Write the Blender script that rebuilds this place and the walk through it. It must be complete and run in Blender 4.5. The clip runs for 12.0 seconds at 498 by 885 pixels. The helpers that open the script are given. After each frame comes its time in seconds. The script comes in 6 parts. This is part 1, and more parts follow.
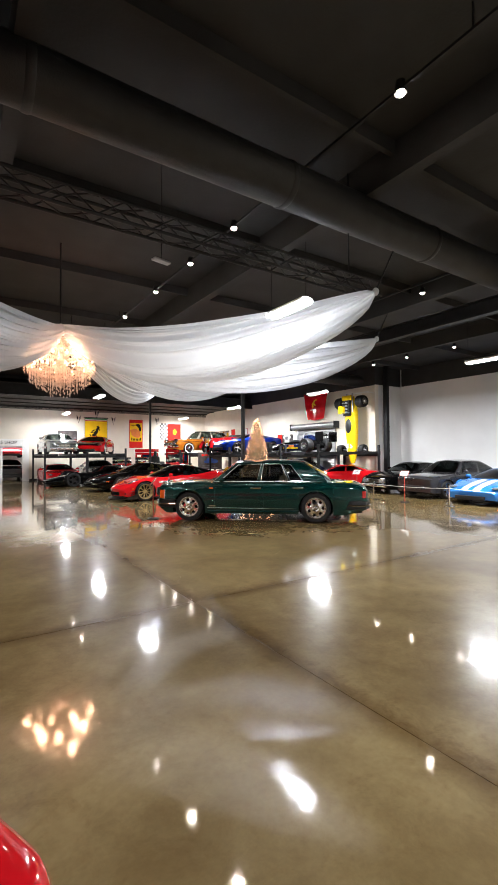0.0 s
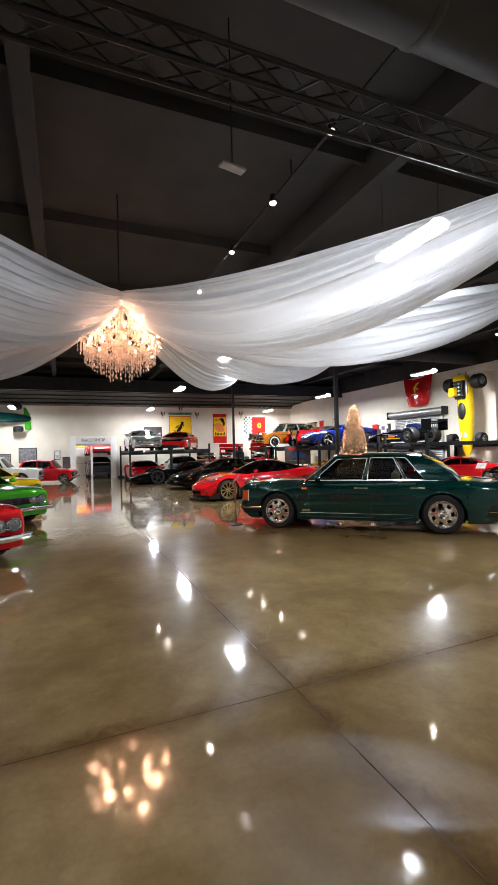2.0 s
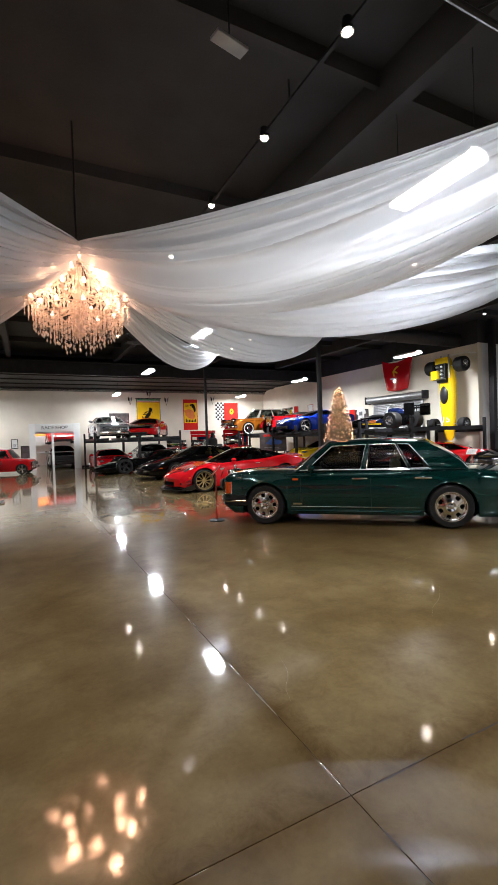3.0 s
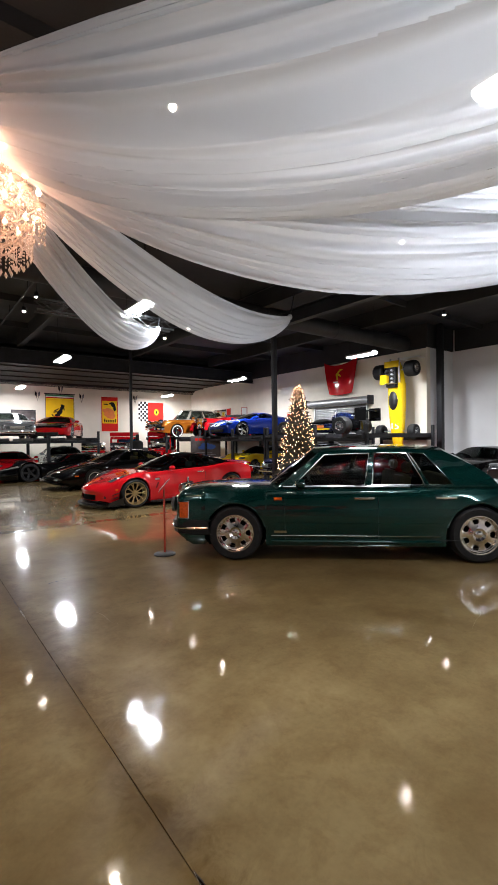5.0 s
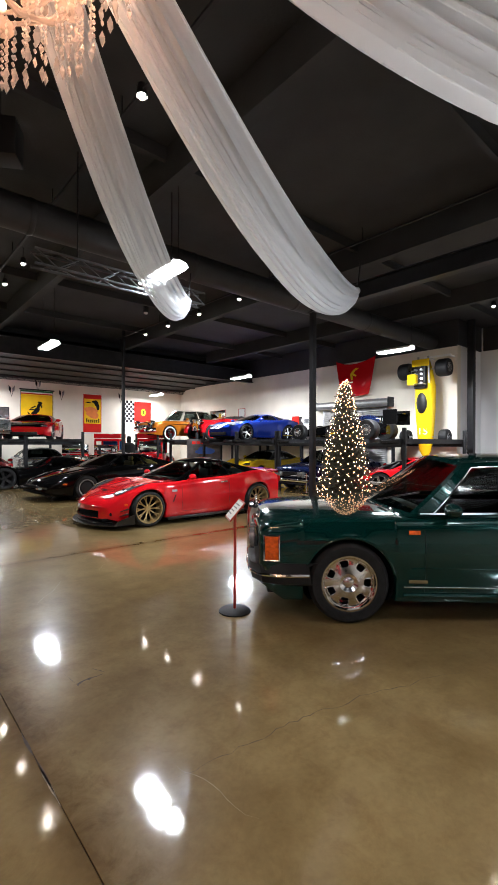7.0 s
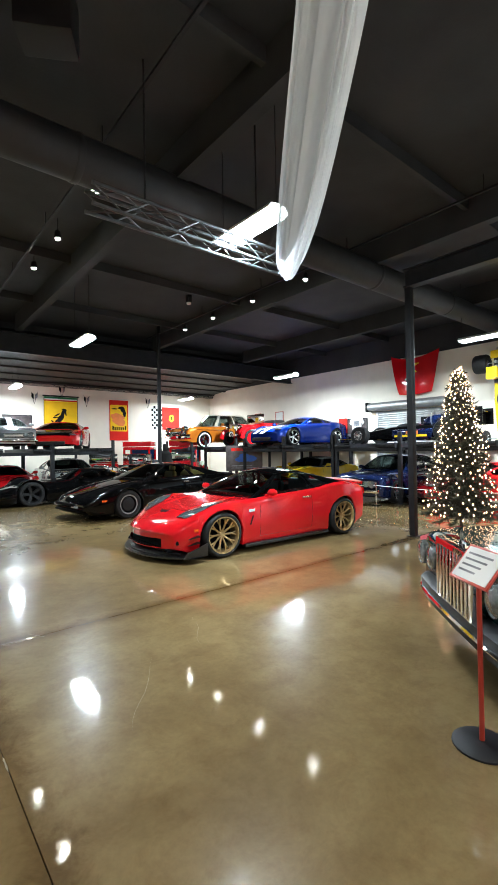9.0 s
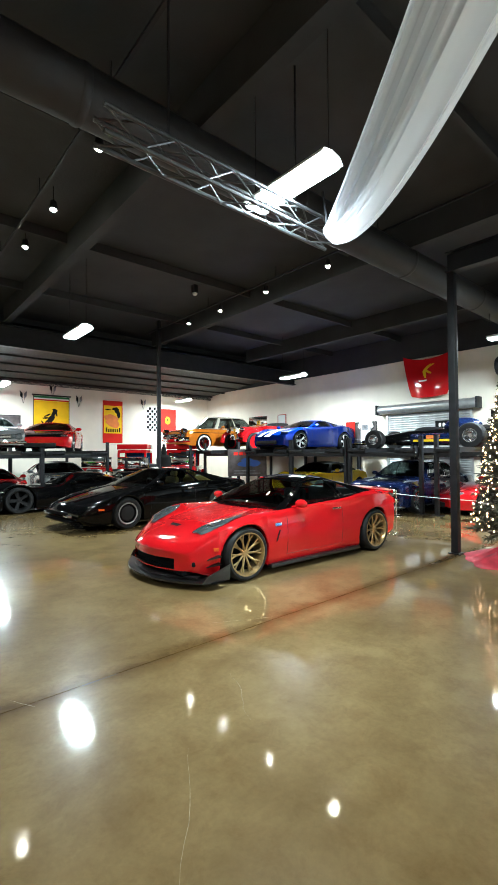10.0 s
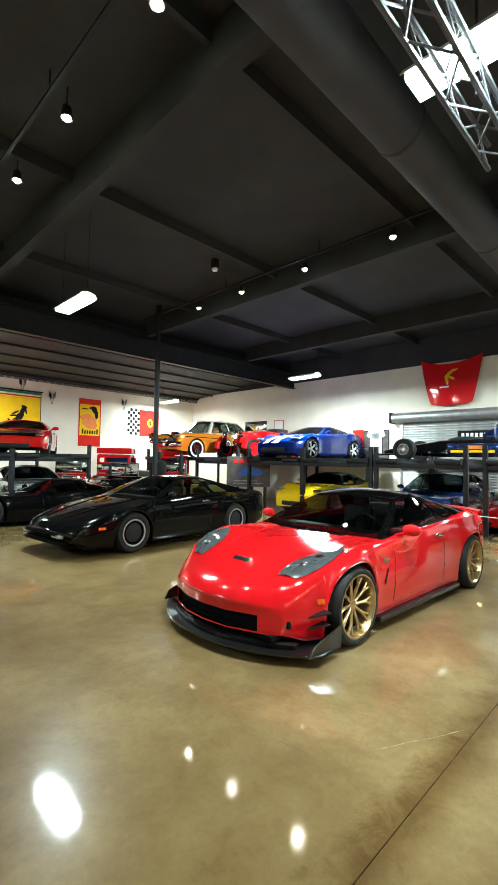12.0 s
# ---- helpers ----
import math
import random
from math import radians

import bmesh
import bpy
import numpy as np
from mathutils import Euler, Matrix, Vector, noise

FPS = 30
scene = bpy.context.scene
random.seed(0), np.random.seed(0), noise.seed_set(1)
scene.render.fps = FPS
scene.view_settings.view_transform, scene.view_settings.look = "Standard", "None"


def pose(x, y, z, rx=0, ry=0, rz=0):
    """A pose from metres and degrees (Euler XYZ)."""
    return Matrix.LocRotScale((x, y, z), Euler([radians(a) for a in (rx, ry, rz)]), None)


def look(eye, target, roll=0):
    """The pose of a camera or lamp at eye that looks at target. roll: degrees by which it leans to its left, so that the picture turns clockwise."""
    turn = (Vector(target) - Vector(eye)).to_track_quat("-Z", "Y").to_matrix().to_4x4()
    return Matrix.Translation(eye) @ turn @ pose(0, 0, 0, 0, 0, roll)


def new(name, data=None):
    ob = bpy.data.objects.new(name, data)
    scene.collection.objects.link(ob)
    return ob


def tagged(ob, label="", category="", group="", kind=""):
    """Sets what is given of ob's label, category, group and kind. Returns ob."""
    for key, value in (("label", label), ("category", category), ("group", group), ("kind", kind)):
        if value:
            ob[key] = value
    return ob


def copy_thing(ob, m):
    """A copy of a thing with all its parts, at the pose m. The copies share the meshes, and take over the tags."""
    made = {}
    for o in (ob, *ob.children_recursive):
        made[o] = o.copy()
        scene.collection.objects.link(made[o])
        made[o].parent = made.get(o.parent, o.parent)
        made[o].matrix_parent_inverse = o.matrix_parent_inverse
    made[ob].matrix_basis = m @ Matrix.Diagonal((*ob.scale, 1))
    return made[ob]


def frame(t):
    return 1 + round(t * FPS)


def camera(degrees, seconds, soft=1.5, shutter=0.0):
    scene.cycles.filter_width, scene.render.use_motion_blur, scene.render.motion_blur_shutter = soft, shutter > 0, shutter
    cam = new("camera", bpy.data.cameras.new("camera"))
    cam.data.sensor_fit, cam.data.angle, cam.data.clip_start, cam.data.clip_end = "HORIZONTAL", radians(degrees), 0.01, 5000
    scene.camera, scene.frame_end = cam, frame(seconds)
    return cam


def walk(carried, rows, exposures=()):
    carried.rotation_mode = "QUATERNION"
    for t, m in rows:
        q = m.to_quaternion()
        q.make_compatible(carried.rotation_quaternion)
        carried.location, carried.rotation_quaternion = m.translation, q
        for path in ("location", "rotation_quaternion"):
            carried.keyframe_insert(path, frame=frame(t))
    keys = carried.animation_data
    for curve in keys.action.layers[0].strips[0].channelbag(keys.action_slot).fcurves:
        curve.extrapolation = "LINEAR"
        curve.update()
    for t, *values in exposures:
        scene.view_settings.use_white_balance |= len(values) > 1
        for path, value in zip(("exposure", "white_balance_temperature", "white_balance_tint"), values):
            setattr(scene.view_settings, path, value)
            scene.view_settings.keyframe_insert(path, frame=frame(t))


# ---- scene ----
cam = camera(58.7, 12.0, soft=1.6)
PATH = [
    (0, (0.513, 0.176, 1.637), (1.621, 1.841, 1.687), -0.4),
    (0.5, (0.794, 0.524, 1.626), (1.774, 2.266, 1.694), -0.8),
    (1, (1.024, 0.946, 1.613), (1.922, 2.731, 1.692), -1.0),
    (1.5, (1.202, 1.44, 1.628), (2.007, 3.269, 1.704), -0.6),
    (2, (1.337, 1.974, 1.61), (2.109, 3.819, 1.64), -1.5),
    (2.5, (1.462, 2.539, 1.612), (2.246, 4.378, 1.589), -2.5),
    (3, (1.517, 3.089, 1.601), (2.417, 4.875, 1.569), -1.9),
    (3.5, (1.581, 3.626, 1.59), (2.584, 5.355, 1.54), -2.2),
    (3.7, (1.65, 3.85, 1.578), (2.681, 5.563, 1.53), -2.2),
    (5.3, (1.952, 5.672, 1.608), (3.198, 7.236, 1.589), -0.3),
    (5.5, (1.957, 5.905, 1.619), (3.217, 7.457, 1.599), -0.1),
    (6, (2.03, 6.488, 1.596), (3.32, 8.016, 1.583), 0.4),
    (6.5, (2.08, 7.059, 1.618), (3.393, 8.567, 1.605), 0.6),
    (7, (2.088, 7.679, 1.586), (3.401, 9.188, 1.585), 0.2),
    (7.5, (2.149, 8.26, 1.612), (3.438, 9.789, 1.626), -0.4),
    (7.7, (2.144, 8.487, 1.606), (3.431, 10.018, 1.62), -0.6),
    (9.3, (2.336, 10.134, 1.6), (3.605, 11.68, 1.628), -0.9),
    (9.5, (2.391, 10.339, 1.579), (3.663, 11.883, 1.608), -0.9),
    (10, (2.514, 10.897, 1.6), (3.817, 12.414, 1.645), -0.4),
    (10.5, (2.561, 11.452, 1.593), (3.909, 12.928, 1.649), -0.0),
    (11, (2.642, 11.991, 1.583), (4.014, 13.445, 1.644), 0.0),
    (11.5, (2.656, 12.546, 1.565), (4.057, 13.971, 1.639), 0.5),
    (12, (2.697, 13.099, 1.55), (4.12, 14.501, 1.637), 1.0),
]
EXPOSE = [(0.0, 0.48, 6500, 10), (1.0, 0.32, 6450, 10), (2.5, 0.06, 6400, 11), (3.7, -0.15, 6400, 11), (5.5, 0.0, 6350, 12), (7.0, 0.2, 6250, 10),
          (7.7, 0.38, 5950, 8), (9.3, 0.66, 5800, -2), (10.5, 0.62, 5850, -6), (12.0, 0.8, 6000, -9)]
walk(cam, [(t, look(eye, target, roll)) for t, eye, target, roll in PATH], EXPOSE)

# ---- world and lamps ----
world = bpy.data.worlds.new("world")
scene.world = world
world.use_nodes = True
world.node_tree.nodes["Background"].inputs[0].default_value = (0.02, 0.022, 0.026, 1)
world.node_tree.nodes["Background"].inputs[1].default_value = 0.3

BAY_WATTS, CHANDELIER_WATTS, SPOT_WATTS = 220, 115, 112


def lamp(name, kind, m, watts, colour=(1, 1, 1), size=0.3, size_y=0.0, cone=100):
    data = bpy.data.lights.new(name, kind)
    data.energy, data.color = watts, colour
    if kind == "AREA":
        data.shape, data.size, data.size_y = "RECTANGLE", size, size_y or size
    else:
        data.shadow_soft_size = size
    if kind == "SPOT":
        data.spot_size, data.spot_blend = radians(cone), 0.6
    ob = new(name, data)
    ob.matrix_world = m
    return ob


BAYS = [(5.6, 6.5, 4.3), (5.66, 13.92, 4.26), (5.98, 20.7, 4.28), (13.1, 6.9, 4.28), (13.72, 14.6, 4.28), (13.75, 21.6, 4.26),
        (14.5, 29.9, 4.25), (6.25, 29.2, 4.2), (-1.2, 29.0, 4.2), (-2.0, 20.7, 4.28), (-2.2, 6.5, 4.3), (4.0, -1.0, 4.3), (13.5, -0.5, 4.3)]
for x, y, z in BAYS:
    lamp("bay_lamp", "AREA", pose(x, y, z - 0.065), BAY_WATTS * (2.2 if x > 12 and y < 25 else 0.6 if (x, y) == (5.6, 6.5) else 1.0), (0.95, 0.98, 1.0), 0.26, 1.04)
for k in range(14):
    lamp("chandelier_lamp", "POINT", pose(2.2 + (0.56 - 0.24 * (k % 3 == 1)) * math.cos(0.449 * k), 9.25 + (0.56 - 0.24 * (k % 3 == 1)) * math.sin(0.449 * k), 3.36 + 0.14 * (k % 3)), CHANDELIER_WATTS / 14, (1.0, 0.5, 0.29), 0.06)
SPOTS = [(4.42, y, 5.47) for y in (3.1, 6.46, 8.12, 9.95, 12.2)] + [(4.65, y, 5.41) for y in (16.2, 18.0, 19.62)] + [(9.36, y, 5.29) for y in (6.3, 10.2, 16.44, 18.24, 19.97, 21.45)] + [(14.7, y, 5.25) for y in (8.8, 10.7, 12.3)]
for x, y, z in SPOTS:
    lamp("spot_lamp", "SPOT", pose(x, y, z - 0.05), SPOT_WATTS, (1.0, 0.86, 0.68), 0.06, cone=110)
for x in (2.4, 3.8):
    lamp("shop_lamp", "AREA", pose(x, 33.6, 3.4), 170, (0.9, 0.95, 1.0), 1.2, 0.3)

# ---- materials ----


def material(name, colour, rough=0.5, metal=0.0, coat=0.0, vary=0.12, scale=3.0, bump=0.0, bump_scale=60.0, spec=0.5, second=None, stretch=(1, 1, 1)):
    """A surface with large stains and fine grain."""
    m = bpy.data.materials.new(name)
    m.use_nodes = True
    nt, b = m.node_tree, m.node_tree.nodes["Principled BSDF"]
    b.inputs["Roughness"].default_value, b.inputs["Metallic"].default_value = rough, metal
    b.inputs["Coat Weight"].default_value, b.inputs["Coat Roughness"].default_value = coat, 0.03
    b.inputs["Specular IOR Level"].default_value = spec
    co = nt.nodes.new("ShaderNodeTexCoord")
    mp = nt.nodes.new("ShaderNodeMapping")
    mp.inputs["Scale"].default_value = stretch
    nt.links.new(co.outputs["Object"], mp.inputs[0])
    n1 = nt.nodes.new("ShaderNodeTexNoise")
    n1.inputs["Scale"].default_value, n1.inputs["Detail"].default_value = scale, 6
    nt.links.new(mp.outputs[0], n1.inputs["Vector"])
    ramp = nt.nodes.new("ShaderNodeValToRGB")
    c2 = second or tuple(c * (1 - vary * 2) for c in colour)
    ramp.color_ramp.elements[0].position, ramp.color_ramp.elements[1].position = 0.35, 0.65
    ramp.color_ramp.elements[0].color, ramp.color_ramp.elements[1].color = (*c2, 1), (*colour, 1)
    nt.links.new(n1.outputs[0], ramp.inputs[0])
    nt.links.new(ramp.outputs[0], b.inputs["Base Color"])
    if bump:
        n2 = nt.nodes.new("ShaderNodeTexNoise")
        n2.inputs["Scale"].default_value, n2.inputs["Detail"].default_value = bump_scale, 4
        nt.links.new(mp.outputs[0], n2.inputs["Vector"])
        bp = nt.nodes.new("ShaderNodeBump")
        bp.inputs["Strength"].default_value, bp.inputs["Distance"].default_value = bump, 0.01
        nt.links.new(n2.outputs[0], bp.inputs["Height"])
        nt.links.new(bp.outputs[0], b.inputs["Normal"])
    return m


def glow(name, colour, strength):
    m = bpy.data.materials.new(name)
    m.use_nodes = True
    b = m.node_tree.nodes["Principled BSDF"]
    b.inputs["Base Color"].default_value = (*colour, 1)
    b.inputs["Emission Color"].default_value, b.inputs["Emission Strength"].default_value = (*colour, 1), strength
    return m


def pane_material(name, tint, rough=0.02, ior=1.55):
    """Tinted glass: clear through, with a mirror gloss by Fresnel."""
    m = bpy.data.materials.new(name)
    m.use_nodes = True
    nt = m.node_tree
    nt.nodes.remove(nt.nodes["Principled BSDF"])
    a, g, mix, fr = (nt.nodes.new(k) for k in ("ShaderNodeBsdfTransparent", "ShaderNodeBsdfGlossy", "ShaderNodeMixShader", "ShaderNodeFresnel"))
    a.inputs[0].default_value = (*tint, 1)
    g.inputs["Roughness"].default_value = rough
    fr.inputs[0].default_value = ior
    nt.links.new(fr.outputs[0], mix.inputs[0])
    nt.links.new(a.outputs[0], mix.inputs[1])
    nt.links.new(g.outputs[0], mix.inputs[2])
    nt.links.new(mix.outputs[0], nt.nodes["Material Output"].inputs[0])
    return m


def cloth_material(name, colour, clear=0.12):
    m = bpy.data.materials.new(name)
    m.use_nodes = True
    nt = m.node_tree
    nt.nodes.remove(nt.nodes["Principled BSDF"])
    d, t, a, m1, m2 = (nt.nodes.new(k) for k in ("ShaderNodeBsdfDiffuse", "ShaderNodeBsdfTranslucent", "ShaderNodeBsdfTransparent", "ShaderNodeMixShader", "ShaderNodeMixShader"))
    d.inputs[0].default_value = t.inputs[0].default_value = (*colour, 1)
    m1.inputs[0].default_value, m2.inputs[0].default_value = 0.48, clear
    nt.links.new(d.outputs[0], m1.inputs[1])
    nt.links.new(t.outputs[0], m1.inputs[2])
    nt.links.new(m1.outputs[0], m2.inputs[1])
    nt.links.new(a.outputs[0], m2.inputs[2])
    nt.links.new(m2.outputs[0], nt.nodes["Material Output"].inputs[0])
    return m


def floor_material():
    """Stained, polished and sealed concrete, slab by slab."""
    m = bpy.data.materials.new("polished_concrete")
    m.use_nodes = True
    nt, b = m.node_tree, m.node_tree.nodes["Principled BSDF"]
    co = nt.nodes.new("ShaderNodeTexCoord")

    def noise_at(scale, detail, distort=0.0, rough=0.55):
        n = nt.nodes.new("ShaderNodeTexNoise")
        n.inputs["Scale"].default_value, n.inputs["Detail"].default_value, n.inputs["Distortion"].default_value, n.inputs["Roughness"].default_value = scale, detail, distort, rough
        nt.links.new(co.outputs["Object"], n.inputs["Vector"])
        return n

    def ramp(source, p0, p1, c0, c1):
        r = nt.nodes.new("ShaderNodeValToRGB")
        r.color_ramp.elements[0].position, r.color_ramp.elements[1].position = p0, p1
        r.color_ramp.elements[0].color, r.color_ramp.elements[1].color = (*c0, 1), (*c1, 1)
        nt.links.new(source, r.inputs[0])
        return r.outputs[0]

    def times(a, c):
        x = nt.nodes.new("ShaderNodeMix")
        x.data_type, x.blend_type = "RGBA", "MULTIPLY"
        x.inputs["Factor"].default_value = 1
        nt.links.new(a, x.inputs[6])
        nt.links.new(c, x.inputs[7])
        return x.outputs[2]

    big, mid, fine, scuff = noise_at(0.42, 6, 0.15, 0.62), noise_at(1.9, 9, 0.2, 0.68), noise_at(30, 5), noise_at(5.5, 10, 0.6, 0.75)
    info = nt.nodes.new("ShaderNodeObjectInfo")
    col = ramp(big.outputs[0], 0.33, 0.66, FLOOR_DARK, FLOOR_LIGHT)
    col = times(col, ramp(mid.outputs[0], 0.34, 0.62, (0.78, 0.73, 0.65), (1.1, 1.1, 1.08)))
    col = times(col, ramp(scuff.outputs[0], 0.3, 0.52, (0.84, 0.79, 0.72), (1.0, 1.0, 1.0)))
    col = times(col, ramp(fine.outputs[0], 0.3, 0.6, (0.93, 0.93, 0.92), (1.02, 1.02, 1.02)))
    col = times(col, ramp(info.outputs["Random"], 0.0, 1.0, (0.82, 0.8, 0.76), (1.08, 1.07, 1.05)))
    # brown staining that spreads unevenly from the saw cuts
    sep = nt.nodes.new("ShaderNodeSeparateXYZ")
    nt.links.new(co.outputs["Object"], sep.inputs[0])

    def maths(op, a, c):
        n = nt.nodes.new("ShaderNodeMath")
        n.operation = op
        for k, v in enumerate((a, c)):
            if isinstance(v, (int, float)):
                n.inputs[k].default_value = v
            else:
                nt.links.new(v, n.inputs[k])
        return n.outputs[0]

    wander = maths("MULTIPLY", maths("SUBTRACT", scuff.outputs[0], 0.5), 0.35)
    near = None
    for axis, lines in ((0, (2.74, 11.9)), (1, (4.63, 14.0))):
        for c in lines:
            d = maths("ABSOLUTE", maths("SUBTRACT", maths("ADD", sep.outputs[axis], wander), c), 0)
            near = d if near is None else maths("MINIMUM", near, d)
    col = times(col, ramp(near, 0.015, 0.17, (0.56, 0.48, 0.36), (1.0, 1.0, 1.0)))
    nt.links.new(col, b.inputs["Base Color"])
    rr = nt.nodes.new("ShaderNodeMapRange")
    rr.inputs[1].default_value, rr.inputs[2].default_value = 0.3, 0.7
    rr.inputs[3].default_value, rr.inputs[4].default_value = FLOOR_ROUGH
    nt.links.new(mid.outputs[0], rr.inputs[0])
    nt.links.new(rr.outputs[0], b.inputs["Coat Roughness"])
    b.inputs["Roughness"].default_value = 0.3
    b.inputs["Specular IOR Level"].default_value = 0.05
    b.inputs["Coat Weight"].default_value = 1.0
    b.inputs["Coat IOR"].default_value = 1.62
    # trowel waves under the sealer, and a faint orange-peel in it
    bp = nt.nodes.new("ShaderNodeBump")
    bp.inputs["Strength"].default_value, bp.inputs["Distance"].default_value = 0.05, 0.01
    nt.links.new(mid.outputs[0], bp.inputs["Height"])
    peel = nt.nodes.new("ShaderNodeBump")
    peel.inputs["Strength"].default_value, peel.inputs["Distance"].default_value = 0.14, 0.002
    nt.links.new(noise_at(11, 3, 0.3).outputs[0], peel.inputs["Height"])
    nt.links.new(bp.outputs[0], peel.inputs["Normal"])
    nt.links.new(peel.outputs[0], b.inputs["Normal"])
    nt.links.new(peel.outputs[0], b.inputs["Coat Normal"])
    return m


FLOOR_DARK, FLOOR_LIGHT, FLOOR_ROUGH = (0.125, 0.085, 0.036), (0.245, 0.186, 0.096), (0.025, 0.085)
CONCRETE = floor_material()
JOINT = material("joint_filler", (0.085, 0.062, 0.038), 0.85, spec=0.1)
WALL = material("cream_wall_paint", (0.76, 0.7, 0.6), 0.75, vary=0.05, scale=1.2, bump=0.15, bump_scale=35)
GREY_WALL = material("pale_grey_wall_paint", (0.76, 0.76, 0.77), 0.7, vary=0.04, scale=0.8, bump=0.1)
BLACK_CEIL = material("black_ceiling_paint", (0.0225, 0.0228, 0.025), 0.8, vary=0.2, scale=1.5, bump=0.3, bump_scale=25)
DECK = material("dark_brown_deck_boards", (0.025, 0.022, 0.02), 0.7, vary=0.25, scale=4, bump=0.3, stretch=(0.3, 3, 3))
BLACK_STEEL = material("black_painted_steel", (0.015, 0.015, 0.018), 0.5, spec=0.25, vary=0.2, scale=5)
DUCT = material("black_duct_wrap", (0.014, 0.014, 0.016), 0.6, vary=0.2, scale=4, bump=0.2)
LIFT_STEEL = material("dark_lift_steel", (0.016, 0.016, 0.019), 0.45, spec=0.25, vary=0.25, scale=6)
# truss colour darkened to stand for lamp light falling off along it
TRUSS = material("dimmed_truss_aluminium", (0.075, 0.08, 0.085), 0.42, 0.55, vary=0.15, scale=10)
ALU = material("bare_aluminium", (0.6, 0.62, 0.65), 0.3, 1.0, vary=0.08, scale=20)
CHROME = material("chrome", (0.85, 0.85, 0.86), 0.06, 1.0, vary=0.02)
DULL_METAL = material("dull_galvanised_metal", (0.42, 0.42, 0.42), 0.42, 0.7, vary=0.12, scale=6)
RUBBER = material("tyre_rubber", (0.012, 0.012, 0.013), 0.6, spec=0.25, vary=0.2, scale=20, bump=0.2)
TRIM_BLACK = material("black_trim", (0.01, 0.01, 0.011), 0.45, vary=0.1, spec=0.25)
DARK_VOID = material("dark_underbody", (0.006, 0.006, 0.007), 0.9, spec=0.05)
CARBON = material("carbon_fibre", (0.009, 0.008, 0.009), 0.3, coat=0.25, vary=0.3, scale=90)
GOLD_RIM = material("gold_alloy", (0.52, 0.37, 0.18), 0.3, 0.85, vary=0.1, scale=12)
POLISHED = material("polished_alloy", (0.82, 0.82, 0.84), 0.12, 1.0, vary=0.05)
SILVER_RIM = material("silver_alloy", (0.6, 0.6, 0.62), 0.22, 0.9, vary=0.06)
LEATHER_TAN = material("tan_leather", (0.42, 0.32, 0.2), 0.5, vary=0.12, bump=0.15)
LEATHER_BLACK = material("black_leather", (0.02, 0.02, 0.021), 0.45, vary=0.15, bump=0.15)
LEATHER_YEL = material("mustard_leather", (0.45, 0.3, 0.08), 0.5, vary=0.12)
GLASS = pane_material("car_glass", (0.27, 0.31, 0.3))
GLASS_SIDE = pane_material("privacy_glass", (0.24, 0.27, 0.25), ior=1.3)
GLASS_SMOKE = pane_material("smoked_glass", (0.36, 0.41, 0.4))
GLASS_DARK = pane_material("tinted_glass", (0.12, 0.14, 0.14))
LENS_SMOOTH = material("clear_lamp_cover", (0.09, 0.1, 0.11), 0.07, 0.25, coat=1.0, vary=0.1, scale=9)
LENS_CLEAR = material("lamp_lens", (0.2, 0.22, 0.23), 0.1, 0.3, coat=1.0, vary=0.3, scale=25)
LENS_AMBER = material("amber_lens", (0.72, 0.11, 0.008), 0.25, coat=0.25, vary=0.2, scale=40)
LENS_RED = material("red_lens", (0.5, 0.01, 0.01), 0.15, coat=1.0, vary=0.2, scale=40)
CRACK = material("brown_crack", (0.045, 0.025, 0.012), 0.7, vary=0.3, scale=20)
PALE_SCUFF = material("pale_scuff", (0.27, 0.22, 0.14), 0.6, vary=0.3, scale=30)
WHITE = material("white_paint", (0.78, 0.78, 0.76), 0.5, vary=0.04)
PAPER = material("white_card", (0.72, 0.72, 0.7), 0.6, vary=0.04)
RED_POST = material("red_powder_coat", (0.45, 0.05, 0.03), 0.35, vary=0.1)
YELLOW_CLOTH = material("yellow_banner_cloth", (0.8, 0.5, 0.012), 0.8, vary=0.05, spec=0.15)
RED_CLOTH = material("red_banner_cloth", (0.58, 0.022, 0.016), 0.8, vary=0.06, spec=0.1)
GREEN_CLOTH = material("green_cloth", (0.02, 0.2, 0.06), 0.7)
BLACK_CLOTH = material("black_cloth", (0.012, 0.012, 0.012), 0.85, spec=0.1)
ORANGE_INK = material("orange_ink", (0.75, 0.2, 0.03), 0.6)
BLUE_INK = material("blue_ink", (0.02, 0.09, 0.4), 0.5)
GREY_INK = material("grey_ink", (0.25, 0.25, 0.27), 0.55, vary=0.3, scale=8)
BROWN_INK = material("dark_brown_print", (0.09, 0.07, 0.07), 0.5, vary=0.3, scale=4)
SKIRT = material("red_velvet", (0.4, 0.01, 0.03), 0.8, vary=0.25, scale=6)
SHEER = cloth_material("sheer_white_fabric", (0.73, 0.75, 0.79), 0.34)
NEEDLES = material("fir_needles", (0.04, 0.042, 0.02), 0.6, vary=0.3, scale=8)
BARK = material("tree_pole", (0.08, 0.05, 0.03), 0.8)
BULB = glow("fairy_light", (1.0, 0.5, 0.26), 7)
BULB.cycles.emission_sampling = "NONE"
FLAME = glow("candle_bulb", (1.0, 0.66, 0.4), 10)
BAY_GLOW = glow("bay_diffuser", (0.95, 0.98, 1.0), 30)
SPOT_GLOW = glow("spot_glass", (1.0, 0.88, 0.7), 110)
CRYSTAL = cloth_material("cut_crystal", (0.68, 0.63, 0.6), 0.55)
GILT = cloth_material("frosted_glass_arm", (0.5, 0.44, 0.4), 0.5)


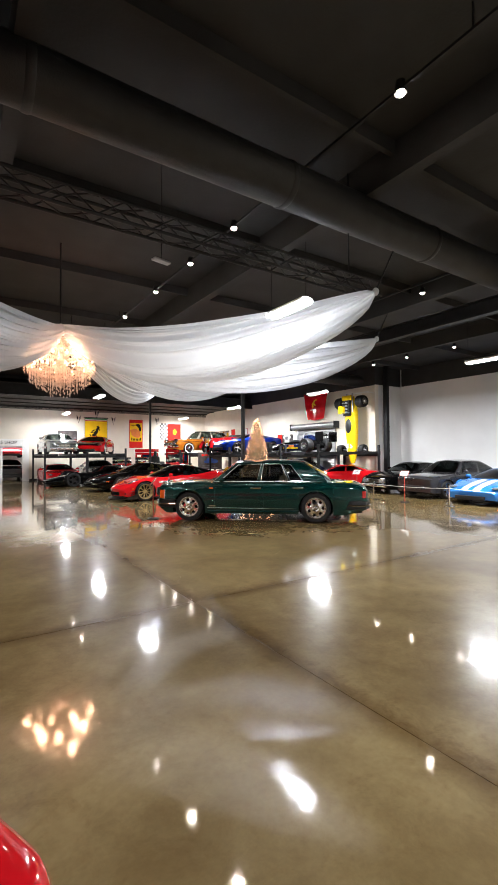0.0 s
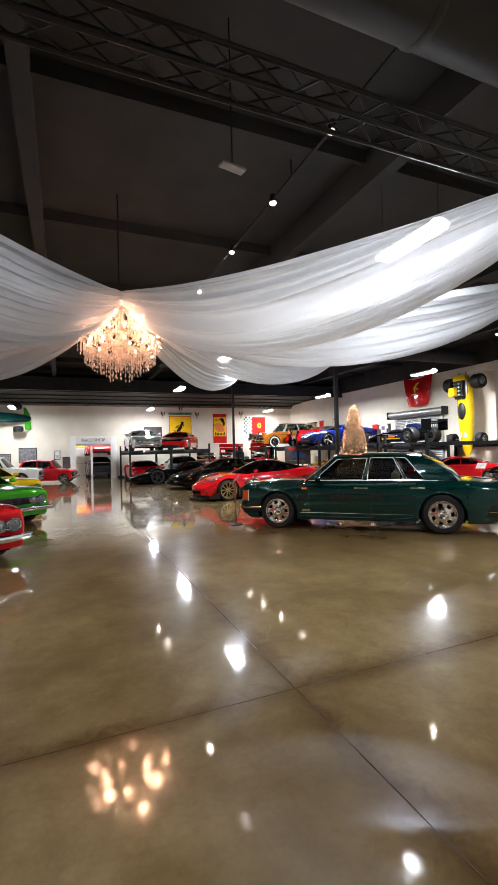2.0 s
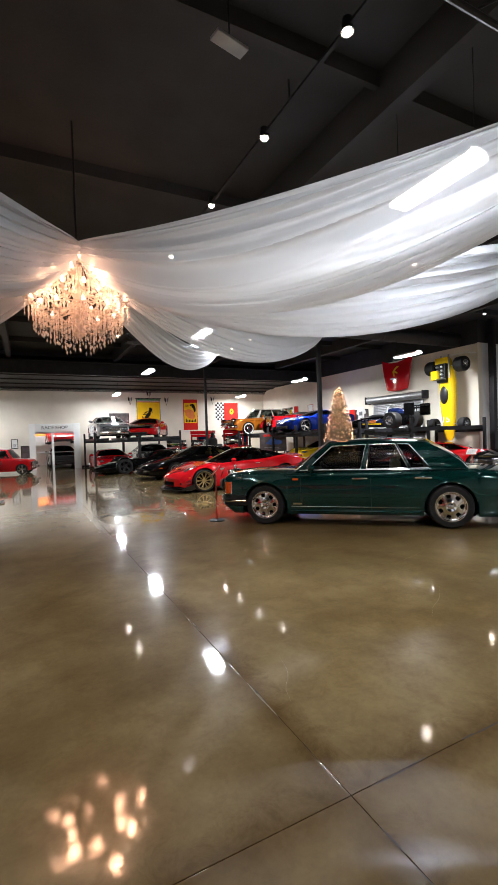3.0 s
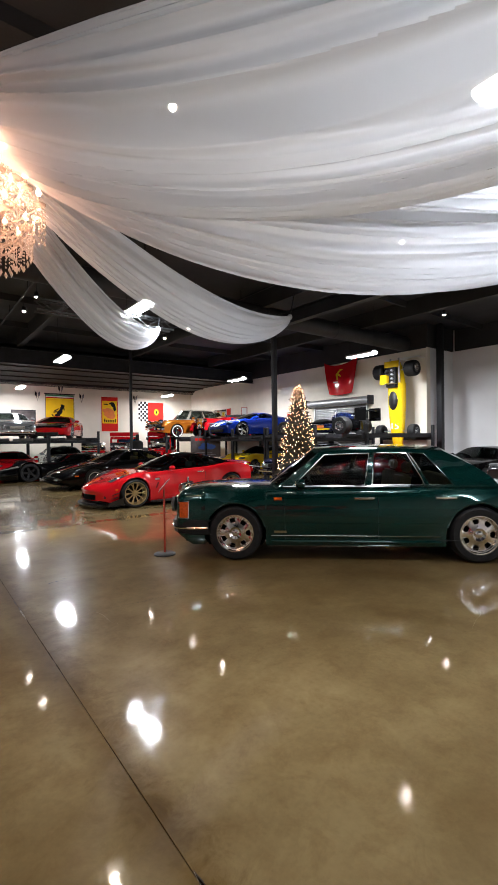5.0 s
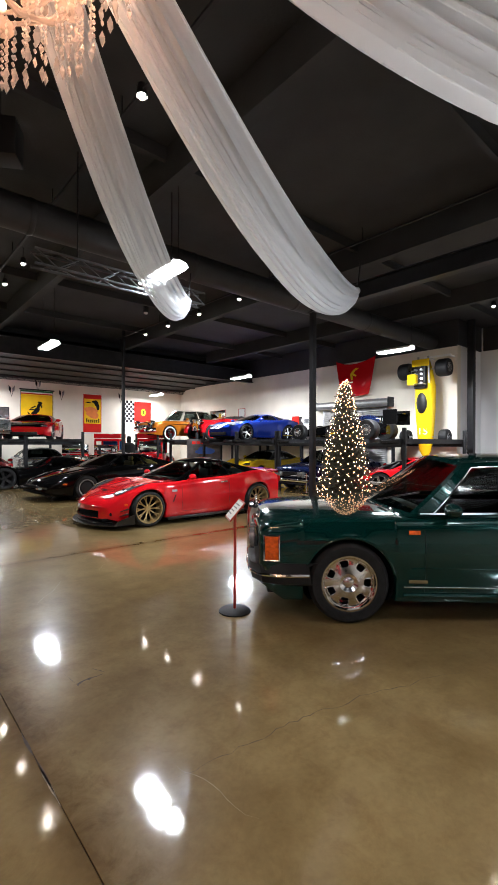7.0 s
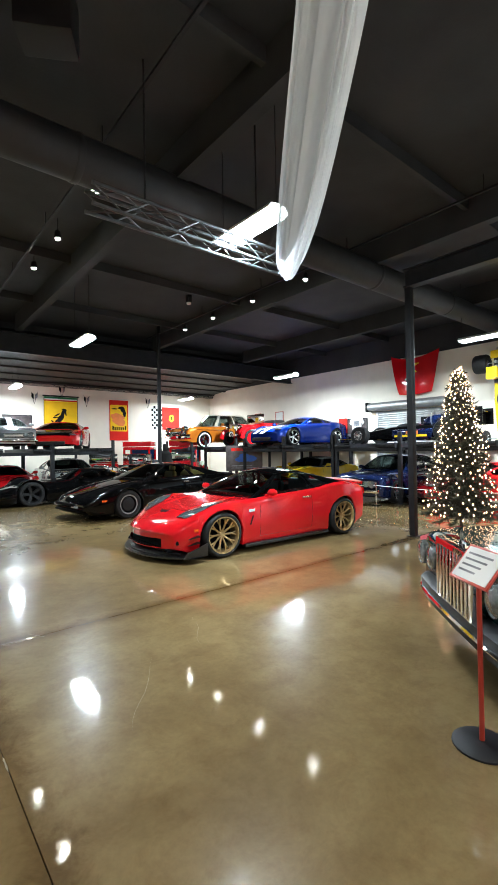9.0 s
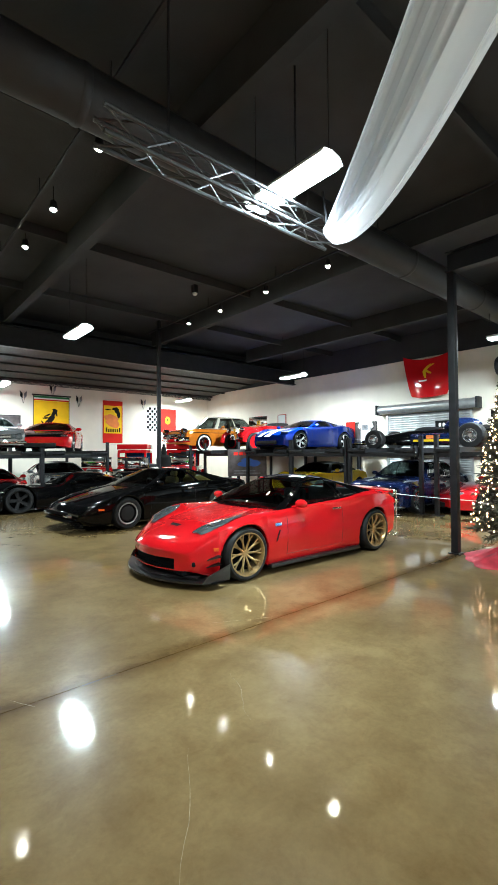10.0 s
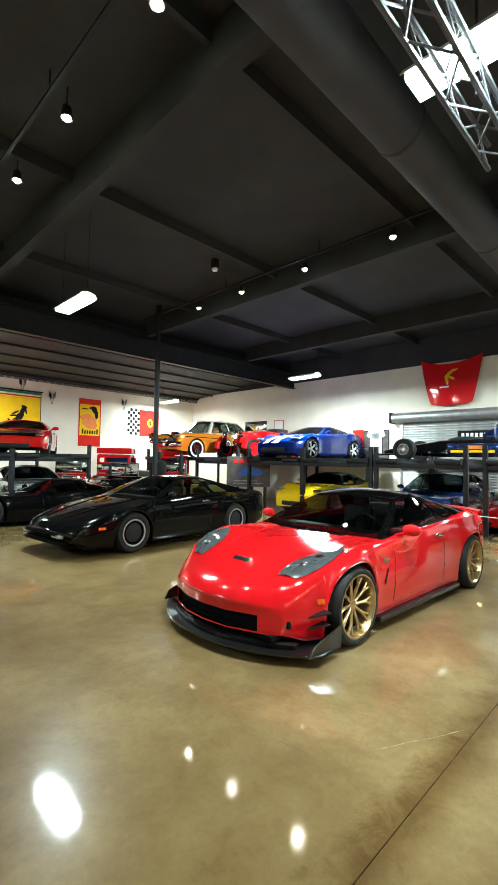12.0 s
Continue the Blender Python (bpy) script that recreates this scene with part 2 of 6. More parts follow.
def paint(name, colour, metal=0.0, rough=0.14):
    return material(name, colour, rough, metal, coat=0.85, vary=0.03, scale=1.5, spec=0.15)


PAINT_GREEN = paint("deep_green_paint", (0.002, 0.034, 0.031), 0.35, 0.1)
PAINT_RED = paint("bright_red_paint", (0.52, 0.006, 0.011), 0.0, 0.1)
PAINT_BLACK = material("black_paint", (0.002, 0.002, 0.0022), 0.05, coat=0.35, vary=0.03, scale=1.5, spec=0.02)
PAINT_BLUE = paint("blue_paint", (0.005, 0.024, 0.24), 0.3)
PAINT_YELLOW = paint("yellow_paint", (0.75, 0.5, 0.01))
PAINT_ORANGE = paint("orange_paint", (0.72, 0.22, 0.02), 0.2)
PAINT_SILVER = paint("silver_paint", (0.55, 0.56, 0.57), 0.6)
PAINT_CREAM = paint("cream_paint", (0.74, 0.7, 0.58))
PAINT_LIME = paint("lime_green_paint", (0.05, 0.36, 0.02))
PAINT_NAVY = paint("navy_paint", (0.006, 0.012, 0.05), 0.3)
PAINT_CHARCOAL = paint("charcoal_paint", (0.03, 0.03, 0.035), 0.3)
PAINT_SKY = paint("mid_blue_paint", (0.02, 0.16, 0.5), 0.2)
PAINT_WHITE = paint("gloss_white_paint", (0.75, 0.75, 0.73))

# ---- mesh helpers ----


def part(name, bm, mat, parent=None, label="", smooth=True):
    """Links a bmesh as one mesh object under a thing or a part."""
    me = bpy.data.meshes.new(name)
    bm.normal_update()
    bm.to_mesh(me)
    bm.free()
    for p in me.polygons:
        p.use_smooth = smooth
    if smooth:
        me.set_sharp_from_angle(angle=radians(38))
    me.materials.append(mat)
    ob = new(name, me)
    if parent is not None:
        ob.parent = parent
    if label:
        ob["label"] = label
    return ob


def thing(name, m, label, category, group="", kind=""):
    ob = new(name)
    ob.empty_display_size = 0.2
    ob.matrix_world = m
    return tagged(ob, label, category, group, kind)


def add_box(bm, x0, x1, y0, y1, z0, z1, m=None):
    vs = [bm.verts.new((x, y, z)) for x in (x0, x1) for y in (y0, y1) for z in (z0, z1)]
    if m is not None:
        for v in vs:
            v.co = m @ v.co
    for f in ((0, 1, 3, 2), (4, 6, 7, 5), (0, 4, 5, 1), (2, 3, 7, 6), (0, 2, 6, 4), (1, 5, 7, 3)):
        bm.faces.new([vs[i] for i in f])
    return vs


def box(x0, x1, y0, y1, z0, z1, bevel=0.0, m=None):
    bm = bmesh.new()
    add_box(bm, x0, x1, y0, y1, z0, z1, m)
    if bevel:
        bmesh.ops.bevel(bm, geom=bm.edges[:], offset=bevel, segments=2, affect="EDGES", profile=0.6)
    return bm


def add_tube(bm, a, b, r0, r1=None, n=10, caps=True):
    a, b = Vector(a), Vector(b)
    r1 = r0 if r1 is None else r1
    q = (b - a).to_track_quat("Z", "Y").to_matrix()
    rings = []
    for p, r in ((a, r0), (b, r1)):
        rings.append([bm.verts.new(p + q @ Vector((math.cos(t) * r, math.sin(t) * r, 0))) for t in [2 * math.pi * i / n for i in range(n)]])
    for i in range(n):
        bm.faces.new((rings[0][i], rings[0][(i + 1) % n], rings[1][(i + 1) % n], rings[1][i]))
    if caps:
        bm.faces.new(rings[0][::-1])
        bm.faces.new(rings[1])


def tube(a, b, r0, r1=None, n=12):
    bm = bmesh.new()
    add_tube(bm, a, b, r0, r1, n)
    return bm


def add_path_tube(bm, pts, r, n=6):
    pts = [Vector(p) for p in pts]
    rings = []
    for i, p in enumerate(pts):
        d = pts[min(i + 1, len(pts) - 1)] - pts[max(i - 1, 0)]
        q = d.to_track_quat("Z", "Y").to_matrix()
        rings.append([bm.verts.new(p + q @ Vector((math.cos(2 * math.pi * k / n) * r, math.sin(2 * math.pi * k / n) * r, 0))) for k in range(n)])
    for a, b in zip(rings, rings[1:]):
        for k in range(n):
            bm.faces.new((a[k], a[(k + 1) % n], b[(k + 1) % n], b[k]))


def add_lathe(bm, profile, n=28, axis="y", m=None):
    """Turns (radius, along) pairs round the axis."""
    rings = []
    for r, h in profile:
        ring = []
        for k in range(n):
            c, s = math.cos(2 * math.pi * k / n) * r, math.sin(2 * math.pi * k / n) * r
            co = Vector((c, h, s)) if axis == "y" else Vector((c, s, h))
            ring.append(bm.verts.new(m @ co if m is not None else co))
        rings.append(ring)
    for a, b in zip(rings, rings[1:]):
        for k in range(n):
            bm.faces.new((a[k], a[(k + 1) % n], b[(k + 1) % n], b[k]))
    return rings


def lathe(profile, n=28, axis="y", m=None):
    bm = bmesh.new()
    add_lathe(bm, profile, n, axis, m)
    bmesh.ops.recalc_face_normals(bm, faces=bm.faces[:])
    return bm


def grid_faces(bm, rows, keep=None):
    """rows: a grid of points; keep(i, j) tells which cells become faces."""
    vs = [[bm.verts.new(p) for p in row] for row in rows]
    for i in range(len(rows) - 1):
        for j in range(len(rows[0]) - 1):
            if keep is None or keep(i, j):
                bm.faces.new((vs[i][j], vs[i + 1][j], vs[i + 1][j + 1], vs[i][j + 1]))
    loose = [v for v in bm.verts if not v.link_faces]
    bmesh.ops.delete(bm, geom=loose, context="VERTS")


def blob(cx, cy, cz, rx, ry, rz, n=14):
    bm = bmesh.new()
    bmesh.ops.create_uvsphere(bm, u_segments=n, v_segments=max(6, n // 2), radius=1)
    for v in bm.verts:
        v.co = Vector((cx + v.co.x * rx, cy + v.co.y * ry, cz + v.co.z * rz))
    return bm


def letters(name, text, size, mat, m, parent=None, depth=0.002):
    """Raised lettering in the built-in font, as a mesh."""
    cu = bpy.data.curves.new(name, "FONT")
    cu.body, cu.size, cu.extrude, cu.align_x, cu.align_y = text, size, depth, "CENTER", "CENTER"
    tmp = bpy.data.objects.new("tmp_text", cu)
    scene.collection.objects.link(tmp)
    me = bpy.data.meshes.new_from_object(tmp.evaluated_get(bpy.context.evaluated_depsgraph_get()))
    bpy.data.objects.remove(tmp)
    me.transform(m)
    me.materials.clear()
    me.materials.append(mat)
    ob = new(name, me)
    if parent is not None:
        ob.parent = parent
    return ob


def lerp(a, b, t):
    return a + (b - a) * t


def curve_at(pts, x):
    """A smooth line through (x, z) pairs in rising x, with no overshoot."""
    if x <= pts[0][0]:
        return pts[0][1]
    if x >= pts[-1][0]:
        return pts[-1][1]
    n = len(pts)
    d = [(b[1] - a[1]) / (b[0] - a[0]) for a, b in zip(pts, pts[1:])]
    slope = [d[0]] + [2 * p * q / (p + q) if p * q > 0 else 0.0 for p, q in zip(d, d[1:])] + [d[-1]]
    for k in range(n - 1):
        if x <= pts[k + 1][0]:
            h = pts[k + 1][0] - pts[k][0]
            t = (x - pts[k][0]) / h
            return ((1 + 2 * t) * (1 - t) ** 2 * pts[k][1] + t * (1 - t) ** 2 * h * slope[k]
                    + t * t * (3 - 2 * t) * pts[k + 1][1] + t * t * (t - 1) * h * slope[k + 1])


def rounded(sec):
    """Twice the points of a cross-section, on a smooth line through them."""
    out = []
    for k in range(len(sec) - 1):
        p0, p1, p2, p3 = (sec[max(0, min(len(sec) - 1, k + q))] for q in (-1, 0, 1, 2))
        out.append(p1)
        out.append(tuple((9 * (b + c) - (a + d)) / 16 for a, b, c, d in zip(p0, p1, p2, p3)))
    return out + [sec[-1]]

# ---- setting ----
BACK, RIGHT, LEFT, NEAR, TOP = 31.5, 17.1, -9.0, -6.0, 5.75


def structure(name, bm, mat, label, category, smooth=False):
    return tagged(part(name, bm, mat, None, "", smooth), label, category, kind="structure")


floor = thing("floor", pose(0, 0, 0), "polished brown stained concrete floor with a wet-looking shine", "floor", kind="structure")
part("bed", box(LEFT - 0.3, 19.6, NEAR - 0.3, 37.5, -0.3, -0.012), JOINT, floor, "dark filler in the slab joints", smooth=False)
structure("ceiling", box(LEFT - 0.3, 19.6, NEAR - 0.3, BACK + 0.3, TOP, TOP + 0.2), BLACK_CEIL, "black painted ceiling deck of a warehouse", "ceiling")
bm = bmesh.new()
add_box(bm, LEFT - 0.3, 2.0, BACK, BACK + 0.25, 0, TOP)
add_box(bm, 4.12, RIGHT + 0.3, BACK, BACK + 0.25, 0, TOP)
add_box(bm, 2.0, 4.12, BACK, BACK + 0.25, 2.18, TOP)
structure("wall_back", bm, WALL, "cream painted wall with banners and a shop doorway", "wall")
bm = bmesh.new()
add_box(bm, RIGHT, RIGHT + 0.25, 14.3, BACK, 0, TOP)
structure("wall_right", bm, WALL, "cream painted wall behind the car lifts", "wall")
structure("wall_grey", box(19.0, 19.25, NEAR, 14.3, 0, TOP), GREY_WALL, "pale grey plain wall panel", "wall")
structure("wall_return", box(RIGHT + 0.25, 19.25, 14.3, 14.55, 0, TOP), GREY_WALL, "pale grey short return wall", "wall")
structure("wall_left", box(LEFT - 0.25, LEFT, NEAR, BACK, 0, TOP), WALL, "cream painted side wall", "wall")
structure("wall_near", box(LEFT, 19.0, NEAR - 0.25, NEAR, 0, TOP), WALL, "cream painted wall behind the walker", "wall")

# dark upper band of the walls, painted like the ceiling
# low boarded deck over the back bay, with joists along the wall
slope = math.degrees(math.atan2(0.55, 6.7))
bm = bmesh.new()
tilt = pose(0, BACK - 0.003, 4.63, -slope, 0, 0)
add_box(bm, LEFT, RIGHT - 0.06, -6.7, 0, 0.06, 0.1, tilt)
structure("ceiling_back", bm, DECK, "dark boarded roof deck sloping down to the wall", "ceiling")
bm = bmesh.new()
for k in range(6):
    add_box(bm, LEFT, RIGHT - 0.06, -0.6 - 1.1 * k, -0.51 - 1.1 * k, 0.0, 0.058, tilt)
structure("joist", bm, DECK, "dark timber joists under the deck", "joist")
structure("trim_right", box(RIGHT - 0.05, RIGHT - 0.003, 14.3, BACK - 0.06, 4.85, TOP - 0.01), BLACK_CEIL, "black painted upper band of the wall", "trim")
structure("trim_end", box(RIGHT - 0.05, 18.94, 14.25, 14.297, 4.88, TOP - 0.01), BLACK_CEIL, "black painted upper band of the wall end", "trim")
structure("trim_grey", box(18.95, 18.997, NEAR, 14.2, 4.9, TOP - 0.01), BLACK_CEIL, "black painted upper band of the wall", "trim")
structure("baseboard_back", box(4.5, RIGHT - 0.03, BACK - 0.025, BACK - 0.003, 0.003, 0.12), BLACK_STEEL, "dark rubber baseboard", "baseboard")

# saw-cut slabs, with a narrow joint between them
SLAB_X, SLAB_Y = (LEFT - 0.3, -6.4, 2.74, 11.9, 19.6), (NEAR - 0.3, -4.9, 4.63, 14.0, 23.6, 37.5)
for x0, x1 in zip(SLAB_X, SLAB_X[1:]):
    for y0, y1 in zip(SLAB_Y, SLAB_Y[1:]):
        part("slab", box(x0 + 0.002, x1 - 0.002, y0 + 0.002, y1 - 0.002, -0.2, 0.0, 0.002), CONCRETE, floor, smooth=False)

# girders, ducts and purlins under the deck
for y, z, r in ((4.62, 5.12, 0.28), (15.2, 5.12, 0.27)):
    duct = thing("duct", pose(0, y, z), "black round air duct under the ceiling", "duct", kind="structure")
    part("pipe", tube((LEFT, 0, 0), (19, 0, 0), r, n=28), DUCT, duct)
    for k in range(9):
        part("joint_band", lathe([(r + 0.002, k * 3 - 8), (r + 0.012, k * 3 - 7.98), (r + 0.012, k * 3 - 7.93), (r + 0.002, k * 3 - 7.91)], 28, "z", pose(0, 0, 0, 0, 90, 0)), DUCT, duct)
for y in (-2.2, 24.7):
    bm = box(LEFT, 19, y - 0.1, y + 0.1, 4.62, 4.65)
    add_box(bm, LEFT, 19, y - 0.1, y + 0.1, 5.2, 5.23)
    add_box(bm, LEFT, 19, y - 0.012, y + 0.012, 4.65, 5.2)
    structure("girder", bm, BLACK_STEEL, "black steel girder across the hall", "girder")
for x in (-7.5, -3.4, 1.0, 5.4, 9.95, 14.2):
    bm = box(x - 0.09, x + 0.09, NEAR, 24.55, 5.26, TOP - 0.005)
    structure("ceiling_beam", bm, BLACK_CEIL, "black boxed ceiling beam", "beam")
for k in range(12):
    y = NEAR + 0.6 + k * 3.1
    structure("purlin", box(LEFT, 19, y - 0.035, y + 0.035, 5.56, TOP - 0.004), BLACK_CEIL, "black roof purlin", "purlin")
for x in (4.42, 9.36, 14.7):
    structure("lamp_track", box(x - 0.02, x + 0.02, 2.0, 24.0, 5.47, 5.5), BLACK_STEEL, "black lighting track under the ceiling", "lighting track")
    bm = bmesh.new()
    for k in range(9):
        add_box(bm, x - 0.008, x + 0.008, 2.3 + k * 2.6, 2.316 + k * 2.6, 5.5, TOP - 0.004)
    structure("track_hanger", bm, BLACK_STEEL, "thin black track hangers", "hanger")
bm = bmesh.new()
for k in range(6):
    add_path_tube(bm, [(LEFT, 30.9 - 0.02 * k, 4.55 + 0.03 * k), (RIGHT - 0.2, 30.9 - 0.02 * k, 4.5 + 0.03 * k)], 0.012)
structure("conduit", bm, BLACK_STEEL, "run of dark conduit along the top of the wall", "conduit")


def column(x, y, w, label, top=TOP - 0.003):
    t = thing("column", pose(x, y, 0), label, "column", kind="structure")
    part("shaft", box(-w / 2, w / 2, -w / 2, w / 2, 0.015, top, 0.008), BLACK_STEEL, t)
    part("base_plate", box(-w * 0.8, w * 0.8, -w * 0.8, w * 0.8, 0.0, 0.015), BLACK_STEEL, t)
    return t


column(9.49, 14.07, 0.11, "black square steel roof column beside the lit tree", 4.417)
bm = box(9.4, 9.58, NEAR, 14.13, 4.42, 4.44)
add_box(bm, 9.4, 9.58, NEAR, 14.13, 4.72, 4.74)
add_box(bm, 9.484, 9.496, NEAR, 14.13, 4.44, 4.72)
structure("girder", bm, BLACK_STEEL, "black steel girder carried on the column", "girder")
column(9.38, 23.2, 0.1, "black square steel roof column by the lifts")
column(17.6, 14.05, 0.2, "wide dark steel column at the end of the grey wall")

# ---- doorway to the shop ----
door = thing("door_1", pose(3.06, BACK, 0), "white framed double doorway to a bright workshop, standing open", "doorway", kind="structure")
part("jamb", box(-1.36, -1.03, -0.1, -0.004, 0.0, 2.68, 0.01), WHITE, door)
part("jamb", box(1.03, 1.4, -0.1, -0.004, 0.0, 2.68, 0.01), WHITE, door)
part("head_panel", box(-1.03, 1.03, -0.09, -0.004, 2.2, 2.66, 0.01), WHITE, door)
part("transom", box(-1.03, 1.03, -0.06, 0.1, 2.1, 2.19, 0.01), ALU, door)
part("mullion", box(-0.18, -0.06, -0.05, 0.05, 0.0, 2.1, 0.01), WHITE, door)
part("push_bar", tube((-1.0, -0.02, 1.0), (-0.2, -0.02, 1.0), 0.02), ALU, door)
part("push_bar", tube((-0.05, -0.02, 1.0), (1.0, -0.02, 1.0), 0.02), ALU, door)
letters("lettering", "RACE SHOP", 0.27, TRIM_BLACK, pose(0, -0.093, 2.43, 90, 0, 0), door)
structure("shop_wall_back", box(-1.5, 8.0, 37.0, 37.2, 0, 4.0), WHITE, "white workshop wall beyond the doorway", "wall")
structure("shop_wall_left", box(-1.7, -1.5, BACK + 0.25, 37.2, 0, 4.0), WHITE, "white workshop side wall", "wall")
structure("shop_wall_right", box(8.0, 8.2, BACK + 0.25, 37.2, 0, 4.0), WHITE, "white workshop side wall", "wall")
structure("shop_ceiling", box(-1.7, 8.2, BACK + 0.25, 37.2, 4.0, 4.2), WHITE, "white workshop ceiling", "ceiling")
structure("shop_header", box(1.2, 5.4, 34.9, 35.0, 2.0, 2.6), ORANGE_INK, "orange painted beam in the workshop", "beam")

# ---- cars ----


def add_wheel(car, x, y, side, r, w, style, rim_mat, white=False):
    """side: +1 or -1, the way its face looks along y."""
    wh = new("wheel")
    wh.parent = car
    wh.matrix_local = pose(x, y, r) @ Matrix.Diagonal((1, side, 1, 1))
    rr = r * (0.67 if style in ("classic", "disc_holes") else 0.79 if style == "mesh" else 0.74)
    if style == "racer":
        rr = r * 0.5
    h = w / 2
    prof = [(rr, -h * 0.9), (rr * 1.05, -h), (r * 0.9, -h), (r * 0.975, -h * 0.82), (r, -h * 0.55), (r, h * 0.55), (r * 0.975, h * 0.82), (r * 0.9, h), (rr * 1.05, h), (rr, h * 0.9)]
    tyre = part("tyre", lathe(prof, 36), RUBBER, wh)
    if white:
        part("whitewall", lathe([(rr * 1.08, h + 0.002), (rr * 1.12, h + 0.006), (r * 0.86, h + 0.006), (r * 0.9, h + 0.002)], 36), WHITE, wh, "white sidewall band")
    bm = bmesh.new()
    add_lathe(bm, [(rr * 0.98, -h * 0.8), (rr * 0.86, -h * 0.3), (rr * 0.88, h * 0.6), (rr * 0.97, h * 0.98), (rr * 1.02, h * 0.98)], 36)
    if style == "disc_holes":
        add_lathe(bm, [(0.0, h * 0.8), (rr * 0.1, h * 0.8), (rr * 0.15, h * 0.76), (rr * 0.2, h * 0.66), (rr * 0.26, h * 0.72), (rr * 0.34, h * 0.8), (rr * 0.42, h * 0.76)], 30)
        add_lathe(bm, [(rr * 0.86, h * 0.62), (rr * 0.9, h * 0.78), (rr * 0.95, h * 0.8), (rr * 1.0, h * 0.95)], 36)
        # dished plate pierced by seven ovals, each with a rolled lip
        rads = [rr * lerp(0.42, 0.87, q / 9) for q in range(10)]
        ring = [[bm.verts.new((rd * math.cos(a), h * (0.76 - 0.14 * math.sin(math.pi * min(1, (rd / rr - 0.42) / 0.9)) + 0.05 * math.cos(7 * a) * (rd / rr - 0.42)), rd * math.sin(a))) for a in [2 * math.pi * q / 98 for q in range(98)]] for rd in rads]
        for i in range(9):
            for q in range(98):
                a = (2 * math.pi * (q + 0.5) / 98) % (2 * math.pi / 7) - math.pi / 7
                rd = (rads[i] + rads[i + 1]) / 2
                if ((rd - rr * 0.7) / (rr * 0.14)) ** 4 + (rd * a / (rr * (0.12 + 0.2 * (rd / rr - 0.5)))) ** 4 > 1:
                    bm.faces.new((ring[i][q], ring[i][(q + 1) % 98], ring[i + 1][(q + 1) % 98], ring[i + 1][q]))
        for k in range(7):
            a0 = math.pi / 7 + 2 * math.pi * k / 7
            pts = []
            for q in range(17):
                e = 2 * math.pi * q / 16
                rd = rr * (0.7 + 0.142 * math.copysign(abs(math.cos(e)) ** 0.5, math.cos(e)))
                da = math.copysign(abs(math.sin(e)) ** 0.5, math.sin(e)) * (0.12 + 0.2 * (rd / rr - 0.5)) * rr / rd
                pts.append((rd * math.cos(a0 + da), h * 0.64, rd * math.sin(a0 + da)))
            add_path_tube(bm, pts, rr * 0.02, 6)
    elif style == "mesh":
        add_lathe(bm, [(0.0, h * 0.55), (rr * 0.13, h * 0.55), (rr * 0.18, h * 0.4), (rr * 0.2, h * 0.2)], 24)
        for k in range(10):
            m = pose(0, 0, 0, 0, 36 * k, 0)
            add_tube(bm, m @ Vector((rr * 0.12, h * 0.42, 0)), m @ Vector((rr * 0.62, h * 0.6, 0)), rr * 0.062, rr * 0.055, 6)
            for dz in (-0.11, 0.11):
                add_tube(bm, m @ Vector((rr * 0.58, h * 0.59, 0)), m @ Vector((rr * 0.93, h * 0.66, dz * rr)), rr * 0.05, rr * 0.045, 6)
    elif style == "bowl":
        add_lathe(bm, [(0.0, h * 0.9), (rr * 0.3, h * 0.88), (rr * 0.62, h * 0.8), (rr * 0.68, h * 0.5)], 30)
    elif style == "classic":
        add_lathe(bm, [(0.0, h * 1.08), (rr * 0.3, h * 1.02), (rr * 0.5, h * 0.8), (rr * 0.75, h * 0.82), (rr * 0.95, h * 0.95)], 30)
    elif style == "racer":
        add_lathe(bm, [(0.0, h * 0.7), (rr * 0.3, h * 0.7), (rr * 0.5, h * 0.3), (rr * 0.9, h * 0.5)], 24)
    else:
        add_lathe(bm, [(0.0, h * 0.62), (rr * 0.2, h * 0.62), (rr * 0.26, h * 0.45), (rr * 0.3, h * 0.2)], 24)
        for k in range(5):
            m = pose(0, 0, 0, 0, 72 * k, 0)
            vs = [bm.verts.new(m @ Vector(c)) for c in ((rr * 0.15, h * 0.6, -rr * 0.12), (rr * 0.15, h * 0.6, rr * 0.12), (rr * 0.93, h * 0.75, rr * 0.17), (rr * 0.93, h * 0.75, -rr * 0.17), (rr * 0.15, h * 0.2, -rr * 0.12), (rr * 0.15, h * 0.2, rr * 0.12), (rr * 0.93, h * 0.3, rr * 0.17), (rr * 0.93, h * 0.3, -rr * 0.17))]
            for f in ((0, 1, 2, 3), (0, 3, 7, 4), (1, 5, 6, 2)):
                bm.faces.new([vs[i] for i in f])
    part("rim", bm, rim_mat, wh)
    if style == "bowl":
        part("trim_ring", lathe([(rr * 0.8, h * 0.9), (rr * 0.82, h * 0.97), (rr * 0.9, h * 1.0), (rr * 0.92, h * 0.93)], 36), DULL_METAL, wh, "pale metal ring round the black wheel")
    part("brake_disc", lathe([(0.0, -h * 0.1), (rr * 0.8, -h * 0.1), (rr * 0.8, -h * 0.25)], 24), DARK_VOID, wh)
    return wh


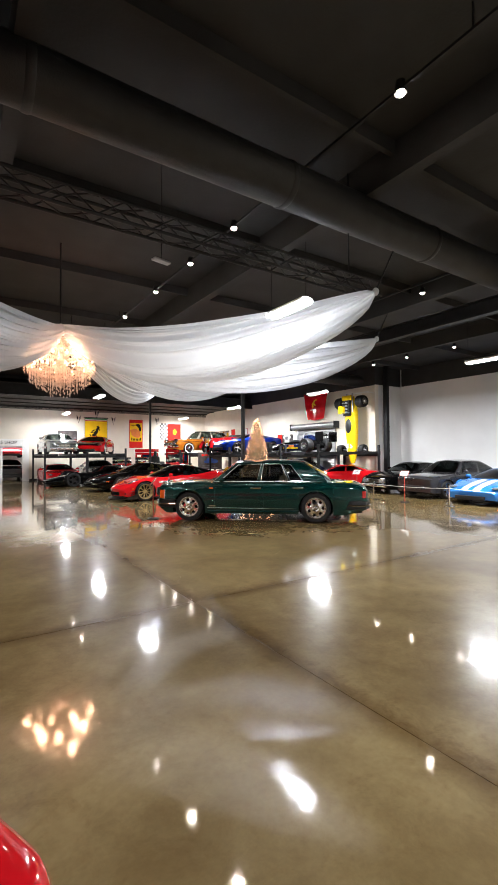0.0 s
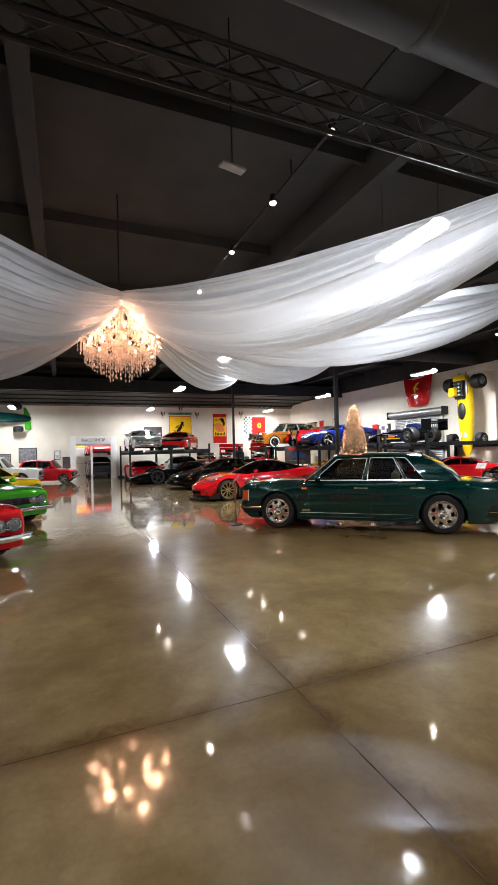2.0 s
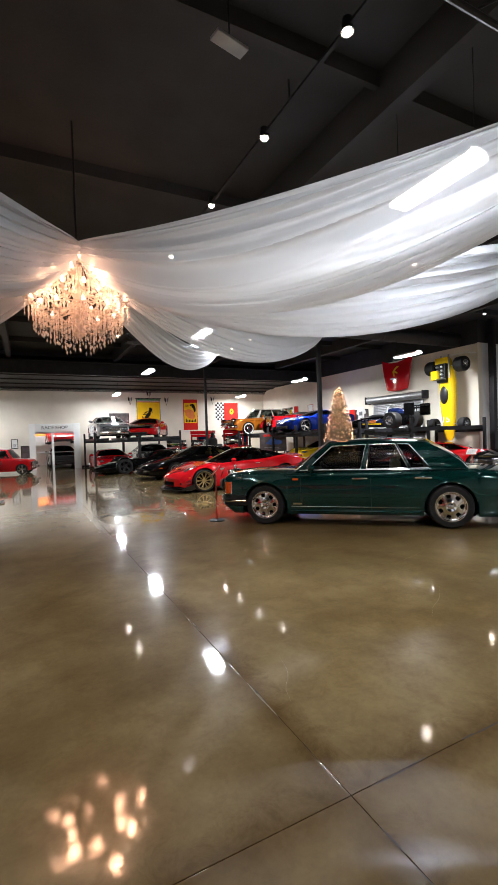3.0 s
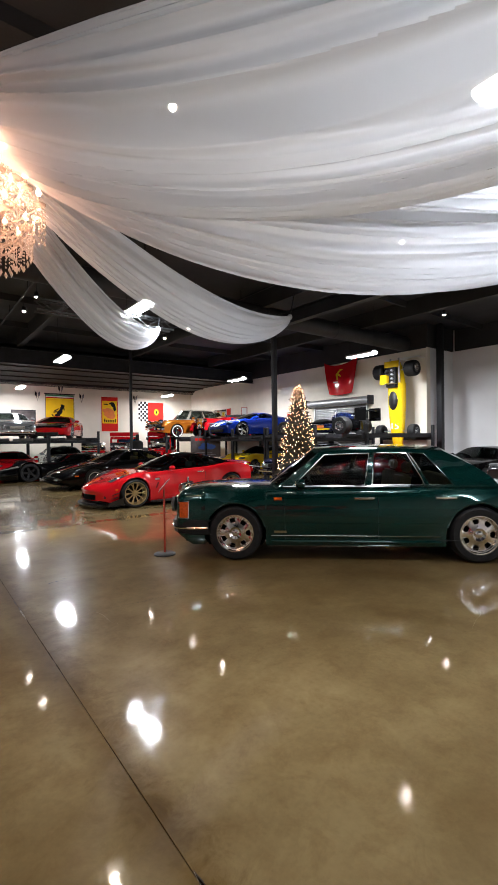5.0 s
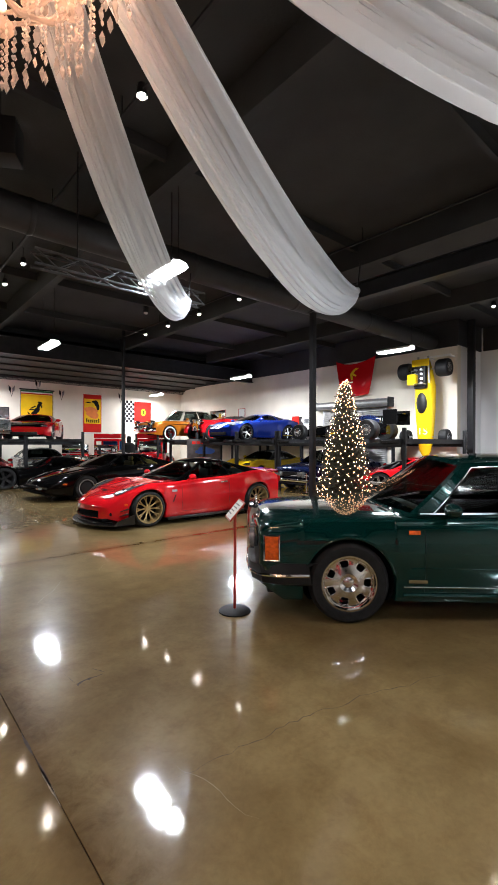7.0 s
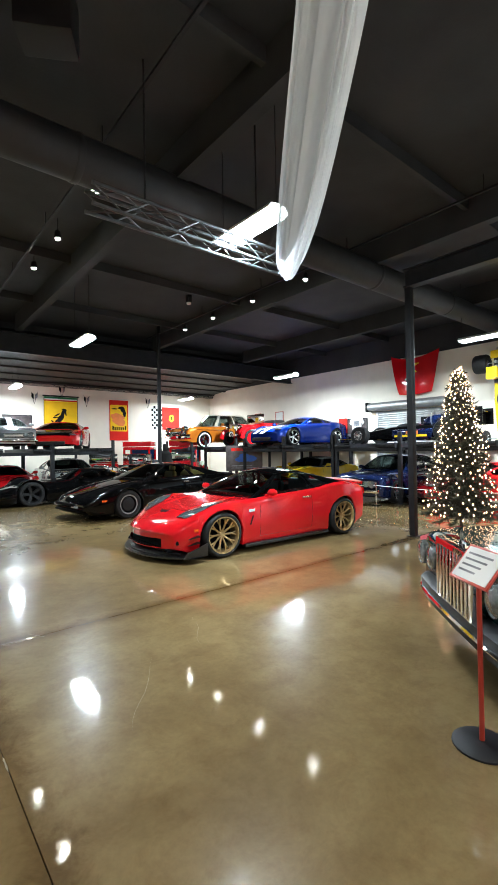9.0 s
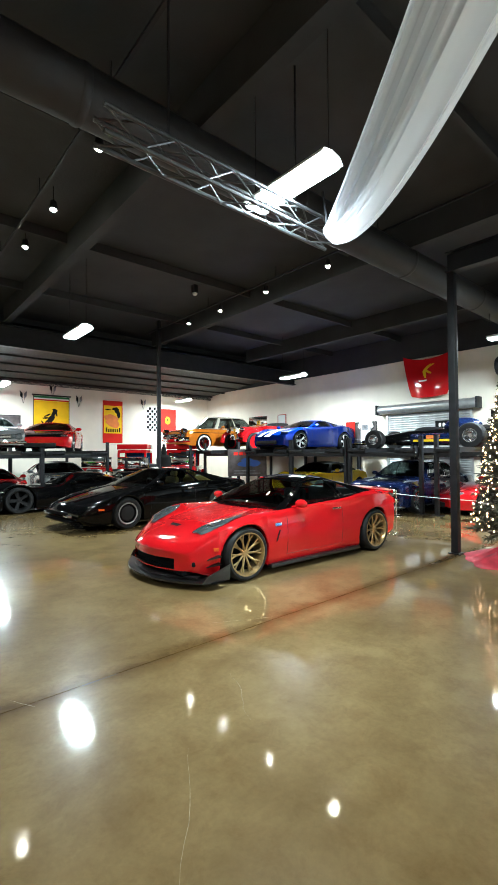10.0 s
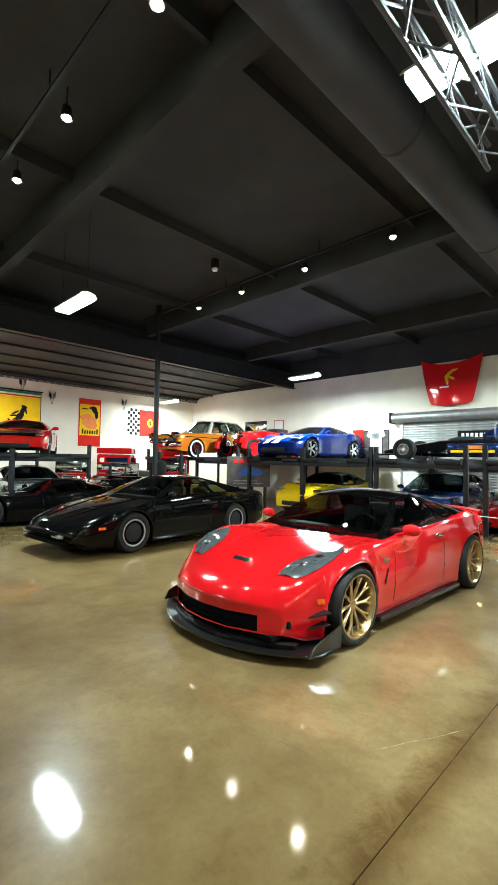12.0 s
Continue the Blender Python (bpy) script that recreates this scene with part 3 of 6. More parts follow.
def car(label, m, name="car", group="", L=4.5, W=1.85, H=1.3, wb=2.65, fo=0.9, r=0.33, tw=0.23, gc=0.16, top=(), cabin=(0.75, 0.1, -0.75, -1.5),
        roof_w=0.56, body=None, roof=None, seats=None, rim=None, style="five", nose_w=0.8, tail_w=0.86, flare=0.0, fender=0.0, windows=((0.06, 0.5), (0.53, 0.9)),
        glass=None, chrome=False, white=False, face="modern", belt=0.0, tumble=0.93, open_top=False, crown=0.05, tail="lamps", bow=0.12, tail_bow=0.08, frame_mat=None,
        screen=None, nose_round=(0.1, 0.8), mouth=None, rear_bulge=0.0, roof_arc=0.03, nose_lift=0.25):
    """A road car, nose along +x, from its side profile and plan; returns its Empty and a function for points on its side."""
    c = thing(name, m, label, "car", group)
    roof, seats, rim, glass = roof or body, seats or LEATHER_BLACK, rim or SILVER_RIM, glass or GLASS
    nose, tail_x, fa, ra = wb / 2 + fo, wb / 2 + fo - L, wb / 2, -wb / 2
    R = r * 1.13
    xs = {round(tail_x + L * k / 40, 4) for k in range(41)}
    for a in (fa, ra):
        xs |= {round(a + R * math.cos(math.pi * k / 12), 4) for k in range(13)} | {round(a - R - 0.004, 4), round(a + R + 0.004, 4)}
    for d in (0.004, 0.015, 0.03, 0.05, 0.075, 0.1, 0.14, 0.18):
        xs |= {round(nose - d, 4), round(tail_x + d, 4)}
    xs = sorted(x for x in xs if tail_x <= x <= nose)
    hw = W / 2

    def half(x):
        dn, dt = nose - x, x - tail_x
        w = hw
        if dn < 1.0:
            w *= lerp(nose_w, 1, 1 - (1 - dn) ** 2.4)
        if dt < 0.9:
            w *= lerp(tail_w, 1, 1 - (1 - dt / 0.9) ** 2.4)
        for a in (fa, ra):
            w += flare * math.exp(-((x - a) / (R * 0.95)) ** 2)
        return w - (0.0 if flare == 0 else flare * 0.4)

    def low(x, arch=True):
        dn, dt = nose - x, x - tail_x
        b = gc + max(0, 0.25 - dn) * nose_lift + max(0, 0.5 - dt) * 0.25
        if arch:
            for a in (fa, ra):
                if abs(x - a) < R:
                    b = max(b, r + math.sqrt(R * R - (x - a) ** 2))
        return b

    def shift(x, y):
        q = (abs(y) / hw) ** 2.2
        return bow * q * max(0.0, 1 - (nose - x) / (fo - R - 0.01)) - tail_bow * q * max(0.0, 1 - (x - tail_x) / max(0.2, L - fo - wb - R - 0.01))

    def put(x, y, z):
        return Vector((x - shift(x, y), y, z))

    def section(x):
        dn, dt = nose - x, x - tail_x
        t, w, b = curve_at(top, x), half(x), low(x)
        e = min(dn, dt)
        reach, least = nose_round if dn < dt else (0.1, 0.8)
        k = 1.0 if e > reach else lerp(least, 1.0, math.sqrt(max(0, 1 - (1 - e / reach) ** 2)))
        mid = lerp(low(x, False), t, 0.5)
        t, w = mid + (t - mid) * k, w * lerp(0.94, 1.0, (k - least) / (1 - least))
        b2 = low(x, False)
        s = t - crown
        bump = sum(fender * math.exp(-((x - a) / 0.42) ** 2) for a in (fa, ra))
        z = lambda f: max(b, lerp(b2, s, f))
        return [(w * 0.72, b), (w * 0.955, b), (w * 0.975, max(b + 0.004, lerp(b2, s, 0.15))), (w * 1.0, max(b + 0.008, z(0.4))), (w, max(b + 0.012, z(0.66))), (w * 0.985, max(b + 0.016, z(0.86))),
                (w * 0.955, max(b + 0.02, s + bump * 0.6)), (w * 0.88, s + crown * 0.35 + bump), (w * 0.72, s + crown * 0.65 + bump * 0.5), (w * 0.4, s + crown * 0.92), (0, t)]

    A, B, C, D = cabin
    zb = lambda x: curve_at(top, x) - crown * 0.6 + belt
    bm = bmesh.new()
    rows = []
    for x in xs:
        sec = section(x)
        if min(abs(x - fa), abs(x - ra)) > R + 0.002:
            sec = rounded(sec)
        else:
            sec = [q for a, b in zip(sec, sec[1:]) for q in (a, ((a[0] + b[0]) / 2, (a[1] + b[1]) / 2))] + [sec[-1]]
        rows.append([put(x, y, z) for y, z in sec] + [put(x, -y, z) for y, z in sec[-2::-1]])
    n = len(rows[0])

    def keep(i, j):
        xm = (xs[i] + xs[i + 1]) / 2
        return not (D + 0.12 < xm < A - 0.12 and 16 <= j <= n - 18)

    vs = [[bm.verts.new(p) for p in row] for row in rows]
    for i in range(len(rows) - 1):
        for j in range(n - 1):
            if keep(i, j):
                bm.faces.new((vs[i][j], vs[i][j + 1], vs[i + 1][j + 1], vs[i + 1][j]))
    bm.faces.new(vs[0])
    if mouth is None:
        bm.faces.new(vs[-1][::-1])
    else:
        # nose panel in level strips, left open where the air intake is
        cols = []
        for j in range(n // 2 + 1):
            p = vs[-1][j].co
            q = min(mouth[0], p.y * 0.98)
            cols.append([vs[-1][j]] + [bm.verts.new(put(nose, q * f, p.z)) for f in (1, 0.5, 0, -0.5, -1)] + [vs[-1][n - 1 - j]])
        for j in range(n // 2):
            for q in range(6):
                zm = (cols[j][0].co.z + cols[j + 1][0].co.z) / 2
                if not (1 <= q <= 4 and mouth[1] < zm < mouth[2]):
                    fs = list(dict.fromkeys((cols[j][q], cols[j + 1][q], cols[j + 1][q + 1], cols[j][q + 1])))
                    if len(fs) > 2:
                        bm.faces.new(fs)
    part("body", bm, body, c)
    # floor pan and wheel wells
    bm = box(tail_x + 0.15, nose - 0.15, -hw * 0.72, hw * 0.72, gc + 0.02, gc + 0.06)
    for a in (fa, ra):
        for s in (1, -1):
            add_lathe(bm, [(0.0, s * hw * 0.45), (R * 1.0, s * hw * 0.45), (R * 1.0, s * hw * 0.93)], 24, "y", pose(a, 0, r))
    for v in bm.verts:
        v.co.z = max(v.co.z, gc)
    add_box(bm, D + 0.1, A - 0.1, -hw * 0.7, -hw * 0.68, gc + 0.06, zb(0) - 0.03)
    add_box(bm, D + 0.1, A - 0.1, hw * 0.68, hw * 0.7, gc + 0.06, zb(0) - 0.03)
    part("underbody", bm, DARK_VOID, c)
    # greenhouse
    zr = H

    def base(u):
        x = lerp(A, D, u)
        return Vector((x, half(x) * 0.9, zb(x)))

    def roof_edge(u):
        return Vector((lerp(B, C, u), roof_w * (1 - 0.06 * abs(2 * u - 1)), zr - crown * 0.9 - roof_arc * (2 * u - 1) ** 2))

    us = sorted({0.0, 1.0} | {v for w_ in windows for v in w_} | {k / 10 for k in range(11)} | ({0.86, 0.93} if rear_bulge else set()))
    vsr = [0.0, 0.07, 0.35, 0.65, 0.9, 1.0] if not rear_bulge else [0.0, 0.07, 0.3, 0.6, 0.9, 1.0]
    frame_bm = bmesh.new()

    def side_point(u, v, s, off=0.0):
        p = base(u).lerp(roof_edge(u), v)
        p.y += 0.04 * math.sin(math.pi * v) + off
        p.x -= rear_bulge * math.sin(math.pi * v ** 0.8) * max(0.0, (u - 0.82) / 0.18)
        p.y *= s
        return p

    in_win = lambda u0, u1, w_: u0 >= w_[0] - 1e-6 and u1 <= w_[1] + 1e-6
    ks = [-1, -0.93, -0.5, 0, 0.5, 0.93, 1]
    if not open_top:
        for s in (1, -1):
            rows = [[side_point(u, v, s) for v in vsr] for u in us]
            grid_faces(frame_bm, rows, lambda i, j: not (1 <= j <= 3 and any(in_win(us[i], us[i + 1], w_) for w_ in windows)))
            for w_ in windows:
                uu = [u for u in us if w_[0] - 1e-6 <= u <= w_[1] + 1e-6]
                g = bmesh.new()
                grid_faces(g, [[side_point(u, v, s, -0.01) for v in vsr[1:5]] for u in uu])
                part("side_window", g, glass, c)
                if chrome:
                    g = bmesh.new()
                    loop = [side_point(u, 0.07, s, 0.006) for u in uu] + [side_point(uu[-1], v, s, 0.006) for v in vsr[2:5]] + [side_point(u, 0.9, s, 0.006) for u in uu[-2::-1]] + [side_point(uu[0], v, s, 0.006) for v in vsr[3:0:-1]]
                    add_path_tube(g, loop + loop[:1], 0.009)
                    part("window_trim", g, CHROME, c, "chrome window surround")

    def front_point(k, v, which):
        if which == "front":
            a, b_ = base(0), roof_edge(0)
            bulge = (0.16 * (1 - v) + 0.07 * v) * (1 - k * k)
        else:
            a, b_ = base(1), roof_edge(1)
            bulge = -(0.12 * (1 - v) + 0.06 * v) * (1 - k * k)
        p = a.lerp(b_, v)
        if which == "rear":
            p.x -= rear_bulge * math.sin(math.pi * v ** 0.8)
        return Vector((p.x + bulge, p.y * k + (0.04 * math.sin(math.pi * v)) * k, p.z + crown * 0.9 * (1 - k * k) * v + crown * 0.3 * (1 - k * k) * (1 - v)))

    vv = [0.0, 0.06, 0.35, 0.65, 0.93, 1.0]
    for which in ("front",) if open_top else ("front", "rear"):
        grid_faces(frame_bm, [[front_point(k, v, which) for v in vv] for k in ks], lambda i, j: not (1 <= i <= 4 and 1 <= j <= 3))
        g = bmesh.new()
        grid_faces(g, [[front_point(k, v, which) for v in vv[1:5]] for k in ks[1:6]])
        part("windshield" if which == "front" else "rear_window", g, (screen or glass) if which == "front" else glass, c)
    part("cabin_frame", frame_bm, CHROME if open_top else (frame_mat or body), c)
    if not open_top:
        g = bmesh.new()
        ur = [k / 8 for k in range(9)]
        rows = []
        for u in ur:
            e = roof_edge(u)
            off = 0.07 * (1 - u) - 0.06 * u
            rows.append([Vector((e.x + off * (1 - k * k) * (abs(2 * u - 1)), e.y * k, e.z + crown * 0.9 * (1 - k * k) + 0.003)) for k in ks])
        grid_faces(g, rows)
        part("roof", g, roof, c)
    # seats, dash, wheel
    zf = gc + 0.1
    zs = zb(0)
    seat_x = lerp(A, D, 0.5)
    for s in (1, -1):
        g = box(-0.25, 0.25, -0.24, 0.24, zf, zs - 0.3, 0.05)
        add_box(g, -0.28, -0.14, -0.23, 0.23, zs - 0.35, min(zs + 0.18, H - 0.25), pose(0, 0, 0, 0, -6, 0))
        add_box(g, -0.3, -0.2, -0.12, 0.12, min(zs + 0.18, H - 0.25) + 0.02, min(zs + 0.34, H - 0.1), pose(0, 0, 0, 0, -6, 0))
        bmesh.ops.bevel(g, geom=[e for e in g.edges if e.calc_length() > 0.12], offset=0.03, segments=2, affect="EDGES")
        o = part("seat", g, seats, c)
        o.location = (seat_x, s * 0.38, 0)
    if D < seat_x - 1.0:
        o = part("rear_seat", box(-0.16, 0.0, -hw * 0.62, hw * 0.62, zf + 0.1, zs + 0.12, 0.05), seats, c)
        o.location = (seat_x - 0.85, 0, 0)
    part("dashboard", box(A - 0.38, A - 0.05, -hw * 0.68, hw * 0.68, zs - 0.25, zs - 0.01, 0.05), TRIM_BLACK, c)
    g = bmesh.new()
    mw = pose(A - 0.48, 0.38, zs - 0.02, 0, -65, 0)
    add_path_tube(g, [mw @ Vector((0.17 * math.cos(t), 0.17 * math.sin(t), 0)) for t in [2 * math.pi * k / 20 for k in range(21)]], 0.014)
    add_tube(g, mw @ Vector((-0.17, 0, 0)), mw @ Vector((0.17, 0, 0)), 0.014, n=6)
    part("steering_wheel", g, TRIM_BLACK, c)
    # wheels
    for a in (fa, ra):
        for s in (1, -1):
            add_wheel(c, a, s * (half(a) - tw / 2 - 0.012), s, r, tw, style, rim, white)
    # door seams and mirrors
    def at_side(x, z, s, off=0.004):
        sec = section(x)
        for (y0, z0), (y1, z1) in zip(sec[1:], sec[2:]):
            if z0 <= z <= z1 and z1 > z0:
                return put(x, s * (lerp(y0, y1, (z - z0) / (z1 - z0)) + off), z)
        return put(x, s * (sec[4][0] + off), z)

    def at_top(x, y, off=0.005):
        sec = section(x)
        for (y0, z0), (y1, z1) in zip(sec[5:], sec[6:]):
            if y1 <= abs(y) <= y0:
                return put(x, y, lerp(z0, z1, (y0 - abs(y)) / (y0 - y1)) + off)
        return put(x, y, sec[5][1] + off)

    def patch(name, x0, x1, ya, yb, mat, nx=14, ny=5, off=0.005, label=""):
        """A panel that lies on the top of the body between two lines across it."""
        g = bmesh.new()
        grid_faces(g, [[at_top(lerp(x0, x1, i / nx), lerp(ya(i / nx), yb(i / nx), j / ny), off) for j in range(ny + 1)] for i in range(nx + 1)])
        return part(name, g, mat, c, label)

    for a in (fa, ra):
        for s in (1, -1):
            g = bmesh.new()
            add_path_tube(g, [put(x, s * half(x) * 0.985, r + math.sqrt(max(0, R * R - (x - a) ** 2)) + 0.004) for x in [a + R * 0.995 * math.cos(math.pi * k / 16) for k in range(1, 16)]], 0.016, 6)
            part("arch_lip", g, body, c)

    doors = [A - 0.12, lerp(A, D, 0.52)] if len(windows) < 3 else [A - 0.1, lerp(A, D, 0.46), lerp(A, D, 0.82)]
    for s in (1, -1):
        g = bmesh.new()
        for x in doors:
            if low(x) < gc + 0.1:
                add_path_tube(g, [at_side(x, lerp(gc + 0.08, zb(x) - 0.03, k / 6), s, 0.0) for k in range(7)], 0.005, 4)
        add_path_tube(g, [at_side(lerp(doors[0], doors[-1], k / 6), gc + 0.09, s, 0.0) for k in range(7)], 0.005, 4)
        part("door_seam", g, TRIM_BLACK, c)
        g = blob(A - 0.3, s * (half(A - 0.3) + 0.08), zb(A) + 0.09, 0.07, 0.1, 0.06)
        add_tube(g, (A - 0.3, s * half(A - 0.3) * 0.9, zb(A) + 0.02), (A - 0.3, s * (half(A - 0.3) + 0.05), zb(A) + 0.07), 0.02, n=6)
        part("mirror", g, body, c)
        for x in doors[1:]:
            g = box(x + 0.05, x + (0.3 if chrome else 0.24), -0.014, 0.014, -0.015, 0.015, 0.006)
            o = part("door_handle", g, CHROME if chrome or face != "modern" else body, c)
            p = at_side(x + 0.15, zb(x) - 0.12, s, 0.012)
            o.location = (0, p.y, p.z)
    # ends
    zn = lerp(low(nose - 0.1, False), curve_at(top, nose - 0.1), 0.5)
    wn, wt = half(nose - 0.05), half(tail_x + 0.05)
    zt = lerp(low(tail_x + 0.1, False), curve_at(top, tail_x + 0.1), 0.6)
    if face == "classic":
        part("grille", box(nose - 0.06, nose + 0.012, -wn * 0.86, wn * 0.86, zn - 0.02, zn + 0.14, 0.02), TRIM_BLACK, c, "dark full-width grille")
        for k in range(3):
            part("grille_bar", box(nose + 0.013, nose + 0.022, -wn * 0.84, wn * 0.84, zn + 0.005 + 0.045 * k, zn + 0.02 + 0.045 * k), CHROME, c)
        for s in (1, -1):
            part("headlight_bezel", lathe([(0.088, 0.0), (0.105, 0.012), (0.112, 0.0), (0.112, -0.03)], 22, "y", pose(nose + 0.014, s * wn * 0.72, zn + 0.06, 0, 0, -90)), CHROME, c)
            part("bumper", box(nose - 0.02, nose + 0.1, s * wn * 0.5 - wn * 0.5, s * wn * 0.5 + wn * 0.5, zn - 0.17, zn - 0.07, 0.03), CHROME, c, "chrome bumper half")
            for k in (0.72, 0.5):
                part("headlight", lathe([(0.0, 0.03), (0.05, 0.026), (0.075, 0.012), (0.085, 0.02), (0.09, 0.0)], 20, "y", pose(nose + 0.012, s * wn * k, zn + 0.06, 0, 0, -90)), LENS_CLEAR, c)
        part("rear_bumper", box(tail_x - 0.1, tail_x + 0.02, -wt, wt, zn - 0.17, zn - 0.05, 0.03), CHROME, c)
    elif face == "modern":
        part("intake", box(nose - 0.09, nose + 0.005, -wn * 0.6, wn * 0.6, zn - 0.17, zn - 0.04, 0.03), TRIM_BLACK, c)
        for s in (1, -1):
            xh = nose - 0.32
            g = blob(xh, s * half(xh) * 0.8, curve_at(top, xh) - crown * 0.75, 0.24, 0.12, 0.05)
            part("headlight", g, LENS_CLEAR, c)
    if tail == "lamps":
        for s in (1, -1):
            part("tail_light", box(tail_x - 0.012, tail_x + 0.05, s * wt * 0.68 - 0.16, s * wt * 0.68 + 0.16, zt - 0.05, zt + 0.06, 0.015), LENS_RED, c)
    return dict(ob=c, side=at_side, top=at_top, half=half, patch=patch, nose=nose, tail=tail_x, gc=gc, roof=roof_edge)


GRAN = dict(L=5.15, W=1.9, H=1.48, wb=3.06, fo=0.86, r=0.355, tw=0.25, gc=0.2, top=[(-2.76, 0.82), (-2.5, 0.93), (-1.5, 0.98), (0.9, 0.96), (1.6, 0.95), (2.2, 0.92), (2.39, 0.89)],
            cabin=(0.98, 0.4, -1.2, -1.8), roof_w=0.63, nose_w=0.97, tail_w=0.93, windows=((0.06, 0.4), (0.435, 0.68), (0.7, 0.81)), crown=0.06, bow=0.09, tail_bow=0.06, rear_bulge=0.1, nose_lift=0.6, screen=GLASS)
sedan = car("deep green luxury saloon with chrome trim and polished alloy wheels", pose(7.04, 9.66, 0, 0, 0, 137.3), body=PAINT_GREEN, seats=LEATHER_TAN, rim=POLISHED, style="disc_holes", chrome=True, face="own", glass=GLASS_SIDE, tail="own", **GRAN)
COUPE = dict(L=4.46, W=1.87, H=1.24, wb=2.685, fo=0.93, r=0.335, tw=0.28, gc=0.13, top=[(-2.19, 0.85), (-1.9, 0.915), (-1.3, 0.92), (0.4, 0.86), (1.0, 0.8), (1.6, 0.7), (2.0, 0.585), (2.18, 0.515), (2.27, 0.475)],
             cabin=(0.72, -0.05, -0.72, -1.75), roof_w=0.56, nose_w=0.84, tail_w=0.92, flare=0.08, fender=0.075, roof_arc=0.045, bow=0.42, tail_bow=0.12, windows=((0.05, 0.55), (0.59, 0.74)), crown=0.05)
sports = car("bright red sports coupe with gold wheels and carbon splitter", pose(7.47, 16.03, 0, 0, 0, 178.5), body=PAINT_RED, roof=PAINT_BLACK, rim=GOLD_RIM, style="mesh", frame_mat=PAINT_BLACK, face="own", glass=GLASS_SMOKE, tail="own", nose_round=(0.2, 0.62), mouth=(0.54, 0.2, 0.335), **COUPE)
WEDGE = dict(L=4.85, W=1.84, H=1.26, wb=2.565, fo=1.15, r=0.335, tw=0.25, gc=0.15, top=[(-2.42, 0.85), (-2.1, 0.93), (-1.2, 0.93), (0.6, 0.89), (1.3, 0.8), (2.1, 0.62), (2.35, 0.53), (2.43, 0.48)],
             cabin=(0.85, 0.05, -0.65, -1.75), roof_w=0.56, nose_w=0.88, windows=((0.06, 0.55), (0.6, 0.75)), crown=0.04, bow=0.2)
pony = car("glossy black 1980s pony car with tan interior", pose(7.88, 20.67, 0, 0, 0, 184.8), body=PAINT_BLACK, rim=TRIM_BLACK, style="bowl", seats=LEATHER_YEL, glass=GLASS_SMOKE, face="plain", nose_round=(0.16, 0.5), nose_lift=0.5, **WEDGE)
LIFT_Z = 1.66
LONG = dict(L=5.4, W=1.95, H=1.05, wb=3.1, fo=1.3, r=0.36, tw=0.34, gc=0.12, top=[(-2.6, 0.8), (-1.4, 0.82), (0.4, 0.76), (1.5, 0.66), (2.6, 0.42), (2.85, 0.34)], cabin=(0.5, -0.1, -0.8, -1.5), roof_w=0.45, nose_w=0.5, fender=0.12, crown=0.1)
ROADSTER = dict(L=4.3, W=1.75, H=1.25, wb=2.5, fo=0.85, r=0.32, tw=0.2, gc=0.16, top=[(-2.2, 0.75), (-1.6, 0.88), (0.5, 0.9), (1.3, 0.85), (1.9, 0.72), (2.1, 0.62)], cabin=(0.65, 0.15, -0.7, -1.35), nose_w=0.82)
MIDENG = dict(L=4.3, W=1.85, H=1.12, wb=2.5, fo=1.0, r=0.33, tw=0.26, gc=0.14, top=[(-2.05, 0.8), (-1.2, 0.86), (0.5, 0.82), (1.3, 0.7), (2.0, 0.55), (2.25, 0.45)], cabin=(0.95, 0.1, -0.55, -1.3), nose_w=0.84, fender=0.03)
MUSCLE = dict(L=4.75, W=1.9, H=1.32, wb=2.74, fo=0.9, r=0.34, tw=0.23, gc=0.19, top=[(-2.49, 0.82), (-2.2, 0.92), (-1.2, 0.93), (0.7, 0.91), (1.8, 0.88), (2.27, 0.82)], cabin=(0.75, 0.2, -0.85, -1.6), nose_w=0.95, tail_w=0.93)
FIFTIES = dict(L=5.0, W=1.88, H=1.55, wb=2.92, fo=0.9, r=0.35, tw=0.19, gc=0.24, top=[(-2.6, 0.88), (-2.2, 1.0), (-1.2, 1.0), (0.8, 0.98), (1.8, 0.97), (2.36, 0.88)], cabin=(0.85, 0.45, -0.95, -1.5), roof_w=0.6, nose_w=0.92, windows=((0.06, 0.46), (0.5, 0.93)))
SALOON = dict(L=4.7, W=1.73, H=1.36, wb=2.62, fo=0.85, r=0.32, tw=0.21, gc=0.18, top=[(-2.5, 0.85), (-2.1, 0.9), (0.8, 0.9), (1.9, 0.82), (2.16, 0.76)], cabin=(0.8, 0.2, -0.9, -1.6), nose_w=0.9)
MINI = dict(L=3.1, W=1.42, H=1.33, wb=2.04, fo=0.5, r=0.26, tw=0.16, gc=0.16, top=[(-1.56, 0.78), (-1.3, 0.86), (0.5, 0.84), (1.2, 0.8), (1.52, 0.7)], cabin=(0.62, 0.32, -1.1, -1.4), roof_w=0.52, nose_w=0.9, windows=((0.06, 0.46), (0.5, 0.93)))
BACK_ROW, SIDE_ROW = "cars along the back wall", "cars along the side wall"

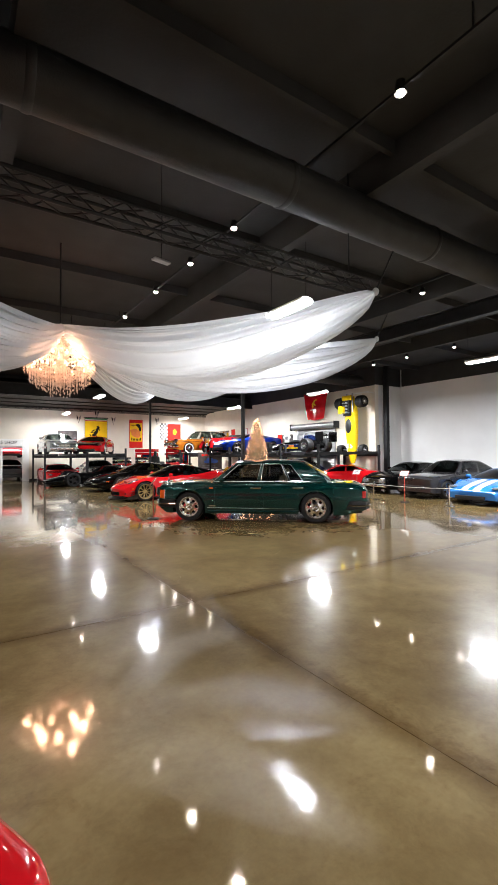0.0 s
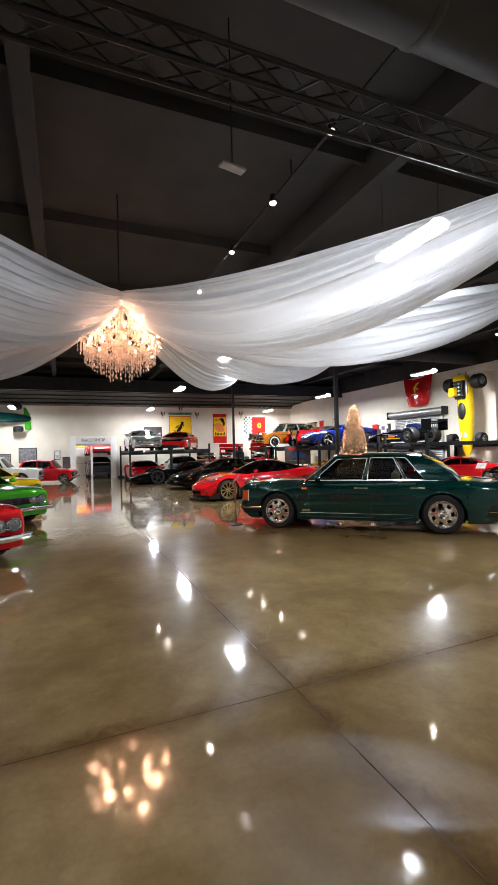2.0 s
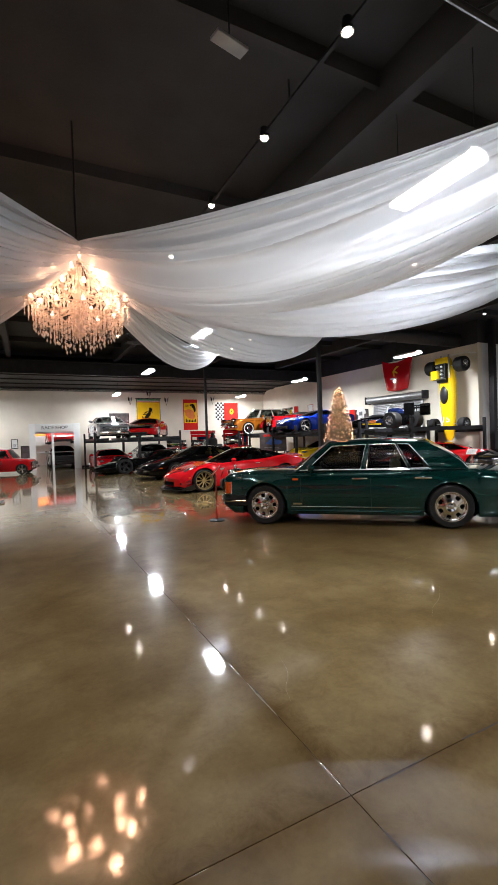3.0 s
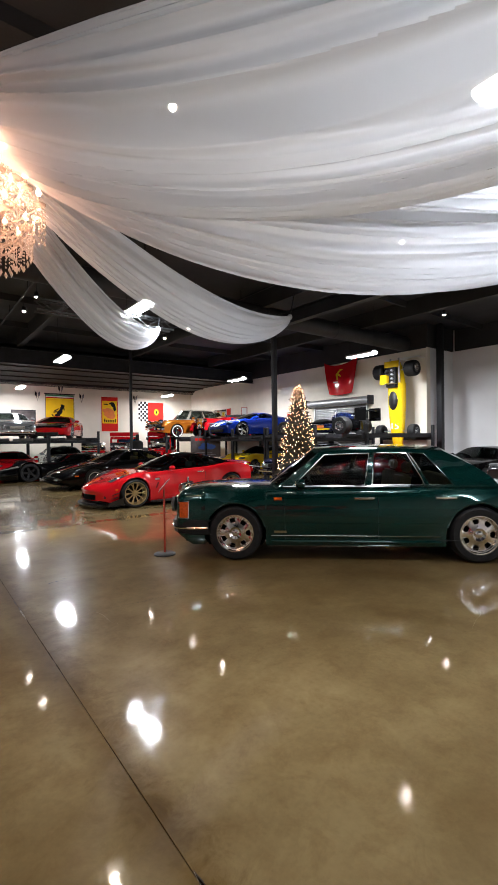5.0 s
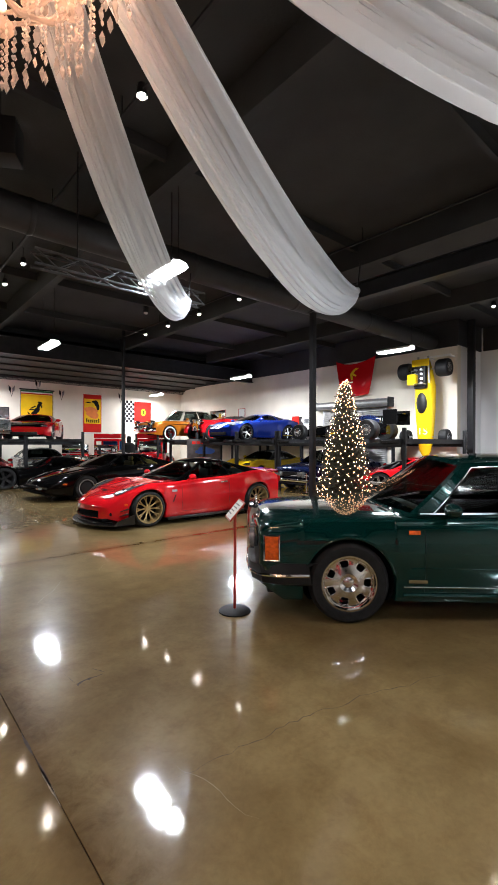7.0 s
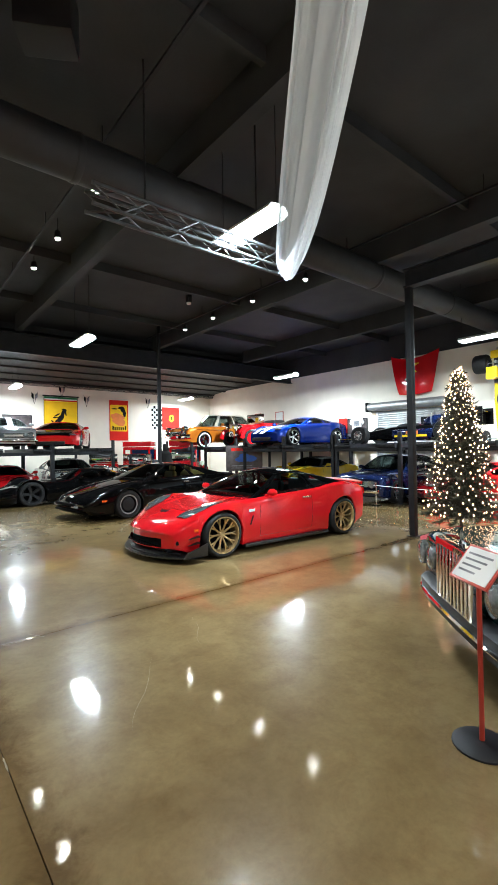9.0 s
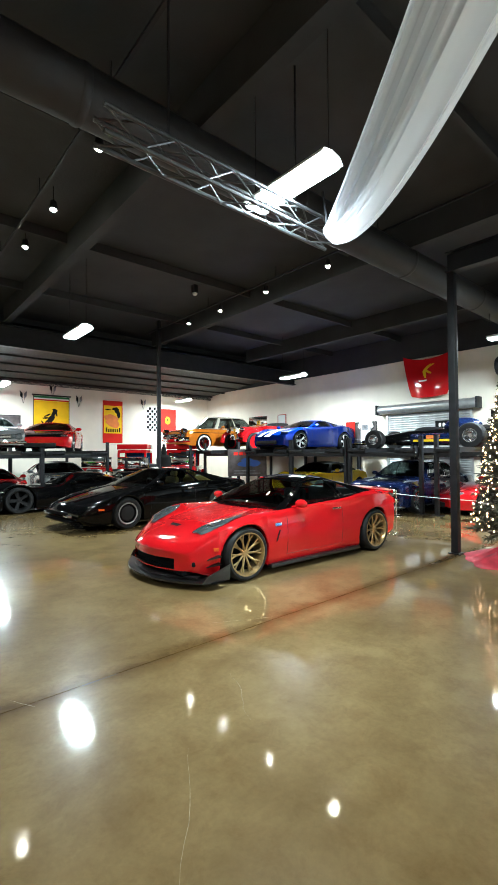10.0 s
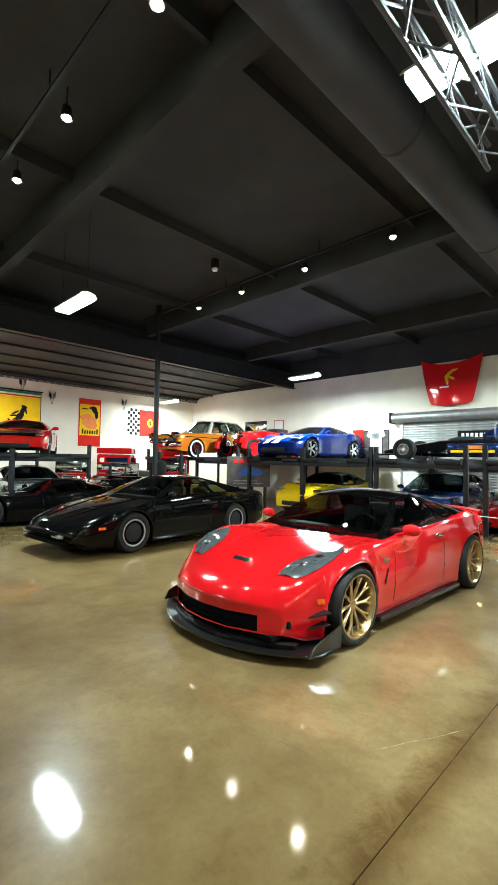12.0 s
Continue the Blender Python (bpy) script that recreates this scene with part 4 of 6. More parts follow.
car("low black show car with finned tail and wide tyres", pose(7.15, 24.7, 0, 0, 0, 178), body=PAINT_BLACK, rim=TRIM_BLACK, glass=GLASS_DARK, face="plain", group=BACK_ROW, **LONG)
car("silver classic grand tourer on a car lift", pose(5.6, 28.4, LIFT_Z, 0, 0, 270), body=PAINT_SILVER, glass=GLASS, chrome=True, face="classic", style="classic", rim=CHROME, group=BACK_ROW, **ROADSTER)
wedge = car("red wedge-shaped sports car with black hood on a lift", pose(7.7, 28.2, LIFT_Z, 0, 0, 244), body=PAINT_RED, glass=GLASS_DARK, group=BACK_ROW, **MIDENG)
car("red sports car parked under a lift", pose(5.65, 28.6, 0, 0, 0, 270), body=PAINT_RED, glass=GLASS_DARK, group=BACK_ROW, **MIDENG)
car("silver grey classic coupe parked under a lift", pose(8.0, 28.5, 0, 0, 0, 265), body=PAINT_SILVER, glass=GLASS_DARK, chrome=True, face="classic", group=BACK_ROW, **MUSCLE)
hardtop = car("orange and cream 1950s hardtop with whitewalls on a lift", pose(14.6, 27.05, LIFT_Z, 0, 0, 180), body=PAINT_ORANGE, roof=PAINT_CREAM, frame_mat=PAINT_CREAM, chrome=True, face="classic", style="classic", rim=CHROME, white=True, group=SIDE_ROW, **FIFTIES)
striped = car("blue sports coupe with white stripes on a lift", pose(15.1, 22.3, LIFT_Z, 0, 0, 180), body=PAINT_BLUE, glass=GLASS_DARK, rim=CHROME, group=SIDE_ROW, **{**COUPE, "wb": 2.44, "H": 1.17, "L": 4.2, "fo": 0.82, "nose_w": 0.88, "bow": 0.25})
car("yellow convertible sports car parked under a lift", pose(15.2, 21.6, 0, 0, 0, 184), body=PAINT_YELLOW, roof=BLACK_CLOTH, frame_mat=BLACK_CLOTH, glass=GLASS_DARK, group=SIDE_ROW, **{**ROADSTER, "fender": 0.08})
car("navy blue 1980s coupe parked under a lift", pose(14.65, 17.65, 0, 0, 0, 181), body=PAINT_NAVY, glass=GLASS, face="classic", chrome=True, group=SIDE_ROW, **SALOON)
car("red wedge sports car behind the rope line", pose(15.5, 15.0, 0, 0, 0, 135), body=PAINT_RED, glass=GLASS_DARK, group=SIDE_ROW, **MIDENG)
car("black classic coupe parked behind the rope", pose(16.8, 12.1, 0, 0, 0, 172), body=PAINT_BLACK, face="classic", glass=GLASS_DARK, group=SIDE_ROW, **ROADSTER)
car("charcoal grand tourer parked behind the rope", pose(16.3, 9.95, 0, 0, 0, 174), body=PAINT_CHARCOAL, glass=GLASS_DARK, group=SIDE_ROW, **SALOON)
racecoupe = car("mid blue race coupe with white stripes behind the rope", pose(15.9, 7.7, 0, 0, 0, 178), body=PAINT_SKY, glass=GLASS_DARK, group=SIDE_ROW, **MIDENG)
MUSCLES = "muscle cars in a row"
car("red classic muscle car with chrome bumper", pose(-1.2, 10.8, 0, 0, 0, -55), body=PAINT_RED, face="classic", chrome=True, group=MUSCLES, **MUSCLE)
car("lime green classic muscle car with chrome bumper", pose(-1.0, 14.7, 0, 0, 0, -55), body=PAINT_LIME, face="classic", chrome=True, group=MUSCLES, **MUSCLE)
car("yellow classic muscle car in the row", pose(-1.3, 18.9, 0, 0, 0, -55), body=PAINT_YELLOW, face="classic", chrome=True, group=MUSCLES, **MUSCLE)
car("red classic car with a rounded front wing", pose(-1.25, 2.47, 0, 0, 0, -55), body=PAINT_RED, face="classic", chrome=True, group=MUSCLES, **MUSCLE)
car("white classic estate car by the back wall", pose(-2.05, 27.9, 0, 0, 0, -6), body=PAINT_WHITE, face="classic", chrome=True, glass=GLASS_DARK, **FIFTIES)
car("small red car with white roof by the doorway", pose(0.45, 29.4, 0, 0, 0, -14), body=PAINT_RED, roof=PAINT_WHITE, face="classic", chrome=True, glass=GLASS_DARK, **MINI)
car("red sports car on a workshop lift", pose(3.6, 34.4, 1.45, 0, 0, 270), body=PAINT_RED, glass=GLASS_DARK, **MIDENG)
car("dark saloon on the workshop floor", pose(3.6, 34.4, 0, 0, 0, 270), body=PAINT_CHARCOAL, glass=GLASS_DARK, **SALOON)


# ---- lifts ----
def car_lift(m, half_w, length, group):
    """A four-post lift: x along its runways, from 0 at the front end."""
    t = thing("car_lift", m, "dark steel four-post car lift with raised runways", "car lift", group)
    for x in (0.1, length - 0.1):
        for s in (1, -1):
            g = box(x - 0.05, x + 0.05, s * half_w - 0.05, s * half_w + 0.05, 0.012, 2.0, 0.008)
            p = part("post", g, LIFT_STEEL, t)
            part("base_plate", box(x - 0.13, x + 0.13, s * half_w - 0.13, s * half_w + 0.13, 0, 0.012), LIFT_STEEL, p)
        part("cross_beam", box(x - 0.07, x + 0.07, -half_w + 0.06, half_w - 0.06, 1.46, 1.58, 0.008), LIFT_STEEL, t)
    for s in (1, -1):
        g = box(-0.1, length + 0.1, s * 0.75 - 0.28, s * 0.75 + 0.28, 1.585, 1.655, 0.006)
        add_box(g, -0.1, length + 0.1, s * 0.75 - 0.3, s * 0.75 - 0.283, 1.56, 1.7)
        add_box(g, -0.1, length + 0.1, s * 0.75 + 0.283, s * 0.75 + 0.3, 1.56, 1.7)
        part("runway", g, LIFT_STEEL, t)
    return t


l0 = car_lift(pose(5.7, 26.2, 0, 0, 0, 90), 1.1, 4.5, "car lifts")
copy_thing(l0, pose(7.95, 26.25, 0, 0, 0, 90))
for y in (27.5, 25.05, 22.3, 20.05, 17.7, 15.1):
    copy_thing(l0, pose(12.55 if y > 26 else 13.1, y, 0) @ Matrix.Diagonal((0.88, 1, 1, 1)))


def racer(label, m, body_mat, nose_mat=None, on_wall=False, wings=True):
    """A single-seat racing car, nose along +x."""
    t = thing("racing_car", m, label, "racing car")
    rows = []
    for x, w, z0, z1 in ((-1.6, 0.16, 0.2, 0.5), (-1.2, 0.24, 0.12, 0.62), (-0.6, 0.33, 0.1, 0.56), (0.1, 0.33, 0.1, 0.55), (0.6, 0.31, 0.1, 0.52), (1.3, 0.27, 0.14, 0.42), (1.9, 0.2, 0.18, 0.32), (2.1, 0.1, 0.2, 0.28)):
        rows.append([(x, w * c, lerp(z0, z1, f)) for c, f in ((0.7, 0.0), (1.0, 0.15), (1.0, 0.5), (0.75, 0.85), (0.35, 1.0), (-0.35, 1.0), (-0.75, 0.85), (-1.0, 0.5), (-1.0, 0.15), (-0.7, 0.0), (0.7, 0.0))])
    g = bmesh.new()
    vs = [[g.verts.new(p) for p in row] for row in rows]
    for a, b in zip(vs, vs[1:]):
        for j in range(len(a) - 1):
            g.faces.new((a[j], a[j + 1], b[j + 1], b[j]))
    g.faces.new(vs[0])
    g.faces.new(vs[-1][::-1])
    part("body", g, body_mat, t)
    part("cockpit", blob(0.05, 0, 0.53, 0.42, 0.19, 0.1), TRIM_BLACK, t)
    part("roll_hoop", lathe([(0.2, -0.02), (0.23, 0.0), (0.2, 0.02)], 20, "z", pose(-0.65, 0, 0.72, 0, 90, 0)), ALU, t)
    for x, r, w, y in ((1.35, 0.28, 0.26, 0.68), (-1.25, 0.33, 0.38, 0.66)):
        for s in (1, -1):
            add_wheel(t, x, s * y, s, r, w, "racer", SILVER_RIM)
            part("wishbone", tube((x, s * 0.2, r), (x, s * (y - w / 2), r), 0.018, n=8), ALU, t)
    if wings:
        part("front_wing", box(1.75, 2.1, -0.68, 0.68, 0.14, 0.17, 0.01), nose_mat or body_mat, t)
        g = box(-2.05, -1.75, -0.48, 0.48, 0.82, 0.86, 0.01)
        for s in (1, -1):
            add_box(g, -2.1, -1.65, s * 0.49 - 0.012, s * 0.49 + 0.012, 0.5, 0.95)
        part("rear_wing", g, nose_mat or body_mat, t)
    return t


lift_racer = racer("black and blue single-seat racing car standing on the lifts", pose(14.5, 17.0, LIFT_Z, 0, 0, 97), PAINT_BLACK, PAINT_BLACK)
for s in (1, -1):
    part("sidepod", box(-0.85, 0.35, s * 0.47 - 0.17, s * 0.47 + 0.17, 0.12, 0.42, 0.06), PAINT_NAVY, lift_racer, "dark blue sidepod")
    part("flash", box(-0.7, 0.25, s * 0.645 - 0.004, s * 0.645 + 0.004, 0.2, 0.26), PAINT_YELLOW, lift_racer, "yellow flash on the sidepod", smooth=False)
    part("decal", box(-0.45, -0.1, s * 0.645 - 0.005, s * 0.645 + 0.005, 0.28, 0.37), ORANGE_INK, lift_racer, smooth=False)
part("engine_cover", blob(-0.85, 0, 0.62, 0.5, 0.16, 0.22), PAINT_NAVY, lift_racer, "dark blue engine cover")
part("wing_stripe", box(1.76, 2.09, -0.67, 0.67, 0.172, 0.178), PAINT_YELLOW, lift_racer, "yellow stripe along the front wing", smooth=False)
wall_racer = racer("yellow single-seat racing car hung nose-down on the wall", Matrix.Translation((16.5, 15.0, 2.95)) @ Matrix(((0, 0, -1, 0), (0, -1, 0, 0), (-1, 0, 0, 0), (0, 0, 0, 1))) @ Matrix.Diagonal((0.86, 1, 0.86, 1)), PAINT_YELLOW, wings=False)
part("engine", box(-1.35, -0.5, -0.2, 0.2, 0.5, 0.72, 0.04), TRIM_BLACK, wall_racer, "bare black engine behind the cockpit")
for s in (1, -1):
    for k in range(4):
        part("intake_pipe", tube((-1.2 + 0.17 * k, s * 0.09, 0.7), (-1.2 + 0.17 * k, s * 0.11, 0.84), 0.035, 0.045, 10), ALU, wall_racer)
    part("exhaust", tube((-0.7, s * 0.24, 0.5), (-1.75, s * 0.17, 0.42), 0.035, n=10), DULL_METAL, wall_racer)
part("airbox", box(-1.05, -0.62, -0.36, -0.06, 0.5, 0.9, 0.05), PAINT_YELLOW, wall_racer)
part("rear_wing", box(-1.62, -1.35, -0.3, 0.3, 0.62, 0.66, 0.01), PAINT_YELLOW, wall_racer)
# bracket behind the hung racer; its white stands for a highlight on the bar
t = thing("wall_bracket", pose(RIGHT, 14.75, 4.5, 0, 0, -90), "steel bracket bar holding a car on the wall, coloured white for its highlight", "bracket")
part("bar", box(-0.45, 0.45, -0.5, -0.44, -0.03, 0.03, 0.006), WHITE, t)
for x in (-0.35, 0.35):
    part("arm", box(x - 0.025, x + 0.025, -0.44, -0.003, -0.025, 0.025, 0.005), WHITE, t)
racer("green single-seat racing car hung high on the wall", Matrix.Translation((-2.5, 30.9, 3.75)) @ pose(0, 0, 0, 80, 0, 20), PAINT_GREEN, PAINT_LIME)


def hot_rod(label, m, col, cab=False):
    t = thing("vintage_car", m, label, "vintage car", "vintage cars in the corner")
    part("body", box(-1.5, 0.3, -0.62, 0.62, 0.45, 1.05, 0.1), col, t)
    part("hood", box(0.3, 1.45, -0.36, 0.36, 0.5, 0.98, 0.08), col, t)
    part("grille", box(1.45, 1.52, -0.3, 0.3, 0.45, 1.0, 0.03), CHROME, t)
    part("windshield_frame", box(0.22, 0.27, -0.58, 0.58, 1.05, 1.45, 0.015), CHROME, t)
    part("seat", box(-1.1, -0.4, -0.5, 0.5, 0.9, 1.2, 0.07), LEATHER_BLACK, t)
    if cab:
        part("cab_roof", box(-0.75, 0.2, -0.62, 0.62, 1.6, 1.74, 0.06), col, t)
        for x in (-0.7, 0.15):
            for s in (1, -1):
                part("cab_post", box(x - 0.05, x + 0.05, s * 0.57 - 0.04, s * 0.57 + 0.04, 1.04, 1.62, 0.015), col, t)
        part("rear_panel", box(-0.78, -0.74, -0.6, 0.6, 1.04, 1.62, 0.01), PAINT_SKY, t, "pale blue rear panel")
        part("roof_sign", box(-0.72, 0.16, -0.645, 0.645, 1.76, 1.98, 0.02), PAINT_RED, t, "red roof sign box")
    for s in (1, -1):
        for x in (1.15, -1.1):
            g = bmesh.new()
            add_path_tube(g, [(x + 0.46 * math.cos(a), s * 0.72, 0.36 + 0.44 * math.sin(a)) for a in [math.pi * k / 10 for k in range(11)]], 0.1, 8)
            part("fender", g, col, t)
            add_wheel(t, x, s * 0.72, s, 0.36, 0.17, "classic", col)
        part("headlight", lathe([(0.0, 0.08), (0.09, 0.06), (0.1, 0.0), (0.07, -0.1), (0.0, -0.13)], 18, "y", pose(1.5, s * 0.42, 0.85, 0, 0, -90)), CHROME, t)
        part("running_board", box(-0.65, 0.65, s * 0.72 - 0.13, s * 0.72 + 0.13, 0.3, 0.34, 0.01), TRIM_BLACK, t)
    return t


hot_rod("red vintage hot rod parked in the corner", pose(9.6, 28.7, 0, 0, 0, 245), PAINT_RED)
hot_rod("dark red vintage pickup with a tall cab by the lifts", pose(12.6, 27.0, 0, 0, 0, 225), PAINT_RED, True)
hot_rod("red vintage truck with a tall cab parked in the corner", pose(11.0, 28.3, 0, 0, 0, 225), PAINT_RED, True)
hot_rod("dark red vintage roadster on a lift", pose(15.3, 24.9, LIFT_Z, 0, 0, 180), PAINT_RED)
hot_rod("black vintage roadster on the floor", pose(10.0, 25.6, 0, 0, 0, 200), PAINT_BLACK)
# ---- ceiling lights, drapes, chandelier ----
def bay_light(x, y, z):
    t = thing("bay_light", pose(x, y, z), "white hanging fluorescent bay light, switched on", "ceiling light", "bay lights")
    g = bmesh.new()
    rows = []
    for yy in (-0.54, 0.54):
        rows.append([(-0.155, yy, -0.02), (-0.11, yy, 0.04), (0.0, yy, 0.06), (0.11, yy, 0.04), (0.155, yy, -0.02)])
    grid_faces(g, rows)
    g.normal_update()
    bmesh.ops.solidify(g, geom=g.faces[:], thickness=0.006)
    part("reflector", g, WHITE, t)
    part("diffuser", box(-0.13, 0.13, -0.52, 0.52, -0.055, 0.0, 0.015), BAY_GLOW, t, "glowing white diffuser")
    for yy in (-0.5, 0.5):
        part("hanger", tube((0, yy, 0.05), (0, yy, 5.745 - z), 0.006, n=6), BLACK_STEEL, t)
    return t


for x, y, z in BAYS:
    bay_light(x, y, z)


def spot_light(x, y, z):
    t = thing("spot_light", pose(x, y, z), "small black ceiling track spotlight, switched on", "spotlight", "track spots")
    part("housing", lathe([(0.0, 0.1), (0.05, 0.1), (0.06, 0.02), (0.07, -0.03), (0.062, -0.03), (0.055, -0.005)], 20, "z"), BLACK_STEEL, t)
    part("lamp_glass", lathe([(0.0, -0.062), (0.022, -0.058), (0.036, -0.04), (0.044, -0.01)], 16, "z"), SPOT_GLOW, t)
    part("stem", tube((0, 0, 0.1), (0, 0, (5.468 if x != 4.65 else TOP - 0.003) - z), 0.01, n=8), BLACK_STEEL, t)


for x, y, z in SPOTS:
    spot_light(x, y, z)

HUB = Vector((2.2, 9.25, 4.12))


def drape(end, width, drop, sag, seed, label="sheer white swag of fabric gathered at both ends"):
    """A hammock of gathered fabric from the chandelier's hook to a tie point."""
    rnd = random.Random(seed)
    a, b = HUB.copy(), Vector(end)
    d = (b - a)
    side = Vector((-d.y, d.x, 0)).normalized()
    ph = [rnd.uniform(0, 6.28) for _ in range(6)]
    ns, nu = 60, 300
    tight = 1.0 if width > 0.6 else 0.5
    rows = []
    for i in range(ns + 1):
        s = i / ns
        c = a.lerp(b, s)
        c.z -= 4 * sag * s * (1 - s)
        e = math.sin(math.pi * s) ** 0.55 if 0 < s < 1 else 0.0
        row = []
        for j in range(nu + 1):
            u = 2 * j / nu - 1
            w = 0.05 + width * e
            z = -(0.04 + drop * e) * (1 - abs(u) ** 2.1)
            q = u + 0.05 * math.sin(5 * s + ph[5]) + 0.11 * math.sin(3.1 * u + ph[2]) + 0.05 * math.sin(7.7 * u + ph[3])
            ridge = lambda f, p: 1 - 2 * abs(math.sin(q * f * tight + p))
            fold = (0.4 * ridge(6, ph[0] + 0.4 * math.sin(3 * s + ph[1])) + 0.42 * ridge(19, ph[2] + 0.6 * math.sin(4 * s + ph[3]))
                    + 0.45 * ridge(37, ph[4] + 0.8 * math.sin(2.5 * s + ph[0])) + 0.2 * math.sin(q * 88 * tight + ph[1] + s * 3))
            amp = 0.012 + 0.066 * max(width, 0.36) * e * (0.75 + 0.25 * math.cos(2 * math.pi * s))
            if abs(u) > 0.975:
                fold -= 0.5
            nrm = Vector((side.x * u, side.y * u, -0.7))
            row.append(c + side * (u * w / 2) + Vector((0, 0, z)) + nrm * fold * amp)
        rows.append(row)
    g = bmesh.new()
    grid_faces(g, rows)
    t = tagged(part("ceiling_drape", g, SHEER, None), label, "drape", "ceiling drapes")
    for j in (0, nu):
        g = bmesh.new()
        add_path_tube(g, [row[j] for row in rows[1:-1]], 0.007, 5)
        part("hem", g, SHEER, t, "rolled hem of the fabric")
    part("knot", blob(b.x, b.y, b.z, 0.05, 0.05, 0.06, 12), SHEER, t, "gathered knot")
    # tie cord up to the steel
    k = tagged(part("tie_cord", tube(b, (b.x + 0.25 * d.x / d.length, b.y + 0.25 * d.y / d.length, b.z + 0.55), 0.012, n=6), BLACK_STEEL, None), "short dark cord tying a drape to the steel", "cord", "tie cords")
    return t


drape((5.58, 4.45, 3.97), 1.2, 0.75, 0.42, 1)
drape((7.9, 6.4, 4.03), 1.1, 0.75, 0.42, 2)
drape((8.05, 11.9, 4.02), 0.31, 0.52, 0.5, 3)
drape((6.08, 13.78, 3.88), 0.29, 0.44, 0.5, 4)
drape((-1.15, 4.85, 3.9), 1.2, 0.75, 0.42, 5)
drape((-3.45, 6.8, 3.95), 1.1, 0.75, 0.42, 6)
drape((-3.65, 11.9, 4.02), 0.37, 0.52, 0.5, 7)
drape((-1.8, 13.8, 3.9), 0.25, 0.44, 0.5, 8)


def truss(y, x0, x1, z, mat, label, h=0.1):
    t = thing("lighting_truss", pose(0, y, z), label, "truss", "lighting trusses")
    for dy in (-h, h):
        for dz in (-h, h):
            part("chord", tube((x0, dy, dz), (x1, dy, dz), 0.02, n=8), mat, t)
    n = int((x1 - x0) / 0.28)
    for k in range(n):
        xa, xb = x0 + k * (x1 - x0) / n, x0 + (k + 1) * (x1 - x0) / n
        f = 1 if k % 2 else -1
        for p, q in (((xa, -h, -h * f), (xb, -h, h * f)), ((xa, h, -h * f), (xb, h, h * f)), ((xa, -h * f, -h), (xb, h * f, -h)), ((xa, -h * f, h), (xb, h * f, h))):
            part("lacing_bar", tube(p, q, 0.009, n=6), mat, t)
    for x in (x0 + 0.6, x1 - 0.6):
        part("hanger", tube((x, 0, h), (x, 0, TOP - 0.003 - z), 0.012, n=6), BLACK_STEEL, t)


truss(14.1, 3.8, 6.55, 4.07, TRUSS, "aluminium box lighting truss hung under the ceiling")
truss(4.7, -2.0, 5.9, 4.12, BLACK_STEEL, "black painted box lighting truss hung under the ceiling")


